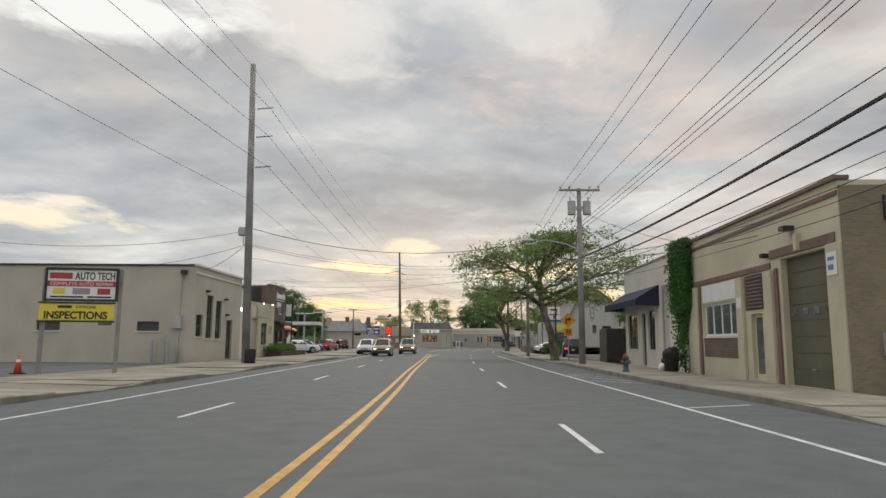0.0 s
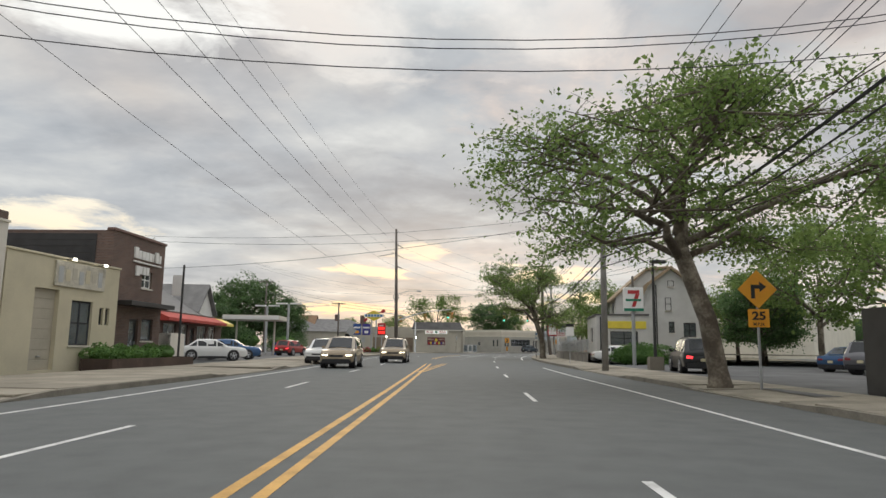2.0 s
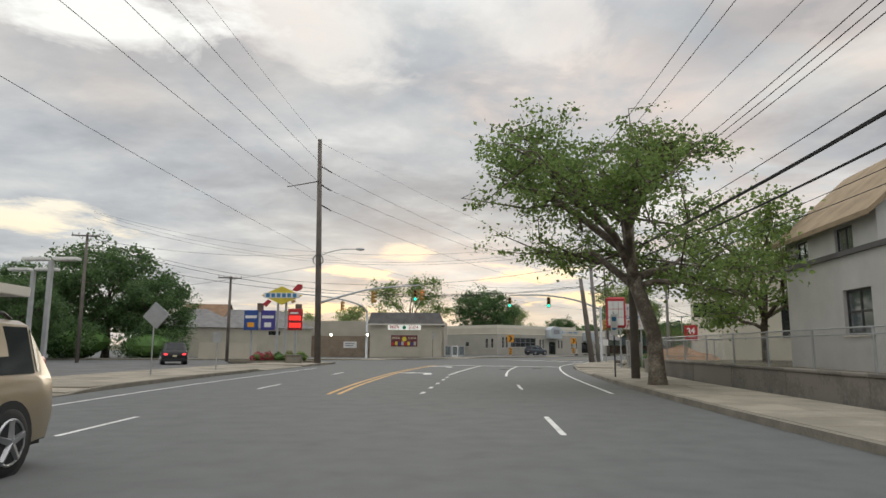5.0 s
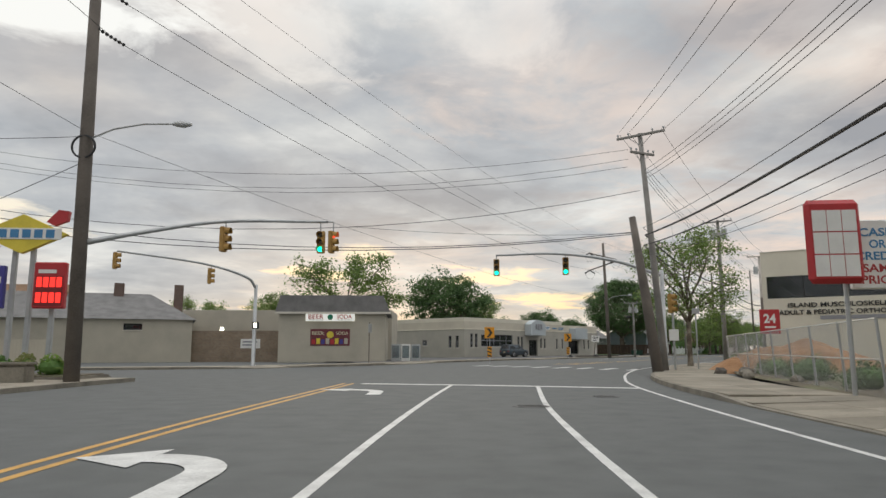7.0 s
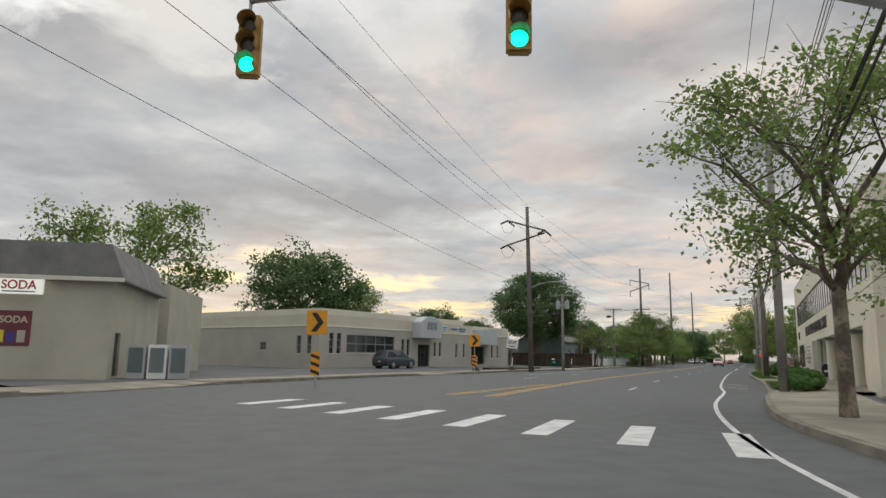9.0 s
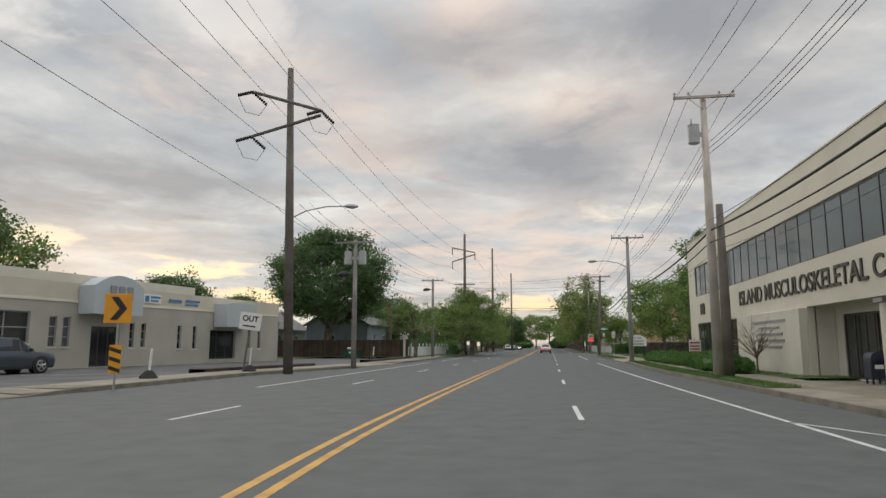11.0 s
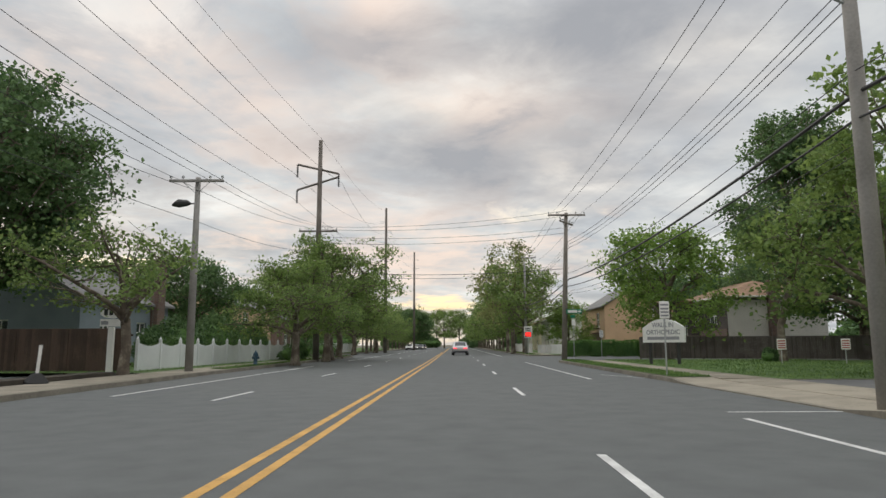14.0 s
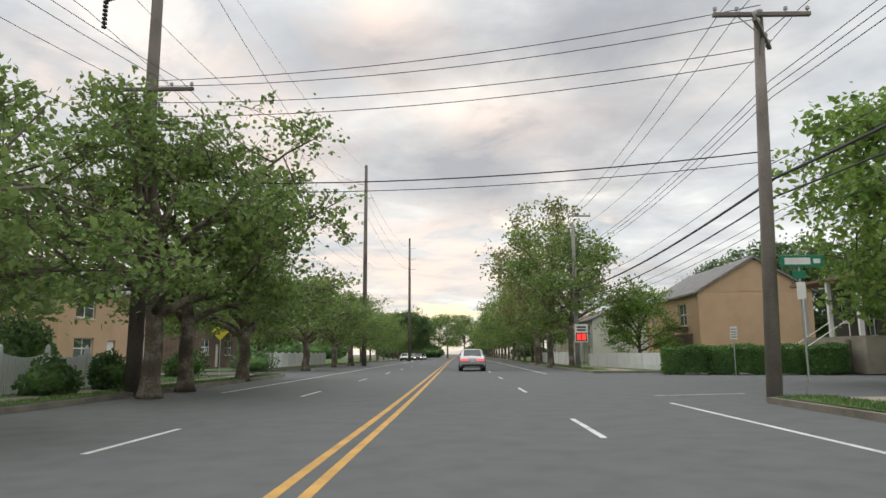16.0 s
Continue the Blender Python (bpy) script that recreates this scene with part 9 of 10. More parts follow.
part("porch_floor", bevelled(1.5, 8.0, -2.97, -0.05, -0.1, 2.0, 0.02), CONCRETE, h2)
for s in (4.95, 6.65):
    part("stair_rail", tube(bmesh.new(), [(s, -6.0, 0.1), (s, -6.0, 1.1), (s, -3.1, 2.9), (s, -3.0, 2.9), (s, -3.0, 2.0)], 0.035, 6), WHITE, h2)
gable_house("grey-roofed house far behind the lawn", (108, 232), (-rd[0], -rd[1]), 10, 9, 4.6, 2.6, WHITE, SHINGLE, front=[(2, 3.4, 1.2, 2.6), (6, 7.4, 1.2, 2.6)])
for i, (mt, rf) in enumerate(((PALE_SIDING, SHINGLE), (CREAM, BROWN_SHINGLE), (PALE_SIDING, SHINGLE))):
    q = Vector((116.5, 289.0)) + Vector(rd) * (15 * i) + Vector(rd) * 11
    gable_house("pale two-storey house along the far pavement", tuple(q), (-rd[0], -rd[1]), 11, 9, 5.2, 1.9, mt, rf, front=[(1.5, 2.7, 3.3, 4.6), (4.6, 5.6, 0.1, 2.2), (7.5, 9.4, 3.2, 4.7), (7.5, 9.4, 0.8, 2.0)])
hl = gable_house("blue-grey sided house with a brick chimney behind the fence", (43.0, 247.5), (0.62, 0.78), 10, 8.5, 4.0, 2.4, BLUE_SIDING, SHINGLE, front=[(2.0, 3.0, 1.3, 2.7), (6.0, 7.2, 1.3, 2.7)], left=[(3.0, 4.0, 1.3, 2.7)], siding=0.2)
part("chimney", bevelled(7.6, 8.6, -0.55, -0.02, -0.1, 7.2, 0.03), BRICK, hl)
gable_house("grey-green cottage behind the board fence", (31.0, 250.0), (0.62, 0.78), 11, 8, 3.4, 2.4, mat("grey_green_siding", (0.30, 0.33, 0.29), 0.75, 0.08, 0.8, 25, 0.05), SHINGLE, front=[(2.0, 3.2, 1.3, 2.6), (7, 8.2, 1.3, 2.6)], siding=0.2)
gable_house("peach and brick house with white windows behind the trees", (58.5, 270.0), (0.55, 0.83), 12, 9, 5.0, 2.0, PEACH_SIDING, SHINGLE, front=[(1.5, 3.5, 1.0, 2.2), (5, 6, 0.1, 2.1), (8, 10, 1.0, 2.2), (1.5, 3.5, 3.3, 4.5), (8, 10, 3.3, 4.5)])
gable_house("brick house with white window frames", (69.5, 289.0), (0.55, 0.83), 11, 9, 4.6, 2.2, BRICK, SHINGLE, front=[(1.5, 3.5, 1.2, 2.6), (5, 6, 0.1, 2.2), (7.5, 9.5, 1.2, 2.6)])
gable_house("tan house behind the petrol station", (-43, 168), (1, 0.1), 6, 8, 4.8, 2.4, TAN, BROWN_SHINGLE, front=[(1.0, 2.2, 2.9, 4.2), (3.6, 4.8, 2.9, 4.2)])
gable_house("brown house behind the store parking", (40, 62), (-0.1, -1), 12, 9, 4.5, 2.6, BRICK, SHINGLE, front=[(2, 3.2, 1.4, 2.8), (7, 8.2, 1.4, 2.8)])
shed = thing("metal_shed", "grey corrugated shed by the parking lot", "shed", m=pose(13.4, 47.6, 0.12, 0, 0, 3))
part("wall", bevelled(-2.2, 2.6, 0, 2.2, 0, 2.3, 0.03), DARK_METAL, shed, "dark fence-like shed wall")
for i in range(14):
    part("rib", box(bmesh.new(), -2.1 + i * 0.34, -2.02 + i * 0.34, -0.035, -0.003, 0.05, 2.25), DARK_METAL, shed)

# ---- cars ----
SILVER, BLACKP, WHITEP = paint("silver", (0.50, 0.50, 0.52), 0.7), paint("black", (0.018, 0.018, 0.02)), paint("white", (0.72, 0.72, 0.70), 0.0)
TANP, REDP, BLUEP, GREYP = paint("tan", (0.34, 0.27, 0.18), 0.25), paint("red", (0.32, 0.02, 0.02)), paint("blue", (0.04, 0.10, 0.22)), paint("grey", (0.16, 0.16, 0.17), 0.5)
SLATE = paint("slate", (0.055, 0.075, 0.095), 0.4)
car("suv_coupe", "silver coupe-backed SUV with glowing tail lights on the road", pose(86.9, 272.6, 0.0, 0, 0, heading(rd)), SILVER, "coupe", True, False, 4.9, 2.0, 1.7)
car("suv", "white SUV standing at the kerb", pose(-10.35, 75.2, 0.0, 0, 0, 184), WHITEP, "suv", False, False, 4.4, 1.8, 1.7)
car("suv", "tan SUV with lit head lights in the oncoming lane", pose(-7.5, 68.5, 0.0, 0, 0, 184), TANP, "suv", False, True, 4.6, 1.85, 1.75)
car("pickup_suv", "brown SUV with lit head lights in the oncoming lane", pose(-6.5, 82.0, 0.0, 0, 0, 184), TANP, "suv", False, True, 4.9, 1.95, 1.85)
car("sedan", "white sedan parked by the yard wall", pose(-17.9, 74.6, 0.12, 0, 0, -62), WHITEP, "sedan", False, False, 4.5, 1.75, 1.45)
car("suv", "dark blue car parked behind the white sedan", pose(-18.6, 79.6, 0.12, 0, 0, -75), BLUEP, "sedan", False, False, 4.5, 1.8, 1.5)
car("suv", "red SUV parked at the forecourt edge", pose(-21.5, 104, 0.03, 0, 0, -10), REDP, "suv", True, False, 4.5, 1.85, 1.7)
car("suv", "black SUV with glowing tail lights leaving by the side street", pose(-24.8, 128.5, 0.03, 0, 0, 27), BLACKP, "suv", True, False, 4.7, 1.9, 1.75)
car("suv", "black SUV with glowing tail lights at the store exit", pose(11.2, 65.5, 0.13, 0, 0, -6), BLACKP, "suv", True, False, 4.7, 1.9, 1.72)
car("sedan", "white car parked by the store hedge", pose(11.3, 86.3, 0.13, 0, 0, -88), WHITEP, "sedan", False, False, 4.4, 1.75, 1.42)
car("sedan", "blue car parked at the far side of the lot", pose(21.5, 70.5, 0.13, 0, 0, -60), BLUEP, "sedan", False, False, 4.3, 1.75, 1.45)
car("suv", "grey SUV parked in the store lot", pose(21.0, 66.5, 0.13, 0, 0, -58), GREYP, "suv", False, False, 4.5, 1.85, 1.72)
car("suv", "white SUV with red tail lights parked in the store lot", pose(20.0, 62.0, 0.13, 0, 0, -56), WHITEP, "suv", True, False, 4.6, 1.88, 1.75)
car("suv", "black car with glowing tail lights in the store lot", pose(16.8, 55.6, 0.13, 0, 0, -25), BLACKP, "sedan", True, False, 4.6, 1.85, 1.5)
car("suv", "slate blue SUV parked before the office", pose(10.0, 202.4, 0.09, 0, 0, -42), SLATE, "suv", False, False, 4.7, 1.9, 1.78)
car("sedan", "white sedan parked in the drive by the porch", pose(103.5, 258.6, 0.14, 0, 0, 55), WHITEP, "sedan", False, False, 4.7, 1.8, 1.45)
car("sedan", "dark car far along the road with lit tail lights", pose(139, 351, 0, 0, 0, heading(rd)), REDP, "sedan", True, False, 4.5, 1.8, 1.5)
for i in range(5):
    q = Vector((124, 350)) + Vector(rd) * (8.5 * i)
    car("sedan", "distant car waiting in the oncoming lanes", pose(q.x + (2.6 if i % 2 else 0), q.y, 0, 0, 0, heading(rd) + 180), (WHITEP, GREYP, SILVER, BLACKP, WHITEP)[i], "sedan" if i % 2 else "suv", False, i in (1, 3), 4.5, 1.8, 1.5, "queue of oncoming cars")

# ---- trees and shrubs ----
plant_tree("plane_tree", tree_meshes(11, 9.7, 4.2, 7.9, 3.9, 11, 13, 7, 24, 0.11, 0.29, 0.5, (-0.3, 0.6), LEAF_PLANE, clump=0.66, even=0.22, thin=(150, 0.75), side=-0.9), "spreading plane tree with mottled trunk over the pavement", pose(8.15, 52.4, 0.12))
plant_tree("plane_tree", tree_meshes(23, 9.9, 3.8, 6.3, 2.9, 11, 12, 7, 22, 0.115, 0.29, 0.45, (-1.0, 0.4), LEAF_PLANE, clump=0.6, even=0.26, thin=(10, 0.55), side=-0.35, tilt=0.3), "leaning plane tree with open crown over the kerb", pose(6.15, 101.2, 0.12))
far_plane = tree_meshes(31, 10.5, 2.8, 5.4, 2.0, 9, 8, 6, 16, 0.17, 0.2, 0.6, (0, 0), LEAF_PLANE, clump=0.75, even=0.24)
far_plane_b = tree_meshes(32, 9.4, 2.4, 5.8, 1.9, 9, 8, 6, 16, 0.17, 0.21, 0.6, (0.3, 0.3), LEAF_PLANE, clump=0.75, even=0.24)
dark_tree = tree_meshes(37, 10.5, 2.4, 5.0, 1.2, 12, 9, 7, 25, 0.18, 0.3, 0.6, (0, 0), LEAF_DARK, clump=0.85)
bright_tree = tree_meshes(41, 8.0, 1.8, 4.2, 1.0, 10, 8, 6, 20, 0.15, 0.2, 0.6, (0, 0), LEAF_BRIGHT, clump=0.75)
open_tree = tree_meshes(47, 9.3, 3.0, 4.3, 2.6, 10, 8, 6, 19, 0.1, 0.17, 0.6, (0.3, 0), LEAF_PLANE, clump=0.6, even=0.26)
lawn_tree = tree_meshes(83, 16.4, 4.6, 4.7, 4.6, 15, 10, 7, 26, 0.16, 0.24, 0.55, (0.9, -1.6), LEAF_DARK, clump=0.8, even=0.2)
young_tree = tree_meshes(43, 9.5, 2.6, 3.9, 2.0, 9, 7, 5, 13, 0.14, 0.18, 0.8, (0, 0), LEAF_YOUNG)
plant_tree("maple_tree", tree_meshes(53, 15.2, 3.4, 8.0, 3.5, 18, 13, 8, 25, 0.18, 0.5, 0.5, (0, 0), LEAF_DARK, clump=0.95, even=0.09), "huge dense dark maple behind the board fence", pose(36.5, 242.5, 0.1))
low_street = tree_meshes(62, 7.1, 2.2, 5.4, 1.9, 11, 9, 6, 19, 0.13, 0.3, 0.5, (0, 0), LEAF_PLANE, clump=0.65, even=0.24)
street = tree_meshes(61, 9.6, 2.6, 6.0, 1.9, 12, 9, 6, 19, 0.135, 0.28, 0.5, (0, 0), LEAF_PLANE, clump=0.65, even=0.24)
for me, x, y, a, s in ((low_street, 54.7, 243.4, 20, 0.84), (street, 60.3, 251.8, 140, 1.0), (street, 62.0, 255.0, 250, 0.95), (low_street, 66.3, 263.0, 100, 1.0), (low_street, 77.0, 282.5, 70, 1.0), (street, 84.0, 293.0, 200, 0.8), (low_street, 90.0, 302.0, 310, 1.1)):
    plant_tree("plane_tree", me, "plane tree of the street row, thick trunk and low crown", pose(x, y, 0.12, 0, 0, a) @ Matrix.Scale(s, 4), "street row trees")
for i in range(15):
    u = 10.5 * i
    for line, side, base in ((RIGHT_FAR, 1.0, 46), (LEFT_FAR, -1.0, 34)):
        p = part_line(line, base + u, base + u + 3)[0]
        me = (far_plane, far_plane_b, street)[(i * 2 + (side > 0)) % 3]
        plant_tree("plane_tree", me, "plane tree of the far street row", pose(p.x + 0.83 * side * 1.2, p.y - 0.55 * side * 1.2, 0.1, 0, 0, (i * 77 + side * 40) % 360) @ Matrix.Scale(0.88 + 0.05 * ((i * 7) % 5) + (0.12 if side > 0 else -0.1), 4), "far street row trees")
plant_tree("street_tree", tree_meshes(71, 6.2, 2.1, 3.6, 2.4, 9, 6, 4, 14, 0.12, 0.2, 0.6, (-0.8, 0), LEAF_PLANE, clump=0.5, even=0.3, side=0.25), "low pollarded street tree with crooked limbs beside the sign", pose(43.6, 232.6, 0.12))
for me, x, y, a, s, lb in (
    (far_plane, 13.5, 109.5, 60, 0.9, "plane tree in the raised yard"), (far_plane, 27.0, 86, 0, 1.2, "dark tree behind the store"), (far_plane_b, 28.0, 74, 120, 1.3, "tree at the back of the parking lot"), (far_plane, 31.0, 64, 190, 1.25, "dark tree behind the parking lot"), (far_plane_b, 26.5, 103, 40, 0.95, "tree beside the gambrel house"), (dark_tree, 31.5, 109, 140, 1.0, "dark tree beyond the gambrel house"), (dark_tree, 24, 90, 40, 0.7, "dark tree beside the house"), (far_plane_b, 27, 52.5, 30, 1.15, "tree behind the shops"),
    (dark_tree, -44, 152, 30, 1.36, "dark tree beyond the petrol station"), (dark_tree, -37.5, 150.5, 160, 0.92, "dark tree beyond the petrol station"), (dark_tree, -50, 146, 250, 1.05, "dark tree beyond the petrol station"), (dark_tree, -44, 137, 90, 0.8, "dark tree beyond the petrol station"),
    (far_plane, -13.0, 197, 200, 1.4, "tree rising behind the drinks shop"), (dark_tree, 0.6, 216.0, 10, 1.36, "dark tree rising behind the office"), (far_plane, 6.6, 220.5, 80, 1.02, "tree rising behind the office"), (far_plane, -24, 201, 140, 0.9, "tree rising behind the long building"), (far_plane, -34, 196, 20, 0.8, "tree behind the long building"),
    (open_tree, 15.8, 150.6, 60, 1.0, "open-crowned tree with thin leaves beside the plot"), (dark_tree, 19, 236, 100, 0.85, "tree behind the office"), (dark_tree, 27.5, 247, 60, 0.75, "dark tree behind the office"),
    (far_plane, 70.0, 213.0, 20, 1.22, "tall green tree behind the clinic hedge"), (far_plane_b, 66.3, 214.6, 80, 0.85, "bright green tree beside the clinic"), (bright_tree, 85.2, 239.4, 150, 1.42, "rounded green tree behind the lawn sign"), (lawn_tree, 80.9, 227.3, 0, 1.0, "tall dark green tree on the lawn before the fence"), (dark_tree, 87.5, 219.5, 200, 1.3, "tall dark tree behind the lawn"), (dark_tree, 95, 229, 20, 1.2, "tall dark tree behind the fence"), (dark_tree, 108, 244, 70, 1.1, "dark tree by the porch house"),
    (young_tree, 98.6, 276.6, 30, 1.65, "tall plane with thin young leaves at the kerb"), (far_plane, 95.6, 270.6, 30, 1.18, "tall dense green tree at the far kerb"), (young_tree, 105.0, 286.0, 230, 1.4, "plane tree with young leaves at the far kerb"), (far_plane_b, 114.0, 296.0, 20, 1.2, "plane tree at the far kerb"),
    (bright_tree, 101.5, 268.5, 60, 0.85, "small green tree before the peach house"), (dark_tree, 124, 268, 60, 1.3, "dark tree behind the houses"), (dark_tree, 132, 280, 160, 1.3, "dark tree behind the houses"), (dark_tree, 118, 255, 260, 1.1, "dark tree behind the porch house"),
    (dark_tree, 52, 262, 20, 0.9, "dark tree in the yard"), (dark_tree, 46, 258, 120, 0.75, "dark tree in the yard"), (dark_tree, 68, 300, 20, 1.0, "dark tree in the yard"), (far_plane, 74, 296, 80, 0.9, "tree in the yard"), (dark_tree, 84, 318, 190, 1.1, "dark tree in the yard"),
    (far_plane_b, 196, 452, 10, 1.7, "tree closing the road's far end"), (far_plane, 204, 446, 60, 1.6, "tree closing the road's far end"), (far_plane_b, 212, 440, 110, 1.7, "tree closing the road's far end"), (far_plane, 188, 458, 160, 1.6, "tree closing the road's far end"), (dark_tree, 180, 464, 210, 1.6, "tree closing the road's far end"), (far_plane_b, 220, 434, 260, 1.7, "tree closing the road's far end"), (far_plane, 160, 420, 0, 1.5, "tree closing the road's far end"), (far_plane, 150, 400, 90, 1.3, "tree closing the road's far end"), (far_plane, 182, 424, 200, 1.5, "tree closing the road's far end"), (far_plane, 176, 385, 40, 1.3, "tree at the far kerb"), (dark_tree, 138, 372, 40, 1.2, "tree at the far kerb")):
    plant_tree("tree", me, lb, pose(x, y, 0.05, 0, 0, a) @ Matrix.Scale(s, 4))
bushd = (("store_hedge", "round clipped dark hedge before the store", pose(11.9, 81.8, 0.1, 0, 0, 14), 6.0, 2.6, 1.75, 15000, LEAF_HEDGE),)
for nm, lb, m_, sx, sy, sz, n_, mt in bushd:
    bush(nm, lb, m_, sx, sy, sz, 0.08, n_, mt, 8, 6)
for i, (s, w, hgt) in enumerate(((8.2, 4.4, 1.0), (11.8, 4.2, 1.0), (14.9, 4.0, 1.1), (3.6, 4.8, 1.05), (-0.6, 4.6, 1.0), (-4.2, 4.0, 0.95), (18.0, 3.4, 1.2), (20.6, 2.4, 1.1), (44.8, 3.0, 1.0), (48.5, 3.2, 1.0))):
    q = Vector((54.3, 203.4)) - Vector(rd) * s + Vector((-rn[0], -rn[1])) * (2.1 if s < 18 else 2.6)
    bush("clipped_hedge", "clipped rounded green hedge along the clinic lawn", pose(q.x, q.y, 0.12, 0, 0, heading(rd) + 90), w, 1.9, hgt, 0.07, 8200, LEAF_HEDGE, 20 + i, 4, "clinic hedges")
for i, (x, y, w, a) in enumerate(((90.4, 255.4, 2.5, -27), (92.1, 253.5, 2.5, -27), (93.7, 251.7, 2.5, -27), (95.3, 249.9, 2.3, -27))):
    bush("leafy_hedge", "square leafy hedge along the side street", pose(x, y, 0.12, 0, 0, a - 20), w, 1.5, 1.5, 0.08, 4600, LEAF_HEDGE, 50 + i, 3, "side street hedges", True)
for x, y, w, hgt, mt, lb in ((-44, 145.5, 12, 4.6, LEAF_DARK, "dense dark shrubbery beyond the petrol station"), (-36, 146.5, 8, 3.6, LEAF_DARK, "dense dark shrubbery beyond the petrol station"), (71.2, 277.8, 3.6, 1.7, LEAF_DARK, "dark clipped yard hedge"), (64.8, 268.5, 2.4, 1.8, LEAF_DARK, "dark shrub in the yard"), (57.6, 252.6, 1.8, 1.4, LEAF_DARK, "dark shrub at the fence end"), (59.6, 255.4, 1.6, 1.5, LEAF_DARK, "dark shrub at the fence end"), (80.5, 228.0, 1.6, 1.0, LEAF_DARK, "round dark shrub before the fence"), (48.0, 246.0, 4.2, 3.2, LEAF_DARK, "tall dark shrub behind the picket fence"), (51.2, 250.4, 4.4, 3.6, LEAF_DARK, "tall dark shrub behind the picket fence"), (54.2, 254.8, 4.4, 3.4, LEAF_DARK, "tall dark shrub behind the picket fence"), (56.8, 259.0, 4.0, 3.0, LEAF_DARK, "tall dark shrub behind the picket fence"), (190, 448, 16, 5, LEAF_DARK, "dense shrubs at the road's far end"), (206, 438, 16, 5, LEAF_DARK, "dense shrubs at the road's far end"), (178, 458, 16, 5, LEAF_DARK, "dense shrubs at the road's far end"), (222, 428, 16, 5, LEAF_DARK, "dense shrubs at the road's far end")):
    bush("shrub", lb, pose(x, y, 0.1), w, w * 0.8, hgt, 0.1 if w < 4 else 0.13 if w < 9 else 0.3 if w < 13 else 0.45, 2200 if w < 4 else 6500, mt, abs(int(x)), 4, "yard shrubs")
for i in range(8):
    for line, off in ((LEFT_FAR, -26), (RIGHT_FAR, 44)):
        p = shift(line, off)[min(len(line) - 1, 6 + i * 14)]
        bush("shrub", "tall dense shrubbery behind the far yards", pose(p.x, p.y, 0.1, 0, 0, 30 * i), 22, 12, 5.5, 0.5, 3600, LEAF_DARK, 300 + i, 4, "far shrubbery")
for i, (x, y, w, hgt) in enumerate(((10.3, 123.4, 1.3, 0.7), (10.9, 126.0, 1.6, 1.0), (11.9, 128.4, 1.2, 0.6), (12.2, 131.3, 1.8, 1.2), (13.2, 134.2, 1.4, 0.8), (13.7, 137.0, 1.7, 1.0), (14.9, 140.6, 1.4, 0.7), (11.4, 121.2, 1.5, 0.9))):
    bush("weed_clump", "scraggly weeds and saplings behind the chain-link fence", pose(x + 0.9, y, 0.05, 0, 0, 40 * i), w, w * 0.8, hgt, 0.07, 700, LEAF_DARK, 120 + i, 5, "plot weeds")
bush("clipped_hedge", "small dark clipped hedge at the porch drive", pose(32.2, 173.2, 0.12, 0, 0, 57), 1.9, 1.1, 0.75, 0.06, 3200, LEAF_HEDGE, 140, 4, "clinic hedges")
bush("purple_shrub", "dark purple-leaved shrub tree behind the hedge", pose(75.0, 210.5, 0.1), 5.0, 4.5, 4.6, 0.14, 4200, LEAF_PURPLE, 77, 6)
plt = thing("planter", "low timber planter before the cream shop", "planter", m=facing((-15.3, 57.0), (0.0, 1), 0.1))
for x0, x1, y0, y1 in ((0, 7.4, -0.9, -0.75), (0, 7.4, 0.35, 0.5), (0, 0.15, -0.749, 0.349), (7.25, 7.4, -0.749, 0.349)):
    part("sleeper", bevelled(x0, x1, y0, y1, -0.05, 0.45, 0.02), BROWN_WOOD, plt)
part("soil", box(bmesh.new(), 0.15, 7.25, -0.75, 0.35, 0, 0.38), EARTH, plt)
for i in range(5):
    bush("planter_shrub", "round green shrub in the timber planter", pose(-15.5, 57.9 + i * 1.4, 0.45), 1.5, 1.2, 0.85 - 0.08 * (i % 3), 0.07, 1100, LEAF_HEDGE, 90 + i, 3, "planter shrubs")
br = bmesh.new()
rr = np.random.default_rng(5)
tube(br, [(0, 0, -0.1), (0, 0, 0.9)], [0.06, 0.04], 6)
for i in range(26):
    a, e = rr.uniform(0, 6.28), rr.uniform(0.6, 1.3)
    d = Vector((math.cos(a) * math.cos(e), math.sin(a) * math.cos(e), math.sin(e)))
    p0 = Vector((0, 0, rr.uniform(0.6, 0.95)))
    p1 = p0 + d * rr.uniform(0.9, 1.9)
    tube(br, [p0, p0.lerp(p1, 0.5) + Vector(rr.normal(0, 0.06, 3)), p1], [0.022, 0.014, 0.004], 4)
    for k in range(3):
        q0 = p0.lerp(p1, rr.uniform(0.4, 0.9))
        tube(br, [q0, q0 + (d + Vector(rr.normal(0, 0.5, 3))) * 0.45], [0.008, 0.003], 3)
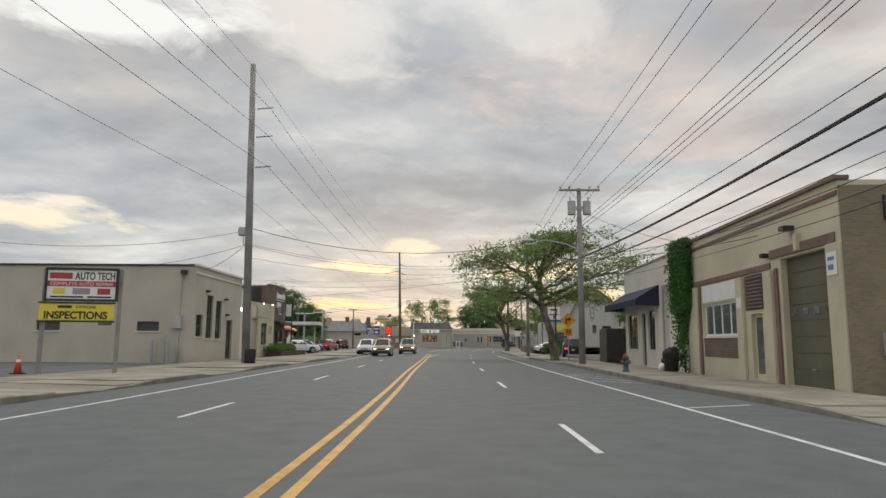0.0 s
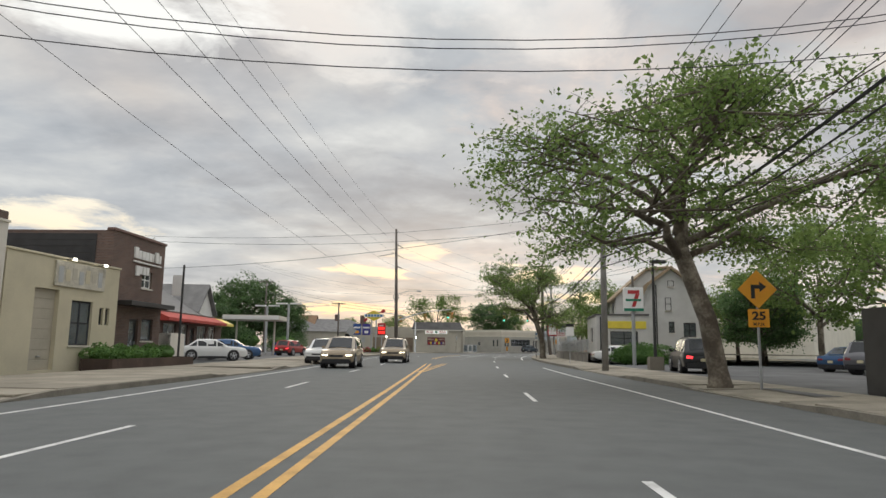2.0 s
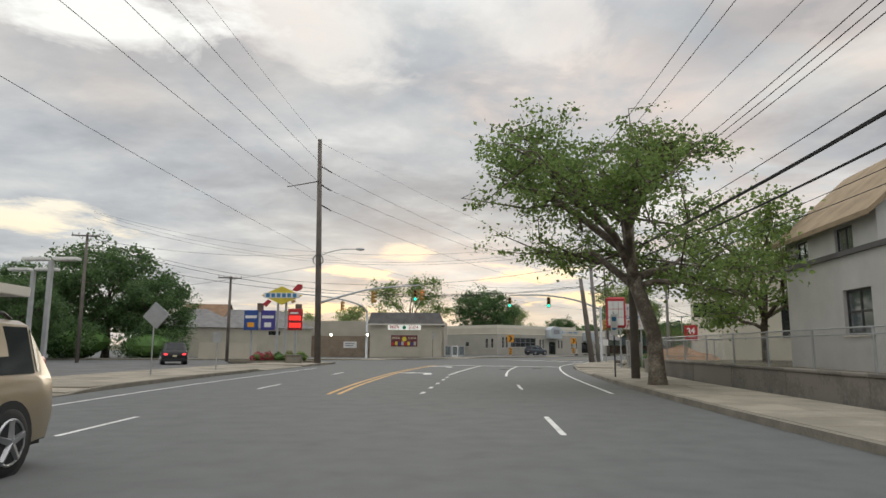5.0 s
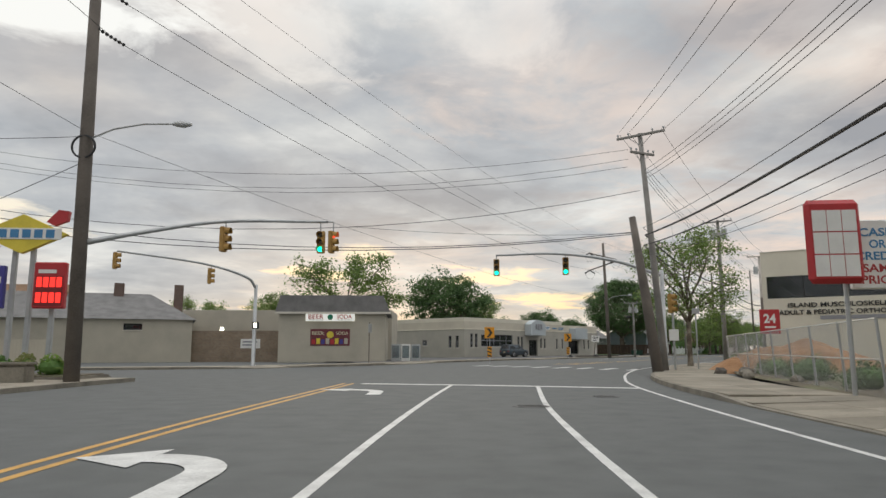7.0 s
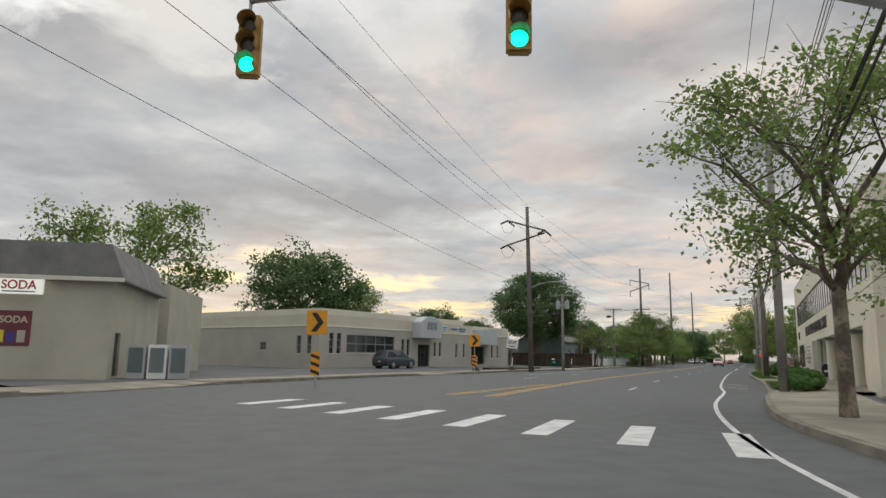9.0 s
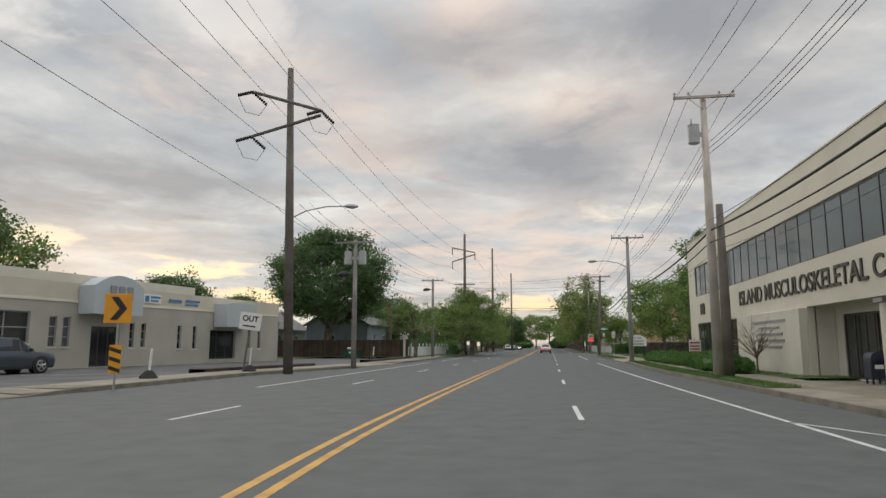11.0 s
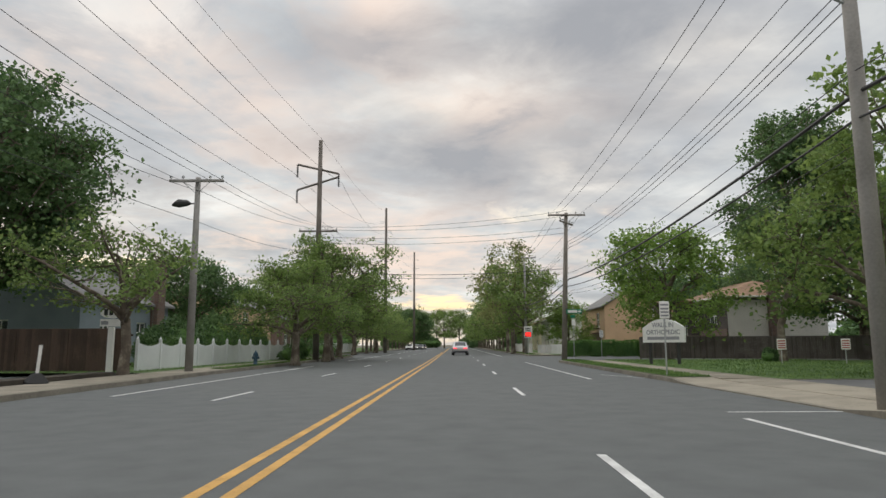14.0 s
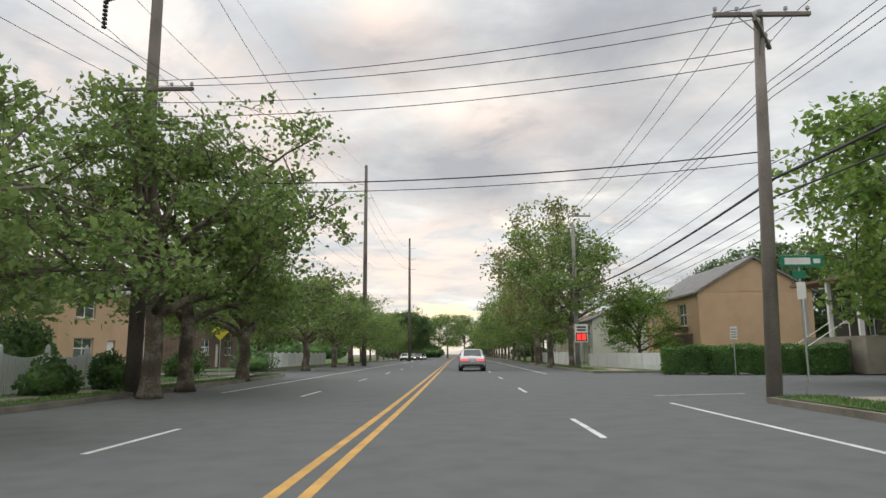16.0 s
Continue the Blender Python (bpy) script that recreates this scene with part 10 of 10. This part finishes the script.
solo("bare_shrub", br, BARK, "bare twiggy ornamental tree before the clinic panel", "shrub", m=pose(42.2, 187.4, 0.12))

# ---- paving slabs ----


def lay_slabs(walk_, line, inner, y0, y1, drops, across, step=1.52, first=0.16):
    """Concrete slabs along a pavement, each a piece of its own, with open joints between them."""
    sgn = 1 if inner > 0 else -1
    wide = (abs(inner) - first) / across
    key = bevelled(-wide / 2 + 0.007, wide / 2 - 0.007, -step / 2 + 0.008, step / 2 - 0.008, -0.05, 0.0, 0.008, 1)
    me = bpy.data.meshes.new("slab")
    key.to_mesh(me)
    key.free()
    me.materials.append(CONCRETE)
    run, s = 0.0, step / 2
    for p, q in zip(line, line[1:]):
        d = (q - p).length
        while s <= run + d:
            c = p.lerp(q, (s - run) / d)
            s += step
            if not y0 <= c.y <= y1:
                continue
            low = min([1.0] + [max(0.0, min(1.0, max(a - c.y, c.y - b) / 1.4)) for a, b in drops])
            zo = 0.03 + 0.12 * low
            t = (q - p).normalized()
            out = Vector((t.y, -t.x)) * sgn
            for k in range(across):
                w0 = first + wide * (k + 0.5)
                f = (w0 - 0.16) / (abs(inner) - 0.16)
                o = c + out * w0
                ob = new("slab", me)
                ob.parent = walk_
                ob.matrix_local = Matrix.Translation((o.x, o.y, zo + (0.15 - zo) * f + 0.012 + 0.003 * math.sin(s * 3.7 + k))) @ rot_z(heading(t)) @ Matrix.Rotation(-math.atan2(0.15 - zo, abs(inner)) * sgn, 4, "Y")
        run += d


lay_slabs(walk_right, RIGHT_KERB, 3.2, 14, 130, DROPS_R, 2)
lay_slabs(walk_right, RIGHT_KERB, 3.2, 130, 172, DROPS_R, 1)
lay_slabs(walk_right, RIGHT_KERB, 3.2, 172, 240, DROPS_R, 1, 1.52, 1.52)
lay_slabs(walk_left, between(LEFT_KERB, -20, 133), -5.2, 8, 126, DROPS_L, 3)
lay_slabs(walk_far, FAR_KERB, -2.2, 150, 236, DROPS_F, 1)
lay_slabs(walk_far, FAR_KERB, -2.2, 236, 268, DROPS_F, 1, 1.52, 1.03)
